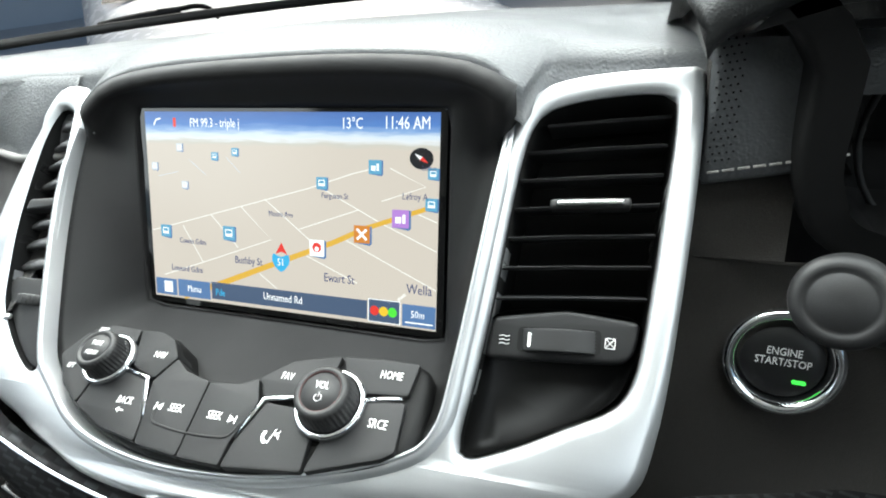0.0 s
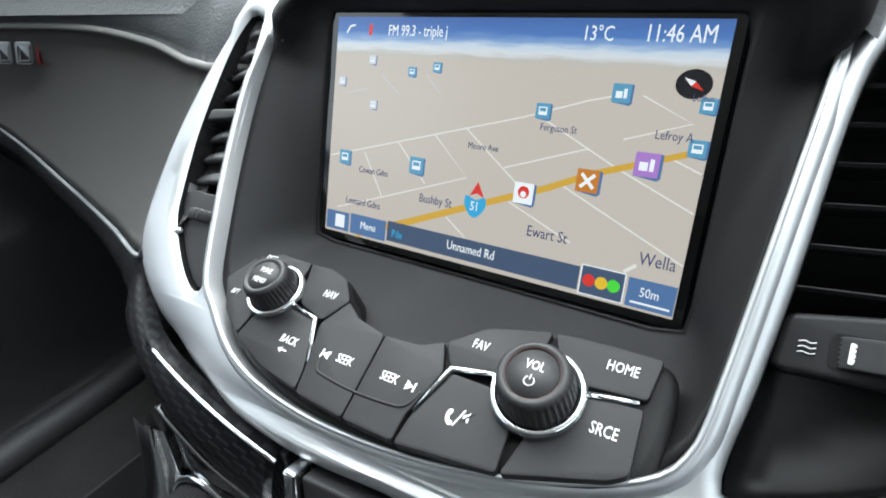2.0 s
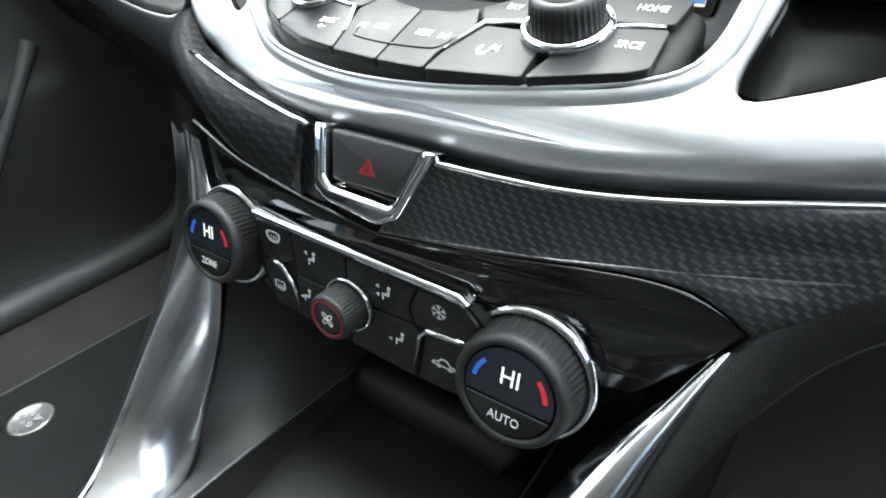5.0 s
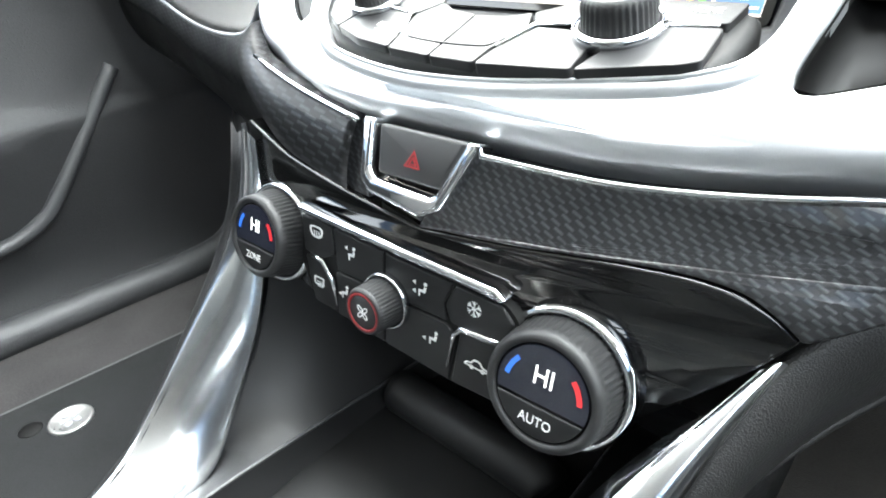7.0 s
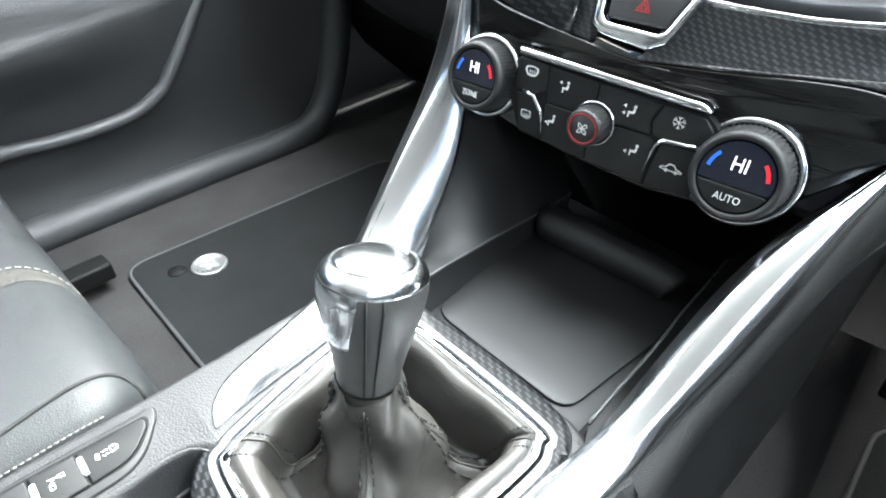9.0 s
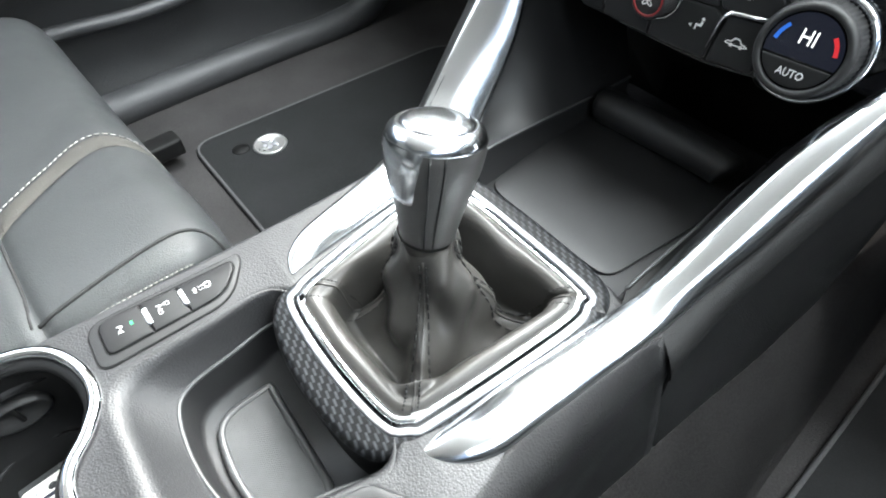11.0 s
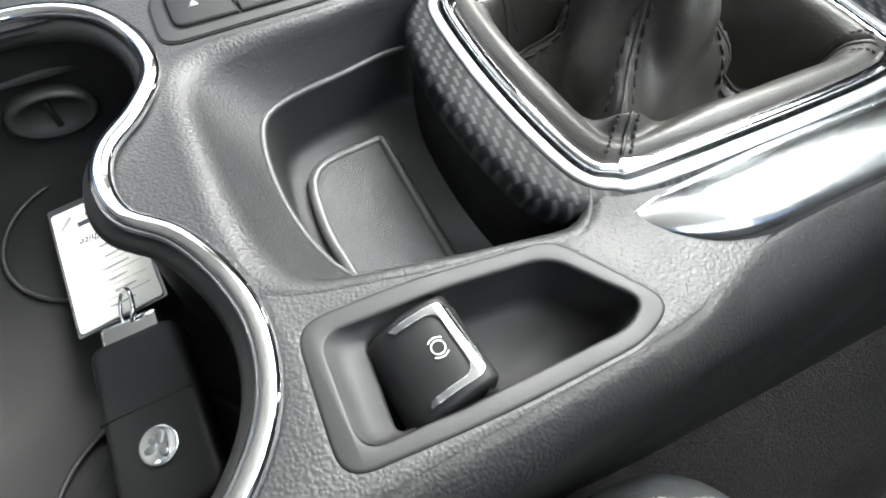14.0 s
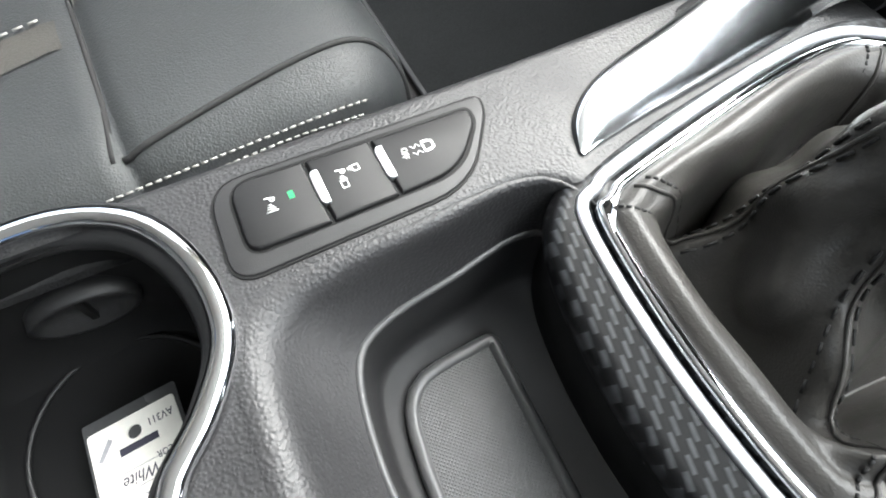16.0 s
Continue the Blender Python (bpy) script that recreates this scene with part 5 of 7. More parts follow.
part("key_bed", soften(slab_mesh([rounded(keyface, 0.003)], -0.010, -0.0006)), DARK, clim)
grid = {"key_demist": [(-0.0565, 0.0160), (-0.0352, 0.0150), (-0.0338, 0.0010), (-0.0420, -0.0030), (-0.0555, -0.0030)],
        "key_rear_demist": [(-0.0555, -0.0050), (-0.0425, -0.0050), (-0.0360, -0.0130), (-0.0345, -0.0290), (-0.0500, -0.0285)],
        "key_face": [(-0.0342, 0.0150), (-0.0022, 0.0135), (-0.0022, -0.0060), (-0.0325, -0.0060)],
        "key_bilevel": [(-0.0335, -0.0070), (-0.0022, -0.0070), (-0.0022, -0.0322), (-0.0330, -0.0300)],
        "key_upper": [(-0.0012, 0.0134), (0.0352, 0.0118), (0.0308, 0.0012), (0.0330, -0.0060), (-0.0012, -0.0065)],
        "key_footwell": [(-0.0012, -0.0075), (0.0330, -0.0072), (0.0375, -0.0110), (0.0350, -0.0342), (-0.0012, -0.0324)],
        "key_cooling": [(0.0365, 0.0118), (0.0580, 0.0108), (0.0640, 0.0050), (0.0600, -0.0050), (0.0350, -0.0060), (0.0320, 0.0010)],
        "key_recirculate": [(0.0400, -0.0075), (0.0600, -0.0070), (0.0620, -0.0330), (0.0365, -0.0342)]}
for name, loop in grid.items():
    slab(name, [rounded(loop, 0.0016)], -0.006, 0.0006, 0.0008, KEYBLACK, clim)
slab("chrome_bar", [rounded([(-0.0550, 0.0225), (0.0560, 0.0185), (0.0610, 0.0150), (0.0585, 0.0140), (-0.0550, 0.0185)], 0.0012)], -0.004, 0.0042, 0.0018, CHROME, clim, "long chrome bar")
for pts in ([(-0.0500, -0.0030), (-0.0420, -0.0045), (-0.0352, -0.0130), (-0.0330, -0.0250)], [(0.0600, -0.0048), (0.0410, -0.0062), (0.0375, -0.0100), (0.0345, -0.0270)]):
    part("chrome_hook", tube_mesh([(x, y, 0.0010) for x, y in pts], [0.0014, 0.0014, 0.0013, 0.0006], 8), CHROME, clim, "slim chrome hook")


def mark(loops, name="symbol"):
    return part(name, slab_mesh([[(x * mm, y * mm) for x, y in lp] for lp in loops], 0.0006, 0.0008), WHITE, clim)


def person_sign(x, y, arrows):
    """The seat-and-airflow sign: plain dot and bent bar with arrow bars."""
    mark([circle2(x + 1.0, y + 3.0, 0.9, 12)])
    mark([[(x + 0.3, y + 1.8), (x + 1.6, y + 1.6), (x + 1.0, y - 1.0), (x - 1.8, y - 1.0), (x - 1.8, y - 3.2), (x - 2.6, y - 3.2), (x - 2.6, y - 0.0), (x + 0.0, y + 0.2)]])
    for ax, ay in arrows:
        mark([[(x + ax, y + ay), (x + ax + 1.8, y + ay + 1.0), (x + ax + 1.8, y + ay - 1.0)]])


person_sign(-21.5, 5.6, [(-5, 2.5)])
person_sign(20.5, 3.4, [(-6, 2.5), (-6, -1.5)])
person_sign(27.0, -17.2, [(-6.5, -1.5)])
person_sign(-27.0, -16.0, [(-5, -1.5)])
mark([smooth_loop([(-49, 7), (-50.5, 11.5), (-46, 12.6), (-41.5, 11.5), (-43, 7)], True, 3), smooth_loop([(-48.2, 7.8), (-49.4, 11), (-46, 11.8), (-42.6, 11), (-43.8, 7.8)], True, 3)])
mark([rounded(box2(-49.5, -19, -42.5, -14.5), 0.8), rounded(box2(-48.8, -18.4, -43.2, -15.1), 0.5)])
for k in range(3):
    for x, y, h in ((-47.6 + 1.6 * k, 7.2, 3.0), (-47.4 + 1.5 * k, -20, 3.4)):
        mark([box2(x, y, x + 0.5, y + h)])
for k in range(3):
    a = math.pi / 6 + math.pi * k / 3
    d, n = Vector((math.cos(a), math.sin(a))), Vector((-math.sin(a), math.cos(a)))
    o = Vector((46, 4.9))
    mark([[o - d * 3.4 - n * 0.17, o + d * 3.4 - n * 0.17, o + d * 3.4 + n * 0.17, o - d * 3.4 + n * 0.17]])
    for e in (-1, 1):
        for f in (-1, 1):
            p, q = o + d * e * 2.0, o + d * e * 3.1 + n * f * 1.1
            w = (q - p).orthogonal().normalized() * 0.16
            mark([[p - w, q - w, q + w, p + w]])
mark([smooth_loop([(43.5, -21.5), (44, -19.8), (46, -19.4), (47.5, -17.6), (50.5, -17.6), (52, -19.4), (54.5, -20), (54.5, -21.5)], True, 3), smooth_loop([(44.3, -21), (44.6, -20.2), (46.4, -20), (47.9, -18.3), (50.2, -18.3), (51.7, -20), (53.8, -20.6), (53.8, -21)], True, 3)])
mark([circle2(46.6, -21.6, 1.0, 12)])
mark([circle2(52, -21.6, 1.0, 12)])
LCD = glow("climate_display", (0.0012, 0.0018, 0.006), 1.0)
LCDW = glow("climate_digits", (0.9, 0.9, 0.9), 1.0)
LCDB = glow("display_blue", (0.02, 0.10, 0.45), 0.8)
LCDR = glow("display_red", (0.42, 0.015, 0.02), 0.8)


def climate_knob(x, y, r, h, label, caption):
    k = part("temperature_knob", lathe_mesh([(r * 0.80, h - 0.0012), (r * 0.82, h), (r * 0.90, h + 0.0002), (r * 0.97, h - 0.0012), (r, h - 0.0045, 0), (r * 1.0, h - 0.005, 1), (r * 1.06, 0.005, 1), (r * 1.0, 0.0), (r * 0.8, 0.0)], 240, 0.0005, 60, cap=False), BLACK, clim, label)
    k.matrix_basis = Matrix.Translation((x, y, -0.008)) @ pose(0, 0, 0, -8, 0, 0)
    part("base_ring", lathe_mesh([(r * 1.06, -0.004), (r * 1.23, -0.004), (r * 1.22, 0.004), (r * 1.15, 0.0062), (r * 1.06, 0.005)], 64), CHROME, k, "chrome base ring")
    part("face", lathe_mesh([(0.0002, h - 0.0012), (r * 0.81, h - 0.0012), (r * 0.81, h - 0.004), (0.0002, h - 0.004)], 48), PIANO, k)
    arc = [(r * 0.76 * math.cos(a), r * 0.76 * math.sin(a)) for a in [radians(-14 + 208 * i / 24) for i in range(25)]]
    part("display", slab_mesh([arc], h - 0.0012, h - 0.0009), LCD, k, "dark blue digital display")
    part("rocker", soften(slab_mesh([[(r * 0.76 * math.cos(a), r * 0.76 * math.sin(a)) for a in [radians(198 + 144 * i / 20) for i in range(21)]]], h - 0.0014, h - 0.0002, 0.0005)), KEYBLACK, k)
    words("HI", r * 0.44, 0, r * 0.26, h - 0.0007, LCDW, k, narrow=0.85)
    words(caption, r * 0.24, 0, -r * 0.48, h - 0.0001, WHITE, k, narrow=0.85)
    for sx, mt in ((-1, LCDB), (1, LCDR)):
        part("arc_mark", slab_mesh([[(sx * r * q * math.cos(a), r * q * math.sin(a)) for q, a in [(0.58, radians(8 + 7 * i)) for i in range(6)] + [(0.66, radians(43 - 7 * i)) for i in range(6)]]], h - 0.0009, h - 0.0006), mt, k)
    return k


climate_knob(-0.0822, -0.0035, 0.0215, 0.0195, "black knurled temperature knob with lit display and zone key", "ZONE")
climate_knob(0.0824, -0.0120, 0.0230, 0.0195, "black knurled temperature knob with lit display and auto key", "AUTO")
fan = part("fan_knob", lathe_mesh([(0.0002, 0.0160), (0.0075, 0.0160), (0.0078, 0.0152), (0.0084, 0.0152), (0.0088, 0.0162), (0.0098, 0.0160), (0.0106, 0.0145), (0.0108, 0.0140, 1), (0.0112, 0.0035, 1), (0.0108, 0.0)], 160, 0.0004, 40), BLACK, clim, "black knurled fan knob with red ring")
fan.matrix_basis = Matrix.Translation((0.0005, -0.0085, 0))
part("base_ring", lathe_mesh([(0.0115, 0.0), (0.0132, 0.0), (0.0131, 0.0030), (0.0125, 0.0042), (0.0115, 0.0036)], 48), CHROME, fan, "chrome base ring")
part("red_ring", lathe_mesh([(0.0078, 0.0153), (0.0088, 0.0153), (0.0089, 0.0163), (0.0078, 0.0161)], 48), RED, fan, "thin red ring")
for k in range(4):
    a = math.pi / 4 + math.pi / 2 * k
    q = circle2(0, 0, 0.0011, 14, 0.0019)
    part("fan_sign", moved(slab_mesh([q, [(x * 0.62, y * 0.72) for x, y in q]], 0.0160, 0.0162), pose(0.0020 * math.cos(a), 0.0020 * math.sin(a), 0, 0, 0, math.degrees(a) - 90)), WHITE, fan)

# ---- centre console ----
CUP_L, CUP_R, CUP_RAD = (-0.0690, -0.1665), (0.0580, -0.1660), 0.0475
cup_path = smooth_loop([(-0.104, -0.215), (-0.1080, -0.1771), (-0.1085, -0.1505), (-0.0985, -0.1305), (-0.0785, -0.1196), (-0.0566, -0.1180), (-0.0395, -0.1270), (-0.0268, -0.1386), (-0.0128, -0.1424), (0.0016, -0.1395), (0.0152, -0.1276), (0.0359, -0.1193), (0.0554, -0.1174), (0.0748, -0.1230), (0.0912, -0.1374), (0.1014, -0.158), (0.1020, -0.185), (0.097, -0.215)], False, 5)
cup_hole = list(cup_path) + [Vector((0.09, -0.225)), Vector((-0.105, -0.225))]
TRAY = smooth_loop([(-0.0610, -0.0180), (-0.0615, -0.0600), (-0.0605, -0.0860), (-0.0560, -0.1050), (-0.0420, -0.1115), (-0.0140, -0.1128), (0.0164, -0.1125), (0.0360, -0.1085), (0.0455, -0.0970), (0.0520, -0.0740), (0.0590, -0.0450), (0.0610, -0.0200), (0.03, -0.006), (-0.03, -0.006)], True, 5)
RECESS = rounded([(0.0552, -0.1095), (0.0566, -0.0795), (0.0640, -0.0345), (0.0763, -0.0275), (0.0960, -0.0165), (0.1022, -0.0300), (0.1010, -0.0720), (0.0965, -0.1135), (0.0733, -0.1115)], [0.008, 0.01, 0.009, 0.01, 0.007, 0.008, 0.02, 0.008, 0.02], 6)
body = thing("centre_console", "black grained centre console between the front seats", "centre console", CONSOLE)
OUTL = rounded([(-0.1100, -0.42), (-0.1100, 0.010), (-0.1150, 0.135), (-0.060, 0.142), (0.060, 0.142), (0.0900, 0.135), (0.0900, 0.045), (0.1060, -0.005), (0.1060, -0.42)], [0.004, 0.03, 0.004, 0.002, 0.002, 0.004, 0.02, 0.03, 0.004])
part("top_cover", soften(slab_mesh([OUTL, cup_hole, TRAY, inset(RECESS, 0.0042), rounded(box2(-0.054, 0.0005, 0.054, 0.113), 0.012)], -0.022, 0.0, 0.0050, 4), 50), SOFT, body, "grained black top cover")

# rails in polished silver, rising to the dashboard: outer and inner edges, in the console's frame
RAIL_OUT = [(0.0691, -0.008, -0.0005), (0.0821, 0.0014, 0.0000), (0.0912, 0.019, 0.0015), (0.0943, 0.0547, 0.0055), (0.0980, 0.1006, 0.0093), (0.1013, 0.1306, 0.0167), (0.1045, 0.1578, 0.0308), (0.1109, 0.1894, 0.0556), (0.1160, 0.2187, 0.0870), (0.1195, 0.2421, 0.1182), (0.1245, 0.2610, 0.1425), (0.1255, 0.2670, 0.1495)]
RAIL_IN = [(0.0680, -0.0075, -0.0005), (0.0660, 0.0043, 0.0005), (0.0655, 0.0206, 0.0010), (0.0670, 0.0536, 0.0030), (0.0705, 0.0962, 0.0050), (0.0760, 0.122, 0.0120), (0.0830, 0.1453, 0.0289), (0.0886, 0.1744, 0.0567), (0.0940, 0.204, 0.0862), (0.1035, 0.2305, 0.1127), (0.1155, 0.2535, 0.1345), (0.1215, 0.2645, 0.1455)]
RAIL_OUT_P = [(-0.0652, -0.0028, 0.0010), (-0.0772, 0.0032, 0.0036), (-0.0864, 0.0184, 0.0065), (-0.0944, 0.0522, 0.0087), (-0.1050, 0.0962, 0.0107), (-0.1150, 0.1246, 0.0140), (-0.1245, 0.1507, 0.0308), (-0.1305, 0.1823, 0.0646), (-0.1325, 0.2076, 0.0967), (-0.1325, 0.2224, 0.1237), (-0.1304, 0.229, 0.1488), (-0.1279, 0.2321, 0.1722)]
RAIL_IN_P = [(-0.0640, -0.0020, 0.0008), (-0.0660, 0.0080, 0.0010), (-0.0690, 0.0280, 0.0010), (-0.0725, 0.0600, 0.0010), (-0.0780, 0.1000, 0.0000), (-0.0840, 0.1340, -0.0030), (-0.0900, 0.1620, 0.0000), (-0.0970, 0.1860, 0.0300), (-0.1020, 0.2080, 0.0660), (-0.1100, 0.2230, 0.1000), (-0.1180, 0.2320, 0.1350), (-0.1230, 0.2360, 0.1650)]
POLISHED = material("polished_silver_trim", (0.73, 0.75, 0.775), 0.18, 1.0, vary=0.03, wear=0.04)


def rail(outer_edge, inner_edge, label, deep, bulge):
    """A rounded rail between two edges, with lips that turn down on either side."""
    a = smooth_loop(outer_edge, False, 4)
    b = smooth_loop(inner_edge, False, 4)
    rows, lips = [], []
    for i, (p, q) in enumerate(zip(a, b)):
        t = (a[min(i + 1, len(a) - 1)] + b[min(i + 1, len(b) - 1)] - a[max(i - 1, 0)] - b[max(i - 1, 0)]).normalized()
        w = q - p
        n = t.cross(w).normalized()
        if n.z - 0.6 * n.y < 0:
            n = -n
        high = min(1.0, w.length / 0.024) ** 1.5 * bulge
        across = w.normalized()
        rows.append([p + w * f + n * high * h for f, h in ((0.0, 0.0), (0.05, 0.28), (0.16, 0.62), (0.32, 0.92), (0.48, 1.0), (0.64, 0.90), (0.82, 0.60), (0.94, 0.22), (1.0, -0.10))] + [q + across * deep * 0.25 - n * deep])
        lips.append([p + w * 0.01, p - across * 0.0008 - n * 0.002, p - n * 0.008])
    r = thing("console_rail", label, "trim rail", CONSOLE, group="console rails")
    part("face", loft_mesh([smooth_loop(x, False, 2) for x in rows]), POLISHED, r, "polished silver face")
    part("edge_lip", loft_mesh(lips), SATINEDGE, r, "dark lip under the rail's outer edge")
    return r


rail(RAIL_OUT, RAIL_IN, "polished silver trim rail on the driver side of the console", 0.010, 0.0060)
rail(RAIL_OUT_P, RAIL_IN_P, "polished silver trim rail on the passenger side of the console", 0.004, 0.0042)


def along(line, y):
    """The point of a line at y."""
    for p, q in zip(line, line[1:]):
        if y <= q.y:
            return p.lerp(q, max(0, (y - p.y) / max(q.y - p.y, 1e-6)))
    return line[-1].copy()


# driver flank: rolled shoulder, leather knee pad from the joint forward, lower wall that ends above the tunnel carpet
FOOT = smooth_loop([(0.112, -0.42, -0.175), (0.1143, -0.1093, -0.1427), (0.1241, 0.0, -0.12), (0.1319, 0.1117, -0.0992), (0.1399, 0.2275, -0.09), (0.1418, 0.3336, -0.0941), (0.153, 0.4759, -0.1256)], False, 6)
rail_line = smooth_loop(RAIL_OUT, False, 6)
rows = []
for y in (-0.42, -0.30, -0.20, -0.14, -0.10, -0.06, -0.035, -0.020, -0.010, 0.0, 0.010, 0.020, 0.035, 0.050, 0.070, 0.090, 0.105, 0.117, 0.1265):
    near = min(1, max(0, (y + 0.015) / 0.045))
    e = along(rail_line, y)
    top = Vector((0.1030, y, 0.0005)).lerp(Vector((max(e.x, 0.09) - 0.0015, y, e.z - 0.0030)), near)
    side = Vector((0.1165, y, -0.022))
    f = along(FOOT, y)
    rows.append(smooth_loop([top, top + Vector((0.0040, 0, 0.0 + 0.0006 * near)), top.lerp(side, 0.58) + Vector((0.0032, 0, 0.0060)), side, side.lerp(f, 0.45) + Vector((0.0015, 0, 0)), f, f + Vector((-0.012, 0, -0.004))], False, 4))
part("flank", loft_mesh(rows, back=0.002), SOFT, body, "grained black driver flank with a rolled shoulder")
KNEE = [(0.1170, 0.1290, -0.020), (0.1130, 0.1500, -0.0100), (0.1100, 0.1844, 0.0020), (0.1145, 0.2258, 0.0340), (0.1235, 0.2647, 0.0744), (0.1385, 0.2944, 0.1031), (0.1587, 0.3234, 0.1248), (0.1848, 0.3469, 0.1364), (0.215, 0.368, 0.140)]
knee_top = smooth_loop([(0.0995, 0.1285, 0.0130), (0.1025, 0.1500, 0.0235), (0.1085, 0.1844, 0.0480), (0.1150, 0.2187, 0.0835), (0.1190, 0.2445, 0.1180), (0.1260, 0.2680, 0.1470), (0.1420, 0.2900, 0.1640), (0.1680, 0.3080, 0.1720), (0.200, 0.322, 0.176)], False, 4)
knee_low = smooth_loop(KNEE, False, 4)
rows = []
for p, q in zip(knee_top, knee_low):
    out = Vector((0.75, -0.55, 0.35)).normalized()
    rows.append([p - out * 0.004] + [p.lerp(q, t) + out * 0.010 * h for t, h in ((0.0, 0.0), (0.12, 0.45), (0.3, 0.85), (0.5, 1.0), (0.7, 0.85), (0.88, 0.45), (1.0, 0.0))] + [q + Vector((-0.006, 0.010, -0.003)), q + Vector((-0.016, 0.030, 0.004))])
part("knee_pad", loft_mesh([smooth_loop(r, False, 2) for r in rows]), PADLEATHER, body, "black leather knee pad beside the rail")
part("pad_edge", tube_mesh([p + Vector((0.0005, -0.001, 0)) for p in knee_low[6:]], 0.0022, 8), PADLEATHER, body, "rolled lower edge of the knee pad")
rows = []
for p in knee_low[:22]:
    f = along(FOOT, p.y)
    rows.append(smooth_loop([p + Vector((-0.004, 0.004, 0.002)), p.lerp(f, 0.1) + Vector((-0.004, 0, 0)), p.lerp(f, 0.5) + Vector((-0.002, 0, 0)), f, f + Vector((-0.012, 0, -0.004))], False, 3))
part("flank", loft_mesh(rows, back=0.002), SOFT, body, "black driver flank panel under the knee pad")
part("joint", tube_mesh(smooth_loop([(0.1010, 0.1275, 0.0120), (0.1080, 0.1278, 0.0060), (0.1145, 0.1278, -0.0060), (0.1172, 0.1278, -0.0220), (0.1215, 0.1270, -0.0560), (0.1320, 0.1265, -0.0970)], False, 4), 0.0011, 6), DARK, body)
# passenger flank under the outer edge of its rail
rows = []
rail_line_p = smooth_loop(RAIL_OUT_P, False, 6)
for y in (-0.42, -0.10, -0.02, 0.02, 0.05, 0.08, 0.11, 0.135, 0.15, 0.165, 0.18, 0.195, 0.208, 0.2175, 0.2240, 0.2290, 0.2320):
    near = min(1, max(0, (y - 0.045) / 0.06))
    e = along(rail_line_p, y)
    top = Vector((-0.1060, y, -0.0050)).lerp(Vector((e.x - 0.0005, y, e.z - 0.0035)), near)
    rows.append(smooth_loop([top + Vector((0.004, 0, 0.002)), top + Vector((-0.0050, 0, -0.001)), top + Vector((-0.0085, 0, -0.014)), Vector((min(-0.118, e.x - 0.002), y + 0.010, min(-0.06, e.z - 0.05))), Vector((-0.112, y + 0.010, -0.17)), Vector((-0.112, y + 0.010, -0.24))], False, 3))
part("flank", loft_mesh(rows, back=-0.002), SOFT, body, "grained black passenger flank panel")
part("joint", tube_mesh(smooth_loop([(-0.1130, 0.1240, 0.0110), (-0.1200, 0.1250, 0.0080), (-0.1235, 0.1260, -0.0050), (-0.1220, 0.1280, -0.06)], False, 4), 0.0010, 6), DARK, body)

# cup wells and chrome rim
def cup_rows(d0, d1, k0, k1):
    rows = []
    for d, k in ((d0, k0), ((d0 + d1) / 2, (k0 + k1) / 2), (d1, k1)):
        rows.append([(p.x * k - 0.004 * (1 - k), -0.168 + (p.y + 0.168) * k, d) for p in cup_hole])
    return rows


part("cup_well", loft_mesh(cup_rows(0.0, -0.075, 1.0, 0.93), True, False, True), DARK, body, "dark twin cup holder well")
part("cup_rim", joined(tube_mesh([(p.x, p.y, 0.0012) for p in cup_path], 0.0036, 10, flat=0.75)), CHROME, body, "chrome cup holder rim")
part("cup_rim_lip", tube_mesh([(p.x * 0.985 - 0.0001, p.y - 0.0035, -0.005) for p in cup_path], 0.0045, 8), BLACK, body)
for cx in (-0.068, 0.058):
    part("cup_floor_ring", tube_mesh([(cx + 0.036 * math.cos(a), -0.170 + 0.036 * math.sin(a), -0.0735) for a in [2 * math.pi * i / 40 for i in range(40)]], 0.0012, 6, True), BLACK, body)
    side = -1 if cx < 0 else 1
    spot = Matrix.Translation((cx + side * (0.0345 if side < 0 else 0.0390), -0.163, -0.038)) @ pose(0, 0, 0, 0, -side * 90, 0) @ Matrix.Diagonal((0.62, 1, 1, 1))
    pad = part("grip_pad", moved(lathe_mesh([(0.0005, -0.0010), (0.0115, 0.0000), (0.0150, 0.0036), (0.0175, 0.0030), (0.0182, -0.005)], 36), spot), BLACK, body, "oval rubber grip pad")
    part("slot", moved(soften(slab_mesh([rounded(box2(-0.011, -0.0012, 0.011, 0.0012), 0.0008)], -0.001, 0.0018, 0.0004)), spot), DARK, pad)

# tray
tr = resample(TRAY, 80)


tray_rim = resample(smooth_loop([(-0.0565, -0.0190), (-0.0535, -0.0540), (-0.0490, -0.0790), (-0.0394, -0.0905), (-0.0124, -0.0955), (0.0151, -0.0940), (0.0352, -0.0870), (0.0435, -0.0730), (0.0495, -0.0478), (0.0555, -0.0190), (0.03, -0.006), (-0.03, -0.006)], True, 5), 80)


def match(loop, other):
    k = min(range(len(other)), key=lambda i: (other[i] - loop[0]).length)
    return other[k:] + other[:k]


tray_rim = match(tr, tray_rim)
lerp_rows = [[(a.x + (b.x - a.x) * t, a.y + (b.y - a.y) * t, h) for a, b in zip(tr, tray_rim)] for t, h in ((-0.60, -0.0010), (-0.42, 0.0003), (-0.15, -0.0003), (0.05, -0.0020), (0.2, -0.0060), (0.6, -0.0160), (1.0, -0.0235))]
part("tray_surround", loft_mesh(lerp_rows, True), SOFT, body, "sloping grained tray surround")
lip = [(p.x, p.y) for p in tray_rim]
part("tray_lip", tube_mesh([(x, y, -0.0235) for x, y in lip], 0.0014, 8, True), SATINEDGE, body)
low = [[(p.x * k, -0.05 + (p.y + 0.05) * k, h) for p in tray_rim] for k, h in ((0.985, -0.0240), (0.965, -0.029), (0.93, -0.044), (0.88, -0.0500))]
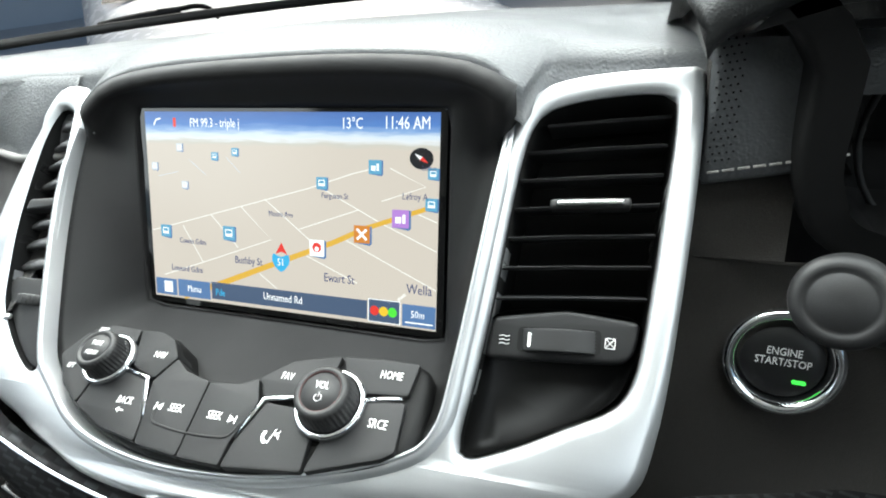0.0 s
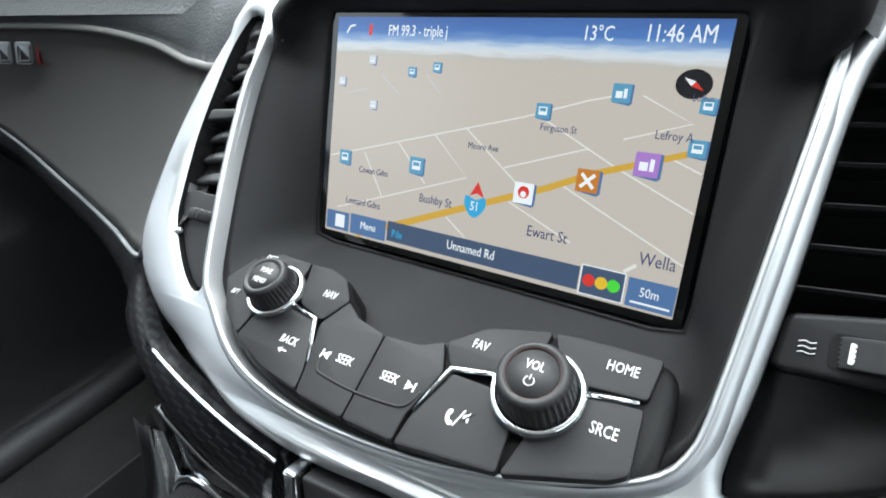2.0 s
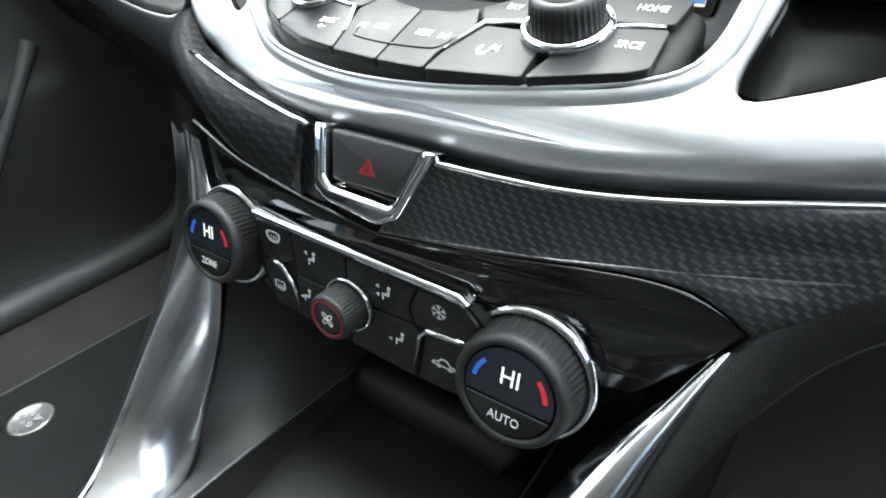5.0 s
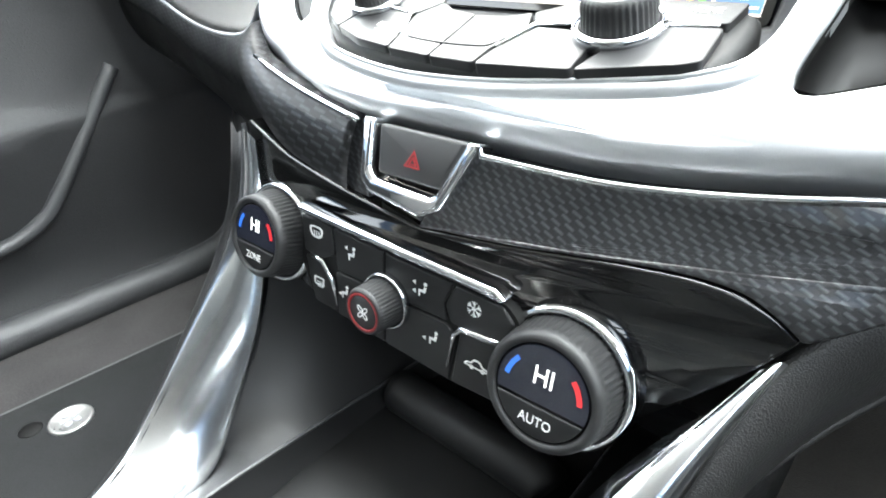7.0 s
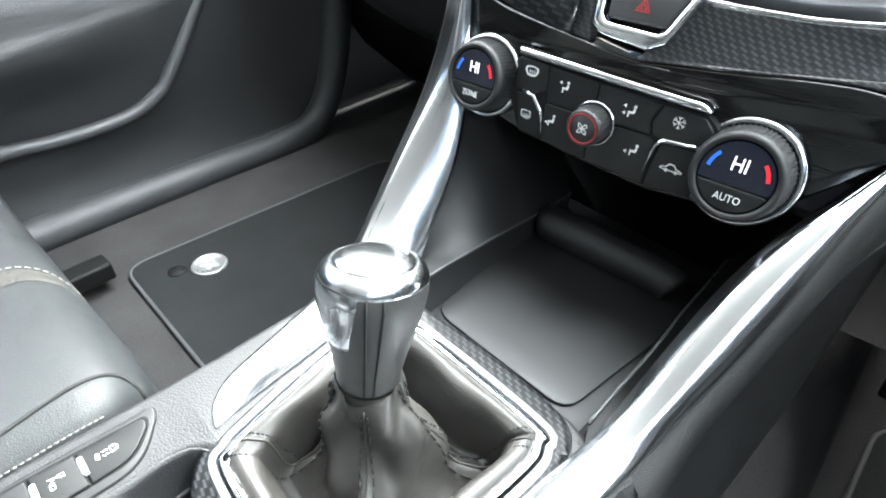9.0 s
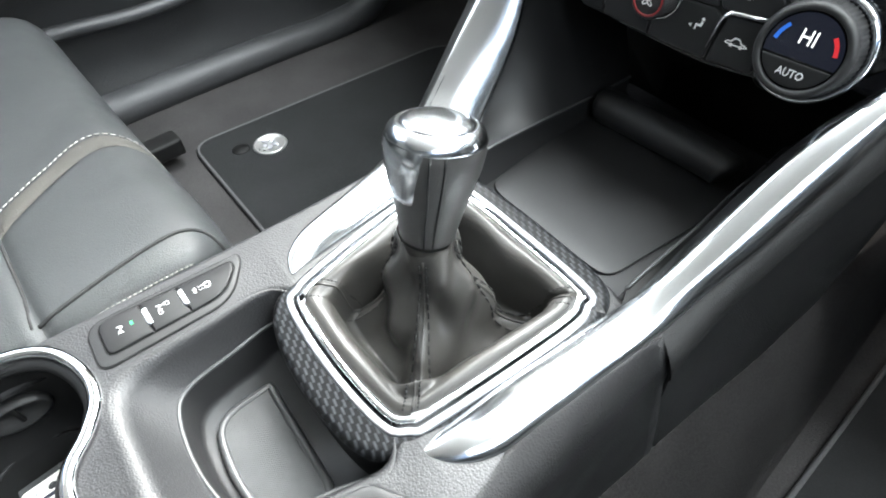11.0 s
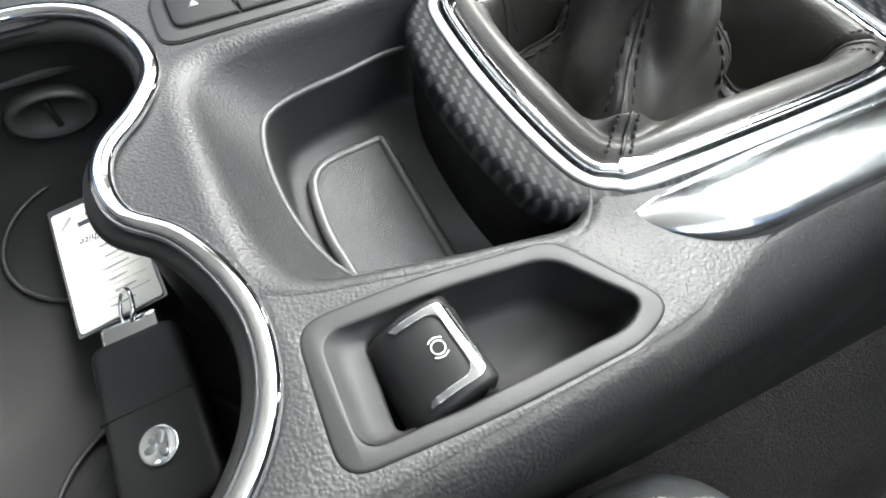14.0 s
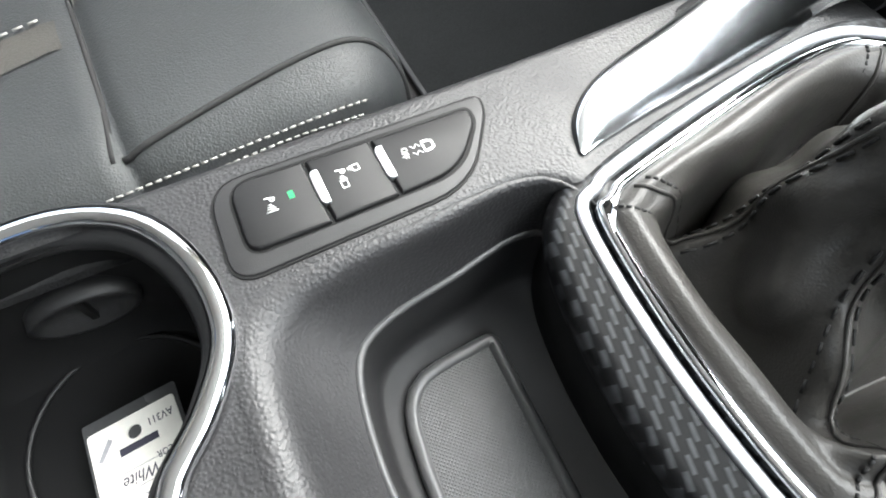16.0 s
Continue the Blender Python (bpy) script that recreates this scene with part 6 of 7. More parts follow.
part("tray_well", loft_mesh(low, True, False, True), BLACK, body, "black storage tray")
matloop = rounded([(-0.0352, -0.0450), (-0.0335, -0.0785), (0.0, -0.0832), (0.0365, -0.0805), (0.0430, -0.0500), (0.0340, -0.0475), (-0.0300, -0.0455)], [0.001, 0.014, 0.01, 0.010, 0.003, 0.002, 0.002])
alone("tray_mat", soften(slab_mesh([matloop], -0.0495, -0.0478, 0.0006)), RUBBER, "dark grey textured rubber mat in the tray", "mat", CONSOLE)
part("mat_edge", tube_mesh([(p.x, p.y, -0.0488) for p in inset(matloop, -0.0010)], 0.0026, 8, True), SATINEDGE, body, "rounded satin edge round the tray mat")

# parking brake switch and its finger recess
rec = thing("parking_brake", "black parking brake switch with chrome bracket in a finger recess", "switch", CONSOLE)
inner_rec = rounded([(0.0615, -0.1045), (0.0640, -0.0690), (0.0690, -0.0390), (0.0920, -0.0240), (0.0965, -0.0320), (0.0948, -0.0700), (0.0925, -0.1065)], [0.006, 0.010, 0.006, 0.006, 0.006, 0.010, 0.006], 6)
part("surround", soften(slab_mesh([RECESS, inner_rec], -0.008, 0.0006, 0.0012)), BLACK, rec, "smooth black surround")
ir = resample(inner_rec, 60)
part("finger_well", loft_mesh([[(p.x, p.y, -0.002) for p in ir], [(0.082 + (p.x - 0.082) * 0.92, -0.065 + (p.y + 0.065) * 0.94, -0.016) for p in ir], [(0.082 + (p.x - 0.082) * 0.75, -0.065 + (p.y + 0.065) * 0.8, -0.022) for p in ir]], True, False, True), BLACK, rec)
dish = resample(rounded([(0.0612, -0.1050), (0.0630, -0.0730), (0.0948, -0.0730), (0.0928, -0.1068)], [0.007, 0.003, 0.003, 0.007], 6), 48)
well = resample(rounded([(0.0660, -0.0945), (0.0666, -0.0685), (0.0950, -0.0695), (0.0910, -0.0975)], [0.002, 0.002, 0.002, 0.002], 6), 48)
well = match(dish, well)
part("dish", loft_mesh([[(p.x, p.y, 0.0002) for p in dish], [(p.x + (q.x - p.x) * 0.18, p.y + (q.y - p.y) * 0.18, -0.0012) for p, q in zip(dish, well)], [(p.x + (q.x - p.x) * 0.45, p.y + (q.y - p.y) * 0.45, -0.0036) for p, q in zip(dish, well)], [(p.x + (q.x - p.x) * 0.92, p.y + (q.y - p.y) * 0.92, -0.0046) for p, q in zip(dish, well)], [(q.x, q.y, -0.0060) for q in well], [(q.x, q.y, -0.0160) for q in well]], True), BLACK, rec, "dished black seat of the switch")
LEVER = [(-0.0950, -0.0105), (-0.0942, -0.0055), (-0.0915, -0.0010), (-0.0875, 0.0020), (-0.0820, 0.0039), (-0.0765, 0.0046), (-0.0732, 0.0043), (-0.0712, 0.0030), (-0.0705, 0.0008), (-0.0706, -0.0080)]


def lever_row(x, shrink):
    return smooth_loop([(x, y + shrink * (0.0012 if y < -0.083 else -0.0012), h - shrink * 0.0014) for y, h in LEVER], False, 3)


lever_m = Matrix(((1, -0.06, 0, -0.0052), (0.07, 1, 0, -0.0057), (0, 0, 1, 0), (0, 0, 0, 1)))
sw = part("lever", soften(moved(loft_mesh([lever_row(x, k) for x, k in ((0.0668, 1.6), (0.0669, 0.9), (0.0674, 0.3), (0.0682, 0.05), (0.0700, 0), (0.0805, 0), (0.0905, 0), (0.0925, 0.05), (0.0933, 0.3), (0.0938, 0.9), (0.0939, 1.6))], cap0=True, cap1=True), lever_m), 40), KEYBLACK, rec, "black pull switch")
top_line = smooth_loop([(y, h, 0) for y, h in LEVER], False, 8)
lever_z = lambda y: min(top_line[12:], key=lambda p: abs(p.x - y)).y
bracket = rounded([(0.0690, -0.0885), (0.0692, -0.0722), (0.0916, -0.0722), (0.0916, -0.0895), (0.0897, -0.0882), (0.0895, -0.0758), (0.0713, -0.0758), (0.0710, -0.0872)], [0.0004, 0.0042, 0.0042, 0.0004, 0.0004, 0.0034, 0.0034, 0.0004], 8)
plate_me = slab_mesh([[(p.x, p.y) for p in resample(bracket, 160)]], 0.0, 0.0009, 0.0003)
for v in plate_me.vertices:
    v.co.z += lever_z(v.co.y) - 0.0001
part("chrome_bracket", soften(moved(plate_me, lever_m)), CHROME, sw, "flat chrome bracket inset in the switch")
part("symbol", moved(joined(tube_mesh([(0.0018 * math.cos(a), 0.0018 * math.sin(a), 0) for a in [2 * math.pi * i / 24 for i in range(24)]], 0.00022, 4, True), tube_mesh([(0.0027 * math.cos(a), 0.0027 * math.sin(a), 0) for a in [-0.8 + 1.6 * i / 8 for i in range(9)]], 0.00022, 4), tube_mesh([(-0.0027 * math.cos(a), 0.0027 * math.sin(a), 0) for a in [-0.8 + 1.6 * i / 8 for i in range(9)]], 0.00022, 4)), Matrix.Translation((0.0795, -0.0802, 0.0044)) @ pose(0, 0, 0, 8, 0, 0)), WHITE, sw)

# parking-aid switch plate
plate = thing("switch_plate", "black plate with three parking aid switches", "switch panel", CONSOLE @ Matrix.Translation((0, 0, 0.0004)))
PL = rounded([(-0.1010, -0.1102), (-0.0992, -0.0208), (-0.0922, -0.0222), (-0.0692, -0.0385), (-0.0680, -0.1117)], [0.011, 0.006, 0.008, 0.016, 0.008], 6)
part("gap", soften(slab_mesh([[(p[0] * 1.0, p[1]) for p in inset(PL, -0.0007)]], -0.004, 0.0001)), DARK, plate)
part("base", soften(slab_mesh([PL], -0.004, 0.0007, 0.0006)), BLACK, plate)
part("groove", soften(slab_mesh([rounded([(-0.0995, -0.1055), (-0.0965, -0.0260), (-0.0895, -0.0262), (-0.0738, -0.0390), (-0.0735, -0.1062)], [0.009, 0.005, 0.006, 0.012, 0.006], 6)], -0.002, 0.0008)), DARK, plate)
SWZ = 0.0020
segs = [[(-0.0985, -0.1045), (-0.0972, -0.0820), (-0.0742, -0.0812), (-0.0745, -0.1052)], [(-0.0971, -0.0812), (-0.0962, -0.0612), (-0.0744, -0.0602), (-0.0742, -0.0804)], [(-0.0961, -0.0604), (-0.0950, -0.0275), (-0.0893, -0.0275), (-0.0752, -0.0398), (-0.0744, -0.0594)]]
rad = [[0.007, 0.0006, 0.0006, 0.005], [0.0006] * 4, [0.0006, 0.004, 0.005, 0.009, 0.0006]]
for k, (sg, rd) in enumerate(zip(segs, rad)):
    s = slab("switch", [rounded(sg, rd, 5)], 0.0, SWZ, 0.0010, KEYBLACK, plate, ["parking sensor switch with green lamp", "park assist switch", "stability control switch"][k])
for y in (-0.0795, -0.0588):
    part("chrome_tab", soften(slab_mesh([rounded([(-0.0925, y - 0.0015), (-0.0925, y + 0.0006), (-0.0800, y + 0.0006), (-0.0800, y - 0.0015), (-0.0815, y - 0.0024), (-0.0910, y - 0.0024)], 0.0006)], 0.0002, SWZ + 0.0007, 0.0004)), SILVER, plate, "small silver tab")
PZ = SWZ + 0.0001
def sign_lines(x, y, lines, r=0.00022):
    """Strokes of a printed sign round (x, y), in millimetres."""
    part("symbol", joined(*[tube_mesh([(x + a * mm, y + b * mm, PZ) for a, b in ln], r, 4) for ln in lines]), WHITE, plate)


def sign_box(x, y, w, h):
    b = box2(x - w, y - h, x + w, y + h)
    part("symbol", slab_mesh([rounded(b, 0.0003), rounded(inset(b, 0.00042), 0.0002)], PZ, PZ + 0.0001), WHITE, plate)


WAVES = [[(0.0, -0.5), (0.0, 0.5)], [(0.7, -0.9), (0.7, 0.9)], [(1.4, -1.3), (1.4, 1.3)]]
words("P", 0.0044, -0.0885, -0.0950, PZ, WHITE, plate, turn=-12)
sign_lines(-0.0866, -0.0952, WAVES + [[(2.3, -1.7), (2.3, 1.7)]])
slab("lamp", [rounded(box2(-0.0888, -0.0895, -0.0862, -0.0878), 0.0004)], SWZ, PZ + 0.0001, 0, glow("switch_lamp", (0.1, 0.95, 0.35), 1.1), plate, "green lamp")
words("P", 0.0044, -0.0890, -0.0732, PZ, WHITE, plate, turn=-12)
sign_lines(-0.0872, -0.0732, WAVES)
sign_box(-0.0842, -0.0733, 0.0013, 0.0011)
sign_lines(-0.0888, -0.0706, [[(-0.5, 0.0), (0.5, 0.0)], [(-0.9, 0.7), (0.9, 0.7)]])
sign_box(-0.0884, -0.0683, 0.0012, 0.0011)
words("OFF", 0.0030, -0.0868, -0.0530, PZ, WHITE, plate, turn=-12)
for dx in (-1.2, 1.4):
    sign_lines(-0.0868 + dx * mm, -0.0490, [[(-0.6, -1.6), (0.6, -0.6), (-0.6, 0.4), (0.6, 1.4)]])
part("symbol", slab_mesh([rounded([(-0.0890, -0.0470), (-0.0846, -0.0470), (-0.0846, -0.0448), (-0.0856, -0.0432), (-0.0880, -0.0432), (-0.0890, -0.0448)], 0.0005), rounded([(-0.0883, -0.0464), (-0.0853, -0.0464), (-0.0858, -0.0440), (-0.0878, -0.0440)], 0.0003)], PZ, PZ + 0.0001), WHITE, plate)

# ---- gear lever ----
GEAR_TILT = Matrix.Translation((0, 0.10, 0)) @ pose(0, 0, 0, 3.6, 0, 0) @ Matrix.Translation((0, -0.10, 0))
gear = thing("gear_lever", "manual gear lever with leather gaiter in a carbon and chrome frame", "gear lever", CONSOLE @ GEAR_TILT)
BZ = smooth_loop([(-0.0480, -0.0255), (-0.0300, -0.0318), (0.0, -0.0352), (0.0300, -0.0345), (0.0500, -0.0295), (0.0615, -0.0190), (0.0655, -0.0030), (0.0690, 0.030), (0.0745, 0.0900), (0.0735, 0.1180), (0.0620, 0.1340), (0.030, 0.1385), (-0.030, 0.1380), (-0.0600, 0.1320), (-0.0720, 0.1150), (-0.0730, 0.0850), (-0.0670, 0.030), (-0.0615, -0.0020), (-0.0580, -0.0160)], True, 4)
CH_O = smooth_loop([(-0.0500, -0.0040), (-0.0430, -0.0118), (0.0, -0.0150), (0.0430, -0.0120), (0.0545, -0.0040), (0.0585, 0.010), (0.0650, 0.0920), (0.0620, 0.1120), (0.0500, 0.1200), (-0.0420, 0.1200), (-0.0590, 0.1130), (-0.0655, 0.0950), (-0.0630, 0.0600), (-0.0540, 0.0070)], True, 5)
CH_I = inset(CH_O, 0.0052)
part("bezel", soften(slab_mesh([BZ, inset(CH_O, 0.002)], -0.006, 0.0070, 0.0055, 4), 50), CARBON_GEAR, gear, "carbon weave gear surround")
part("bezel_base", loft_mesh([[(p.x * k, 0.05 + (p.y - 0.05) * k, h) for p in BZ] for k, h in ((0.990, -0.002), (0.982, -0.006), (0.982, -0.028), (0.985, -0.030), (0.97, -0.052))], True), DARK, gear, "matt black base under the surround")
part("silver_band", soften(slab_mesh([inset(CH_O, -0.0050), inset(CH_O, -0.0006)], -0.002, 0.0082, 0.0012, 3), 50), BANDGREY, gear, "satin silver band inside the carbon surround")
part("chrome_frame", soften(slab_mesh([inset(CH_O, 0.0012), CH_I], -0.004, 0.0092, 0.0016, 3), 50), CHROME, gear, "bright chrome frame")
KB, KT = GEAR_TILT.inverted() @ Vector((-0.0095, 0.0570, 0.0400)), GEAR_TILT.inverted() @ Vector((-0.0195, 0.0720, 0.1045))
frame_loop = resample(CH_I, 96)


def ease(x, a, b):
    x = min(1, max(0, (x - a) / (b - a)))
    return x * x * (3 - 2 * x)


CORNERS = ((-0.82, 1.0), (-2.30, 0.5), (0.80, 0.35), (2.34, 0.35))


# t, inset or radius, height
ROLL_PROF = smooth_loop([(0.0, -0.0014, 0.0068), (0.05, 0.0016, 0.0098), (0.12, 0.0055, 0.0110), (0.20, 0.0100, 0.0085), (0.27, 0.0132, 0.0010), (0.34, 0.0155, -0.0110), (0.42, 0.0180, -0.0260), (0.50, 0.0210, -0.0340)], False, 12)
CONE_PROF = smooth_loop([(0.50, 0.0345, -0.0340), (0.56, 0.0345, -0.0290), (0.64, 0.0318, -0.0150), (0.74, 0.0268, 0.0020), (0.86, 0.0205, 0.0230), (0.94, 0.0172, 0.0370), (1.0, 0.0155, 0.0460)], False, 12)


def gaiter_row(t):
    """A ring of the gaiter: t from 0 at the frame to 1 at the collar."""
    line = ROLL_PROF if t <= 0.5 else CONE_PROF
    q = next((n for n in range(1, len(line)) if line[n].x >= t), len(line) - 1)
    s = min(1, max(0, (t - line[q - 1].x) / max(line[q].x - line[q - 1].x, 1e-6)))
    k, h = line[q - 1].lerp(line[q], s).yz
    row = []
    for i, p in enumerate(frame_loop):
        d = p - Vector((0, 0.0535))
        rr, u = d.length, d.normalized()
        a = math.atan2(d.y, d.x)
        g = sum(w * math.exp(-(((a - a0 + math.pi) % (2 * math.pi) - math.pi) / 0.20) ** 2) for a0, w in CORNERS)
        inset_by = min(k, 0.021) if t <= 0.5 else 0.021
        cone = (k if t > 0.5 else 0.0345) * (1 + 0.25 * g * (1 - ease(t, 0.55, 0.85)))
        m = ease(t, 0.46, 0.60)
        radius = (rr - inset_by) * (1 - m) + cone * m
        c = Vector((0, 0.0535)).lerp(KB.xy, ease(t, 0.40, 0.80))
        lift = g * 0.026 * ease(t, 0.16, 0.36) * (1 - ease(t, 0.50, 0.80))
        live = ease(t, 0.5, 0.62) * (1 - 0.6 * ease(t, 0.85, 1.0))
        fold = (0.0028 * math.sin(3 * a + 16 * t + 0.6) + 0.0017 * math.sin(5 * a - 24 * t) + 0.0006 * math.sin(9 * a + 12 * t)) * live
        fold += 0.0007 * math.sin(7 * a + 5 * t) * (1 - live) * math.sin(math.pi * min(1, t * 2))
        q = c + u * (radius + fold)
        row.append((q.x, q.y, h + lift + fold * 0.4))
    return row


part("gaiter", loft_mesh([gaiter_row(i / 90) for i in range(91)], True), BOOTLEATHER, gear, "folded dark leather gaiter")


def gaiter_point(t, ang):
    row = gaiter_row(t)
    best = min(range(len(row)), key=lambda i: abs((math.atan2(frame_loop[i].y - 0.0535, frame_loop[i].x) - ang + math.pi) % (2 * math.pi) - math.pi))
    return Vector(row[best])


for ang in (-2.30, -0.82, 0.80, 2.34):
    for du in (-0.07, 0.07):
        pts = [gaiter_point(0.06 + 0.9 * i / 24, ang + du * (1.6 if i > 8 else 1.0)) for i in range(25)]
        for a, b in zip(pts[0::1], pts[1::1]):
            a2 = a.lerp(b, 0.12)
            b2 = a.lerp(b, 0.78)
            off = Vector((a.x - KB.x, a.y - KB.y, 0.012)).normalized() * 0.0006
            part("stitch", tube_mesh([a2 + off, b2 + off], 0.00055, 5), DARKTHREAD, gear)
    part("seam", tube_mesh([gaiter_point(0.05 + 0.92 * i / 24, ang) + Vector((0, 0, 0.0003)) for i in range(25)], 0.0007, 5), BOOTLEATHER, gear)
# knob: leather grip with a polished head
ax = (KT - KB).normalized()
kx = Vector((1, 0, 0))
kx = (kx - ax * kx.dot(ax)).normalized()
ky = ax.cross(kx)


def knob_row(s, rx, ry, dx=0.0, dy=0.0, n=40, sq=0.8):
    c = KB.lerp(KT, s) + kx * dx + ky * dy
    out = []
    for i in range(n):
        a = 2 * math.pi * i / n
        ca, sa = math.cos(a), math.sin(a)
        out.append(c + kx * rx * math.copysign(abs(ca) ** sq, ca) + ky * ry * math.copysign(abs(sa) ** sq, sa))
    return out


part("collar", loft_mesh([knob_row(-0.12, 0.0135, 0.0135, sq=1), knob_row(0.0, 0.0130, 0.0130, sq=1), knob_row(0.06, 0.0122, 0.0122, sq=1)], True), BOOTLEATHER, gear)
KN = [(0.0, 0.0135, 0.0135), (0.05, 0.0148, 0.0150), (0.14, 0.0153, 0.0157), (0.28, 0.0170, 0.0176), (0.42, 0.0192, 0.0199), (0.56, 0.0213, 0.0222), (0.68, 0.0229, 0.0239), (0.79, 0.0238, 0.0249), (0.86, 0.0236, 0.0247), (0.91, 0.0228, 0.0238)]
part("grip", loft_mesh([knob_row(*k, sq=0.9) for k in KN], True, True, True), GRIPLEATHER, gear, "dark leather knob grip")
part("cap_ring", loft_mesh([knob_row(s_, r_, r_ * 1.045, sq=0.92) for s_, r_ in ((0.860, 0.0230), (0.870, 0.0239), (0.900, 0.0237), (0.935, 0.0228), (0.965, 0.0210), (0.985, 0.0188), (0.982, 0.0180))], True), POLISHED, gear, "bevelled silver ring round the knob's top")
part("cap_groove", loft_mesh([knob_row(s_, r_, r_ * 1.045, sq=0.92) for s_, r_ in ((0.968, 0.0186), (0.979, 0.0184), (0.981, 0.0176), (0.970, 0.0174))], True), DARK, gear)
part("cap_plate", loft_mesh([knob_row(s_, r_, r_ * 1.045, sq=0.92) for s_, r_ in ((0.968, 0.0177), (0.985, 0.0176), (1.000, 0.0164), (1.018, 0.0125), (1.029, 0.0070), (1.033, 0.0008))], True, False, True), POLISHED, gear, "domed satin silver plate on the knob's top")
# silver blade down the rear face of the knob
blade = []
KNL = [Vector(k) for k in KN]
for j in range(19):
    s_ = 0.885 - 0.52 * j / 18
    a = next(k for k in range(len(KNL) - 1) if KNL[k + 1].x >= s_ or k == len(KNL) - 2)
    f = (s_ - KNL[a].x) / (KNL[a + 1].x - KNL[a].x)
    r = KNL[a].lerp(KNL[a + 1], min(1, f))
    half = radians(48 - 20 * (j / 18) ** 1.2)
    c = KB.lerp(KT, s_)
    row = []
    for q in range(13):
        u = -1 + 2 * q / 12
        ang = radians(-96) + half * u
        ca, sa = math.cos(ang), math.sin(ang)
        lift = 0.0016 * (1 - abs(u) ** 6) - 0.0008
        if j > 15:
            lift -= 0.0007 * (j - 15)
        row.append(c + kx * (r.y + lift) * math.copysign(abs(ca) ** 0.9, ca) + ky * (r.z + lift) * math.copysign(abs(sa) ** 0.9, sa))
    blade.append(row)
part("silver_blade", loft_mesh(blade), POLISHED, gear, "polished silver blade down the knob")
for i0 in (35, 37):
    pts = [knob_row(s_, rx + 0.0003, ry + 0.0003, sq=0.9)[i0] for s_, rx, ry in KN[1:9]]
    part("seam", tube_mesh(pts, 0.0006, 5), DARKTHREAD, gear)

# ---- open bin under the climate panel ----
bin_ = thing("storage_bin", "black open storage bin ahead of the gear lever", "storage bin", CONSOLE)
part("bin_floor", soften(slab_mesh([rounded([(-0.080, 0.132), (0.080, 0.132), (0.086, 0.34), (-0.086, 0.34)], 0.012)], -0.016, -0.012, 0.001)), BLACK, bin_)
alone("bin_mat", soften(slab_mesh([rounded([(-0.058, 0.150), (0.052, 0.150), (0.062, 0.26), (0.052, 0.305), (-0.055, 0.305), (-0.070, 0.26)], 0.014)], -0.0118, -0.0095, 0.0008)), BLACK, "dark rubber mat in the storage bin", "mat", CONSOLE)
RIM_P = smooth_loop([(-0.0654, 0.1450, 0.0150), (-0.0668, 0.1700, 0.0140), (-0.0675, 0.1914, 0.0126), (-0.0694, 0.2411, 0.0088), (-0.070, 0.275, 0.006), (-0.070, 0.32, 0.006)], False, 4)
RIM_D = smooth_loop([(0.0700, 0.1400, 0.0080), (0.0690, 0.1700, 0.0100), (0.0680, 0.2100, 0.0110), (0.0640, 0.2600, 0.0090), (0.0620, 0.3000, 0.0060), (0.060, 0.335, 0.006)], False, 4)
for side, edge, rim in ((-1, RAIL_IN_P, RIM_P), (1, RAIL_IN, RIM_D)):
    top = smooth_loop([Vector(p) + Vector((side * 0.003, 0.002, -0.004)) for p in edge[4:]] + [Vector((side * 0.128, 0.33, 0.160))], False, 4)
    top = resample_line(top, 30)
    low = resample_line(rim, 30)
    rows = [top] + [[a.lerp(b, t) + Vector((side * 0.006 * math.sin(math.pi * t), 0, 0)) for a, b in zip(top, low)] for t in (0.2, 0.4, 0.6, 0.8)] + [low]
    # driver-side wall in a darker, smoother black than the passenger-side wall
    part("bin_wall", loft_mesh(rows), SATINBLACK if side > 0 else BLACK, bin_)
    part("bin_side", loft_mesh([low, [p + Vector((side * 0.0, 0, -0.012)) for p in low], [Vector((p.x - side * 0.006, p.y, -0.0125)) for p in low]]), BLACK, bin_)
    part("bin_rim", tube_mesh([p + Vector((0, 0, 0.0002)) for p in low], 0.0011, 6), SATINEDGE, bin_, "satin edge of the bin")
part("bin_back", loft_mesh([[(x, 0.262, 0.100) for x in (-0.12, -0.05, 0, 0.05, 0.12)], [(x, 0.30, 0.085) for x in (-0.12, -0.05, 0, 0.05, 0.12)], [(x, 0.335, 0.05) for x in (-0.12, -0.05, 0, 0.05, 0.12)], [(x, 0.34, -0.014) for x in (-0.12, -0.05, 0, 0.05, 0.12)]], back=0.002), DARK, bin_)
part("divider_bar", tube_mesh(smooth_loop([(-0.062, 0.277, 0.001), (-0.048, 0.277, 0.003), (0.034, 0.284, 0.003), (0.050, 0.283, 0.000)], False, 4), [0.006, 0.011] + [0.014] * 9 + [0.012, 0.007], 12), BLACK, bin_, "rounded black bar at the back")
socket = part("power_socket", moved(lathe_mesh([(0.0005, 0.004), (0.011, 0.003), (0.0125, 0.0), (0.0135, -0.002), (0.0135, -0.01)], 32), Matrix.Translation((0.030, 0.322, 0.060)) @ pose(0, 0, 0, 70, 0, 0)), BLACK, bin_, "round power socket cover")

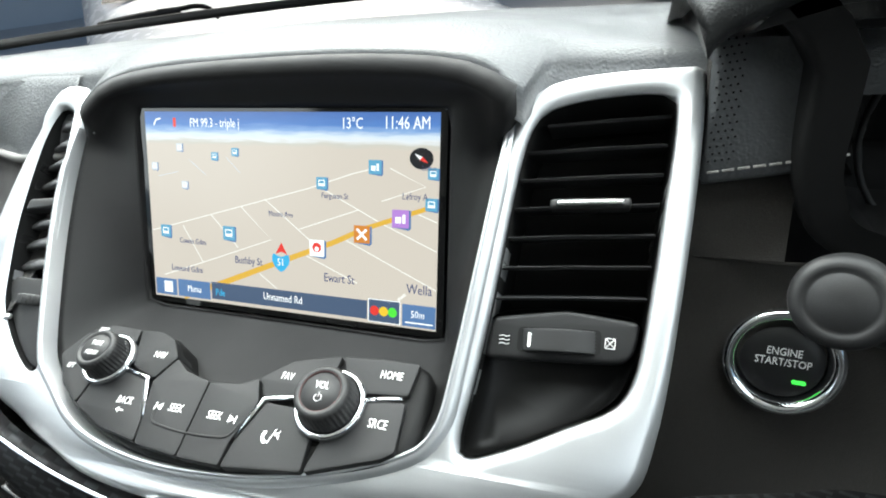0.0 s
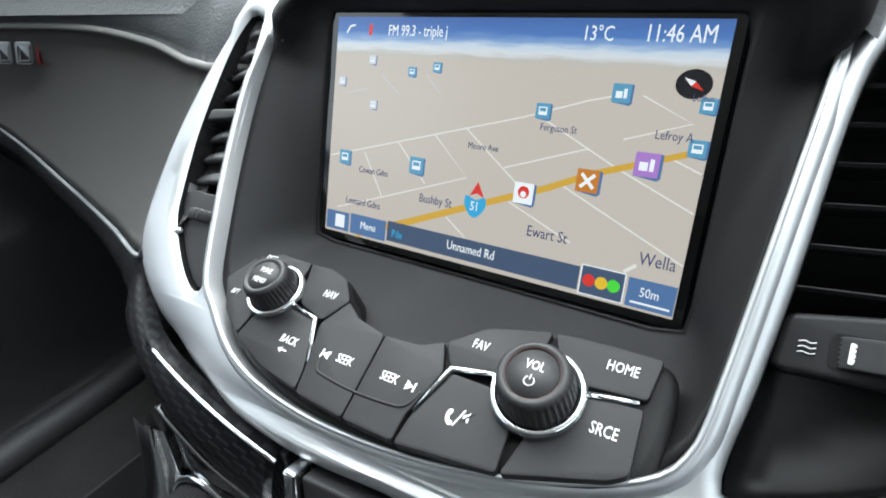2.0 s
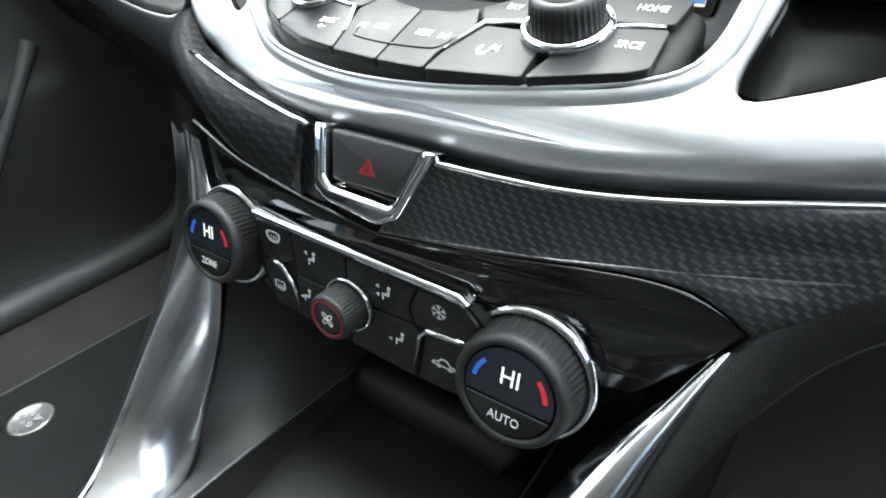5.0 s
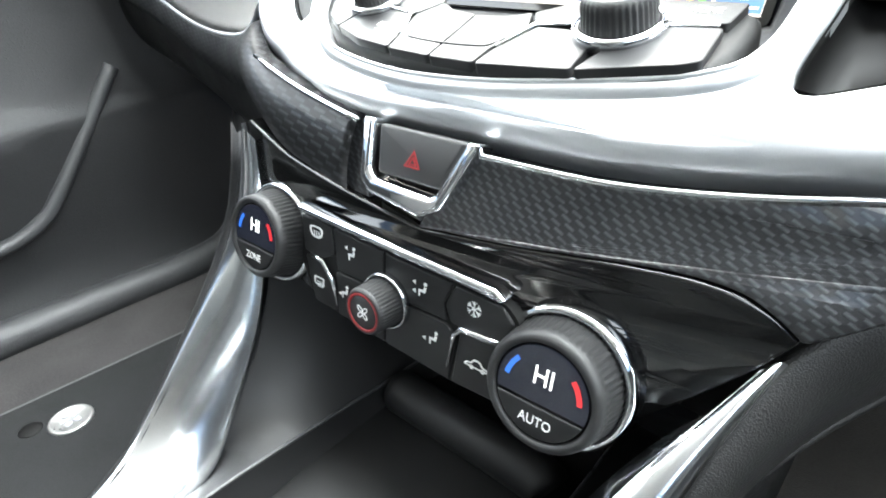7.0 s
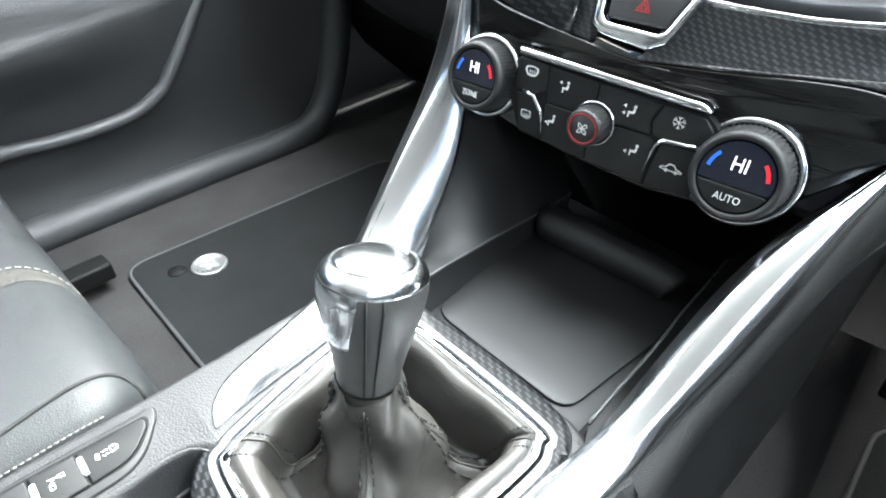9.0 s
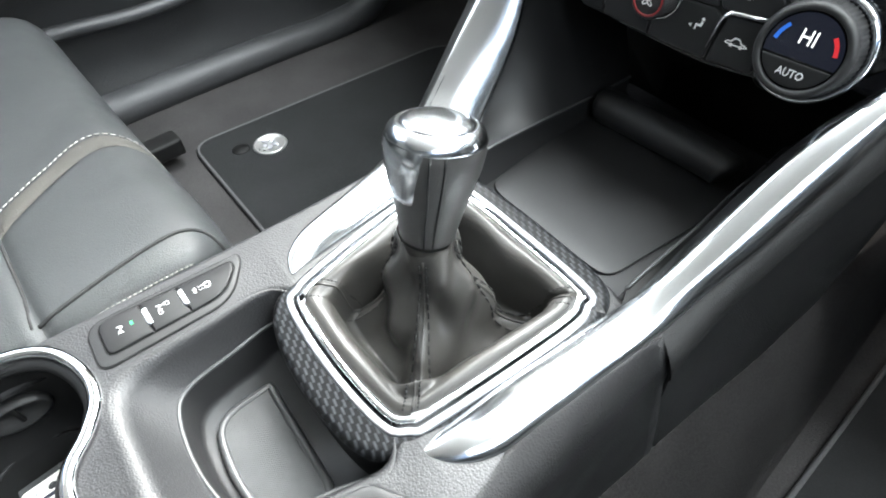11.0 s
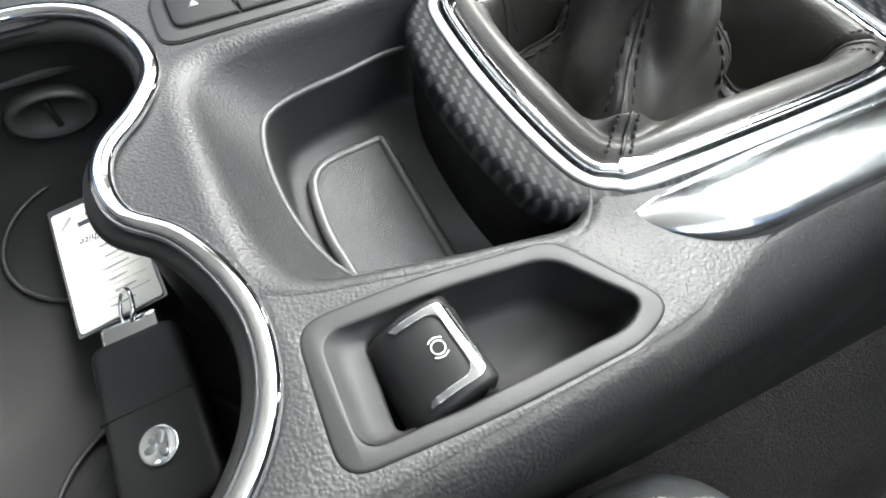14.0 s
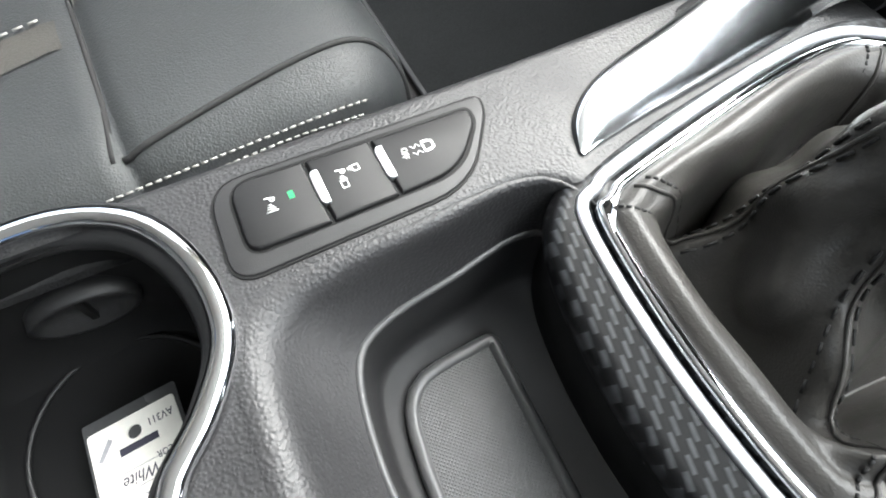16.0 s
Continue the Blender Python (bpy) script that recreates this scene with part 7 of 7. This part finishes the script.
# ---- key and tag in the cup holder ----
fob_m = CONSOLE @ Matrix.Translation((0.0375, -0.1598, -0.0560)) @ pose(0, 0, 0, 6, 6, -2)
fob = thing("key_fob", "black folding car key with round badge in the cup holder", "key", fob_m)
FB = rounded([(-0.0310, -0.0150), (0.0300, -0.0165), (0.0330, 0.0), (0.0300, 0.0165), (-0.0310, 0.0150)], [0.006, 0.006, 0.008, 0.006, 0.006], 5)
part("case", soften(slab_mesh([FB], -0.007, 0.007, 0.003)), KEYBLACK, fob)
part("case_joint", tube_mesh([(-0.0040, -0.0158, 0.0068), (-0.0040, 0.0158, 0.0068)], 0.0004, 5), DARK, fob)
part("badge", moved(lathe_mesh([(0.0002, 0.0008), (0.0052, 0.0008), (0.0058, 0.0012), (0.0064, 0.0008), (0.0066, 0.0)], 32), Matrix.Translation((0.0100, 0.0, 0.0070))), CHROME, fob, "round chrome badge")
for a, r0, w in ((25, 0.0014, 0.0022), (160, 0.0002, 0.0036), (215, 0.0006, 0.0026), (280, 0.0004, 0.0034)):
    q = smooth_loop([(r0, -0.0008), (r0 + w, -0.0011), (r0 + w * 1.2, 0.0004), (r0 + w * 0.5, 0.0012)], True, 3)
    part("badge_relief", moved(soften(slab_mesh([q], 0.0076, 0.0084, 0.0003)), Matrix.Translation((0.0100, 0, 0)) @ pose(0, 0, 0, 0, 0, a)), BANDGREY, fob)
part("key_hinge", soften(moved(slab_mesh([rounded([(-0.004, -0.010), (0.004, -0.010), (0.004, 0.010), (-0.004, 0.010)], 0.002)], -0.004, 0.004, 0.001), Matrix.Translation((-0.0325, 0.0, 0.002)))), CHROME, fob, "bright key hinge")
part("split_ring", moved(tube_mesh([(0.007 * math.cos(a), 0.007 * math.sin(a), 0) for a in [2 * math.pi * i / 30 for i in range(30)]], 0.0008, 6, True), Matrix.Translation((-0.0415, 0.0, 0.004)) @ pose(0, 0, 0, 50, 0, 0)), CHROME, fob, "steel split ring")
tag_m = CONSOLE @ Matrix.Translation((-0.0372, -0.1636, -0.0560)) @ pose(0, 0, 0, 4, -5, 3)
tag = thing("paper_tag", "cream card key tag with printed and handwritten lines", "tag", tag_m)
TL, TW = 0.0640, 0.0300
HX = -TL / 2 + 0.0062
slab("card", [rounded(box2(-TL / 2, -TW / 2, TL / 2, TW / 2), 0.0015), circle2(HX, 0.0, 0.0024, 18)], -0.0004, 0.0002, 0, PAPER, tag)
words("AV311", 0.0040, -TL / 2 + 0.0055, 0.0090, 0.0003, INK, tag, turn=-90)
slab("writing", [box2(HX + 0.0036, -0.0060, HX + 0.0062, 0.0070)], 0.0002, 0.00028, 0, INK, tag)
words("COLOR", 0.0034, HX + 0.0115, 0.0095, 0.0003, INK, tag, turn=-90)
words("White", 0.0058, HX + 0.0150, -0.0010, 0.0003, INK, tag, turn=-90, shear=0.3)
for k in range(7):
    x = HX + 0.0118 + 0.0062 * k
    slab("rule", [box2(x, -0.0125, x + 0.0002, 0.0125)], 0.0002, 0.0003, 0, PALEINK, tag)
    if k > 0:
        slab("writing", [[(x + 0.0030, -0.004 + 0.002 * (k % 3)), (x + 0.0042, 0.000), (x + 0.0036, 0.006 + 0.002 * (k % 2)), (x + 0.0030, 0.006 + 0.002 * (k % 2))]], 0.0002, 0.00028, 0, PALEINK, tag)
slab("writing", [[(HX - 0.0020, -0.0085), (HX - 0.0008, -0.0072), (HX + 0.0050, -0.0118), (HX + 0.0042, -0.0130)]], 0.0002, 0.00028, 0, PALEINK, tag)
slab("sleeve", [rounded(box2(-TL / 2 - 0.0045, -TW / 2 - 0.0012, TL / 2 + 0.001, TW / 2 + 0.0012), 0.001)], -0.0010, -0.0005, 0, SLEEVE, tag, "clear grey plastic sleeve round the card")

# ---- armrest behind the cup holders ----
arm = thing("armrest", "black padded armrest with a chrome edge behind the cup holders", "armrest", CONSOLE)
rows = [smooth_loop([(-0.105, y, -0.03), (-0.108, y, h - 0.018), (-0.095, y, h), (0, y, h + 0.006), (0.085, y, h), (0.098, y, h - 0.018), (0.095, y, -0.03)], False, 3) for y, h in ((-0.222, -0.01), (-0.226, 0.010), (-0.24, 0.024), (-0.28, 0.034), (-0.42, 0.04))]
part("pad", loft_mesh(rows, False, True, True), LEATHER, arm)
part("chrome_edge", tube_mesh(smooth_loop([(-0.104, -0.2225, -0.006), (-0.09, -0.226, -0.004), (0, -0.228, -0.002), (0.08, -0.226, -0.004), (0.094, -0.2225, -0.006)], False), 0.0022, 6), CHROME, arm, "chrome edge")

# ---- seats and mats ----
def stitches(pts, parent, step=0.0075, r=0.0007, mat=THREAD, up=(0, 0, 0.0008)):
    pts = resample_open(pts, step)
    for a, b in zip(pts, pts[1:]):
        part("stitch", tube_mesh([a.lerp(b, 0.12) + Vector(up), a.lerp(b, 0.8) + Vector(up)], r, 5), mat, parent)


def resample_open(pts, step):
    pts = [Vector(p) for p in pts]
    out, rest = [pts[0]], 0.0
    for a, b in zip(pts, pts[1:]):
        L = (b - a).length
        s = step - rest
        while s <= L:
            out.append(a.lerp(b, s / L))
            s += step
        rest = L - (s - step)
    return out


SEAT_ACROSS = [(0.1480, 0.15), (0.1450, 0.24), (0.1440, 0.300), (0.1465, 0.3180), (0.1540, 0.3270), (0.168, 0.3315), (0.180, 0.3325), (0.205, 0.3325), (0.25, 0.3290), (0.33, 0.3220), (0.45, 0.3190), (0.55, 0.3240), (0.63, 0.3300), (0.675, 0.318), (0.690, 0.28), (0.69, 0.15)]
SEAT_ALONG = [(-0.62, -0.02, 0.0), (-0.45, -0.012, 0.0), (-0.30, -0.002, 0.0), (-0.215, -0.001, 0.0), (-0.205, -0.0035, 0.0), (-0.195, 0.0, 0.0), (-0.16, 0.0, 0.0), (-0.125, -0.001, 0.001), (-0.105, -0.004, 0.004), (-0.092, -0.010, 0.010), (-0.082, -0.020, 0.020), (-0.074, -0.036, 0.034), (-0.068, -0.070, 0.048), (-0.066, -0.110, 0.058), (-0.068, -0.16, 0.062)]


def seat_point(x, y):
    """A point of the seat's top: x out from the tunnel, y along the car."""
    for (x0, z0), (x1, z1) in zip(SEAT_ACROSS[3:], SEAT_ACROSS[4:]):
        if x <= x1:
            z = z0 + (z1 - z0) * (x - x0) / (x1 - x0)
            break
    for (y0, d0, _), (y1, d1, _) in zip(SEAT_ALONG, SEAT_ALONG[1:]):
        if y <= y1:
            return z + d0 + (d1 - d0) * (y - y0) / (y1 - y0)
    return z - 0.05


def seat(side, label, lines, piping, thread=0.0005):
    """A bucket seat: rolled cushion, seams, band, stitching and backrest; side -1 is the passenger's."""
    s = thing("car_seat", label, "car seat", group="front seats")
    X = lambda x: side * x - 0.012
    across = smooth_loop([(x, z, 0) for x, z in SEAT_ACROSS], False, 4)
    rows = []
    for y, d, pull in SEAT_ALONG:
        rows.append([Vector((X(p.x + pull * max(0, 1 - (p.x - 0.145) / 0.12) ** 1.5), y - 0.003 * max(0, (0.25 - p.x) / 0.1) * (pull > 0.003), max(p.y + d, 0.145))) for p in across])
    cols = [smooth_loop([r[i] for r in rows], False, 3) for i in range(len(across))]
    cushion = part("cushion", loft_mesh(cols, back=0.003), SEATLEATHER, s, "padded leather cushion with rolled nose")
    on = lambda pts, up=0.0008: [Vector((X(x), y, seat_point(x, y) + up)) for x, y in pts]
    path = lambda pts, n=6: [(p.x, p.y) for p in smooth_loop([(*q, 0) for q in pts], False, n)]
    part("seam", tube_mesh(on(path([(0.162, -0.209), (0.20, -0.205), (0.30, -0.205), (0.42, -0.205), (0.62, -0.205)]), 0.0006), 0.0013, 6), DARKTHREAD, s)
    edge0 = path([(0.262, -0.203), (0.300, -0.160), (0.330, -0.115), (0.326, -0.085), (0.316, -0.072)])
    edge1 = path([(0.287, -0.203), (0.322, -0.160), (0.352, -0.115), (0.346, -0.085), (0.334, -0.070)])
    part("grey_band", loft_mesh([on(edge0, 0.0012), on([((a + c) / 2, (b + d) / 2) for (a, b), (c, d) in zip(edge0, edge1)], 0.0024), on(edge1, 0.0012)], back=0.001), GREYTRIM, s, "grey leather band across the cushion nose")
    stitches(on([(a + 0.004, b) for a, b in edge1], 0.0010), s, 0.0065, 0.0006)
    edge2 = path([(0.215, -0.30), (0.222, -0.26), (0.232, -0.212)])
    edge3 = path([(0.240, -0.30), (0.246, -0.26), (0.254, -0.212)])
    part("grey_band", loft_mesh([on(edge2, 0.0012), on([((a + c) / 2, (b + d) / 2) for (a, b), (c, d) in zip(edge2, edge3)], 0.0022), on(edge3, 0.0012)], back=0.001), GREYTRIM, s)
    stitches(on([(a + 0.003, b) for a, b in edge3], 0.0010), s, 0.0065, 0.0006)
    skin = BVHTree.FromPolygons([v.co for v in cushion.data.vertices], [p.vertices for p in cushion.data.polygons])

    def laid(pts, up):
        """A smooth line laid on the cushion's skin."""
        out = []
        for p in smooth_loop(pts, False, 8):
            q = Vector((X(p[0]), p[1], p[2]))
            at, n, _, _ = skin.find_nearest(q)
            n = n if n.z > 0 or side * n.x < 0 else -n
            out.append(at + n * up)
        return out

    for line in lines:
        stitches(laid(line, 0.0005), s, 0.0036, thread, up=(0, 0, 0))
    if piping:
        part("seam", tube_mesh(laid(piping, 0.0002), 0.0015, 6), DARKTHREAD, s)
    rows = [[(X(x), -0.62 - 0.05 * k + 0.03 * abs((x - 0.43) / 0.27) ** 3, 0.27 + 0.15 * k) for x in [0.16 + 0.54 * j / 10 for j in range(11)]] for k in range(6)]
    part("backrest", loft_mesh(rows, back=0.05), SEATLEATHER, s, "leather backrest")
    part("seat_rail", soften(moved(slab_mesh([rounded(box2(-0.35, -0.012, 0.05, 0.012), 0.004)], 0, 0.03, 0.004), Matrix(((0, 0, 1, X(0.545)), (1, 0, 0, -0.06), (0, 1, 0, 0.165), (0, 0, 0, 1))))), DARK, s, "black seat rail")
    return s


seat(-1, "dark grey leather passenger seat with pale double stitching",
     [[(0.1502, -0.30, 0.3240), (0.1502, -0.20, 0.3238), (0.1502, -0.16, 0.3236), (0.1508, -0.124, 0.3222), (0.1530, -0.110, 0.319)],
      [(0.1480, -0.30, 0.3206), (0.1480, -0.18, 0.3206), (0.1482, -0.145, 0.3202), (0.1495, -0.125, 0.3175), (0.1525, -0.113, 0.314)]],
     [(0.1617, -0.2047, 0.328), (0.1653, -0.1826, 0.331), (0.1709, -0.1536, 0.332), (0.1765, -0.1226, 0.331), (0.1795, -0.104, 0.327), (0.178, -0.092, 0.320), (0.172, -0.086, 0.310), (0.166, -0.086, 0.295), (0.162, -0.088, 0.270)], 0.00050)
drv = seat(1, "dark grey leather driver seat with a pale stitched edge",
           [[(0.1560, -0.30, 0.324), (0.1565, -0.16, 0.324), (0.1577, -0.118, 0.322), (0.1611, -0.1095, 0.324), (0.1658, -0.0981, 0.322), (0.1719, -0.0850, 0.318), (0.1808, -0.0756, 0.312), (0.1954, -0.0651, 0.305)]], None, 0.00055)
drv.matrix_world = Matrix.Translation((-0.025, -0.003, -0.024))

mat1 = thing("floor_mat", "charcoal carpet floor mat with a round silver badge", "floor mat")
ML = rounded([(-0.555, 0.005), (-0.205, -0.012), (-0.19, 0.45), (-0.52, 0.45)], [0.03, 0.02, 0.03, 0.05], 6)
part("carpet", soften(slab_mesh([ML], 0.1352, 0.142, 0.002)), MATCARPET, mat1)
part("binding", tube_mesh([(p.x, p.y, 0.140) for p in ML], 0.0028, 6, True), material("mat_binding", (0.06, 0.06, 0.062), 0.8), mat1, "stitched grey edge binding")
badge = part("badge", moved(lathe_mesh([(0.0005, 0.0012), (0.0185, 0.0012), (0.0195, 0.0024), (0.0222, 0.0022), (0.0235, 0.0)], 40), Matrix.Translation((-0.481, 0.085, 0.142))), material("silver_badge", (0.50, 0.50, 0.49), 0.35, 0.7), mat1, "round silver badge with a raised rim")
for a, r0, w in ((35, 0.0030, 0.0080), (125, 0.0020, 0.0066), (200, 0.0040, 0.0090), (265, 0.0030, 0.0060), (330, 0.0035, 0.0078)):
    q = smooth_loop([(r0, -0.0022), (r0 + w, -0.0030), (r0 + w * 1.25, 0.0012), (r0 + w * 0.5, 0.0034)], True, 3)
    part("badge_relief", moved(soften(slab_mesh([q], 0.0010, 0.0026, 0.0006)), Matrix.Translation((-0.481, 0.085, 0.142)) @ pose(0, 0, 0, 0, 0, a)), bpy.data.materials["pale_ink"], badge)
part("fixing", moved(lathe_mesh([(0.0005, 0.002), (0.009, 0.002), (0.011, 0.0005), (0.012, 0.0)], 28), Matrix.Translation((-0.500, 0.050, 0.142))), DARK, mat1, "black mat fixing")
mat2 = thing("floor_mat", "charcoal carpet floor mat in the driver footwell", "floor mat")
ML2 = rounded([(0.208, -0.02), (0.58, -0.02), (0.58, 0.41), (0.222, 0.41)], 0.03, 6)
part("carpet", soften(slab_mesh([ML2], 0.1352, 0.142, 0.002)), MATCARPET, mat2)
part("binding", tube_mesh([(p.x, p.y, 0.140) for p in ML2], 0.0028, 6, True), bpy.data.materials["mat_binding"], mat2)
# foot pedal pads seen past the console
pedal = thing("accelerator_pedal", "black ribbed accelerator pedal beside the console", "pedal", facing((0.235, 0.50, 0.235), (0.06, -0.9, 0.42)))
slab("pad", [rounded(box2(-0.025, -0.115, 0.025, 0.075), 0.008)], -0.012, 0.0, 0.003, DARK, pedal)
for k in range(9):
    slab("rib", [rounded(box2(-0.020 + 0.0047 * k, -0.066, -0.0178 + 0.0047 * k, 0.066), 0.0008)], 0, 0.0025, 0.0006, RUBBER, pedal)
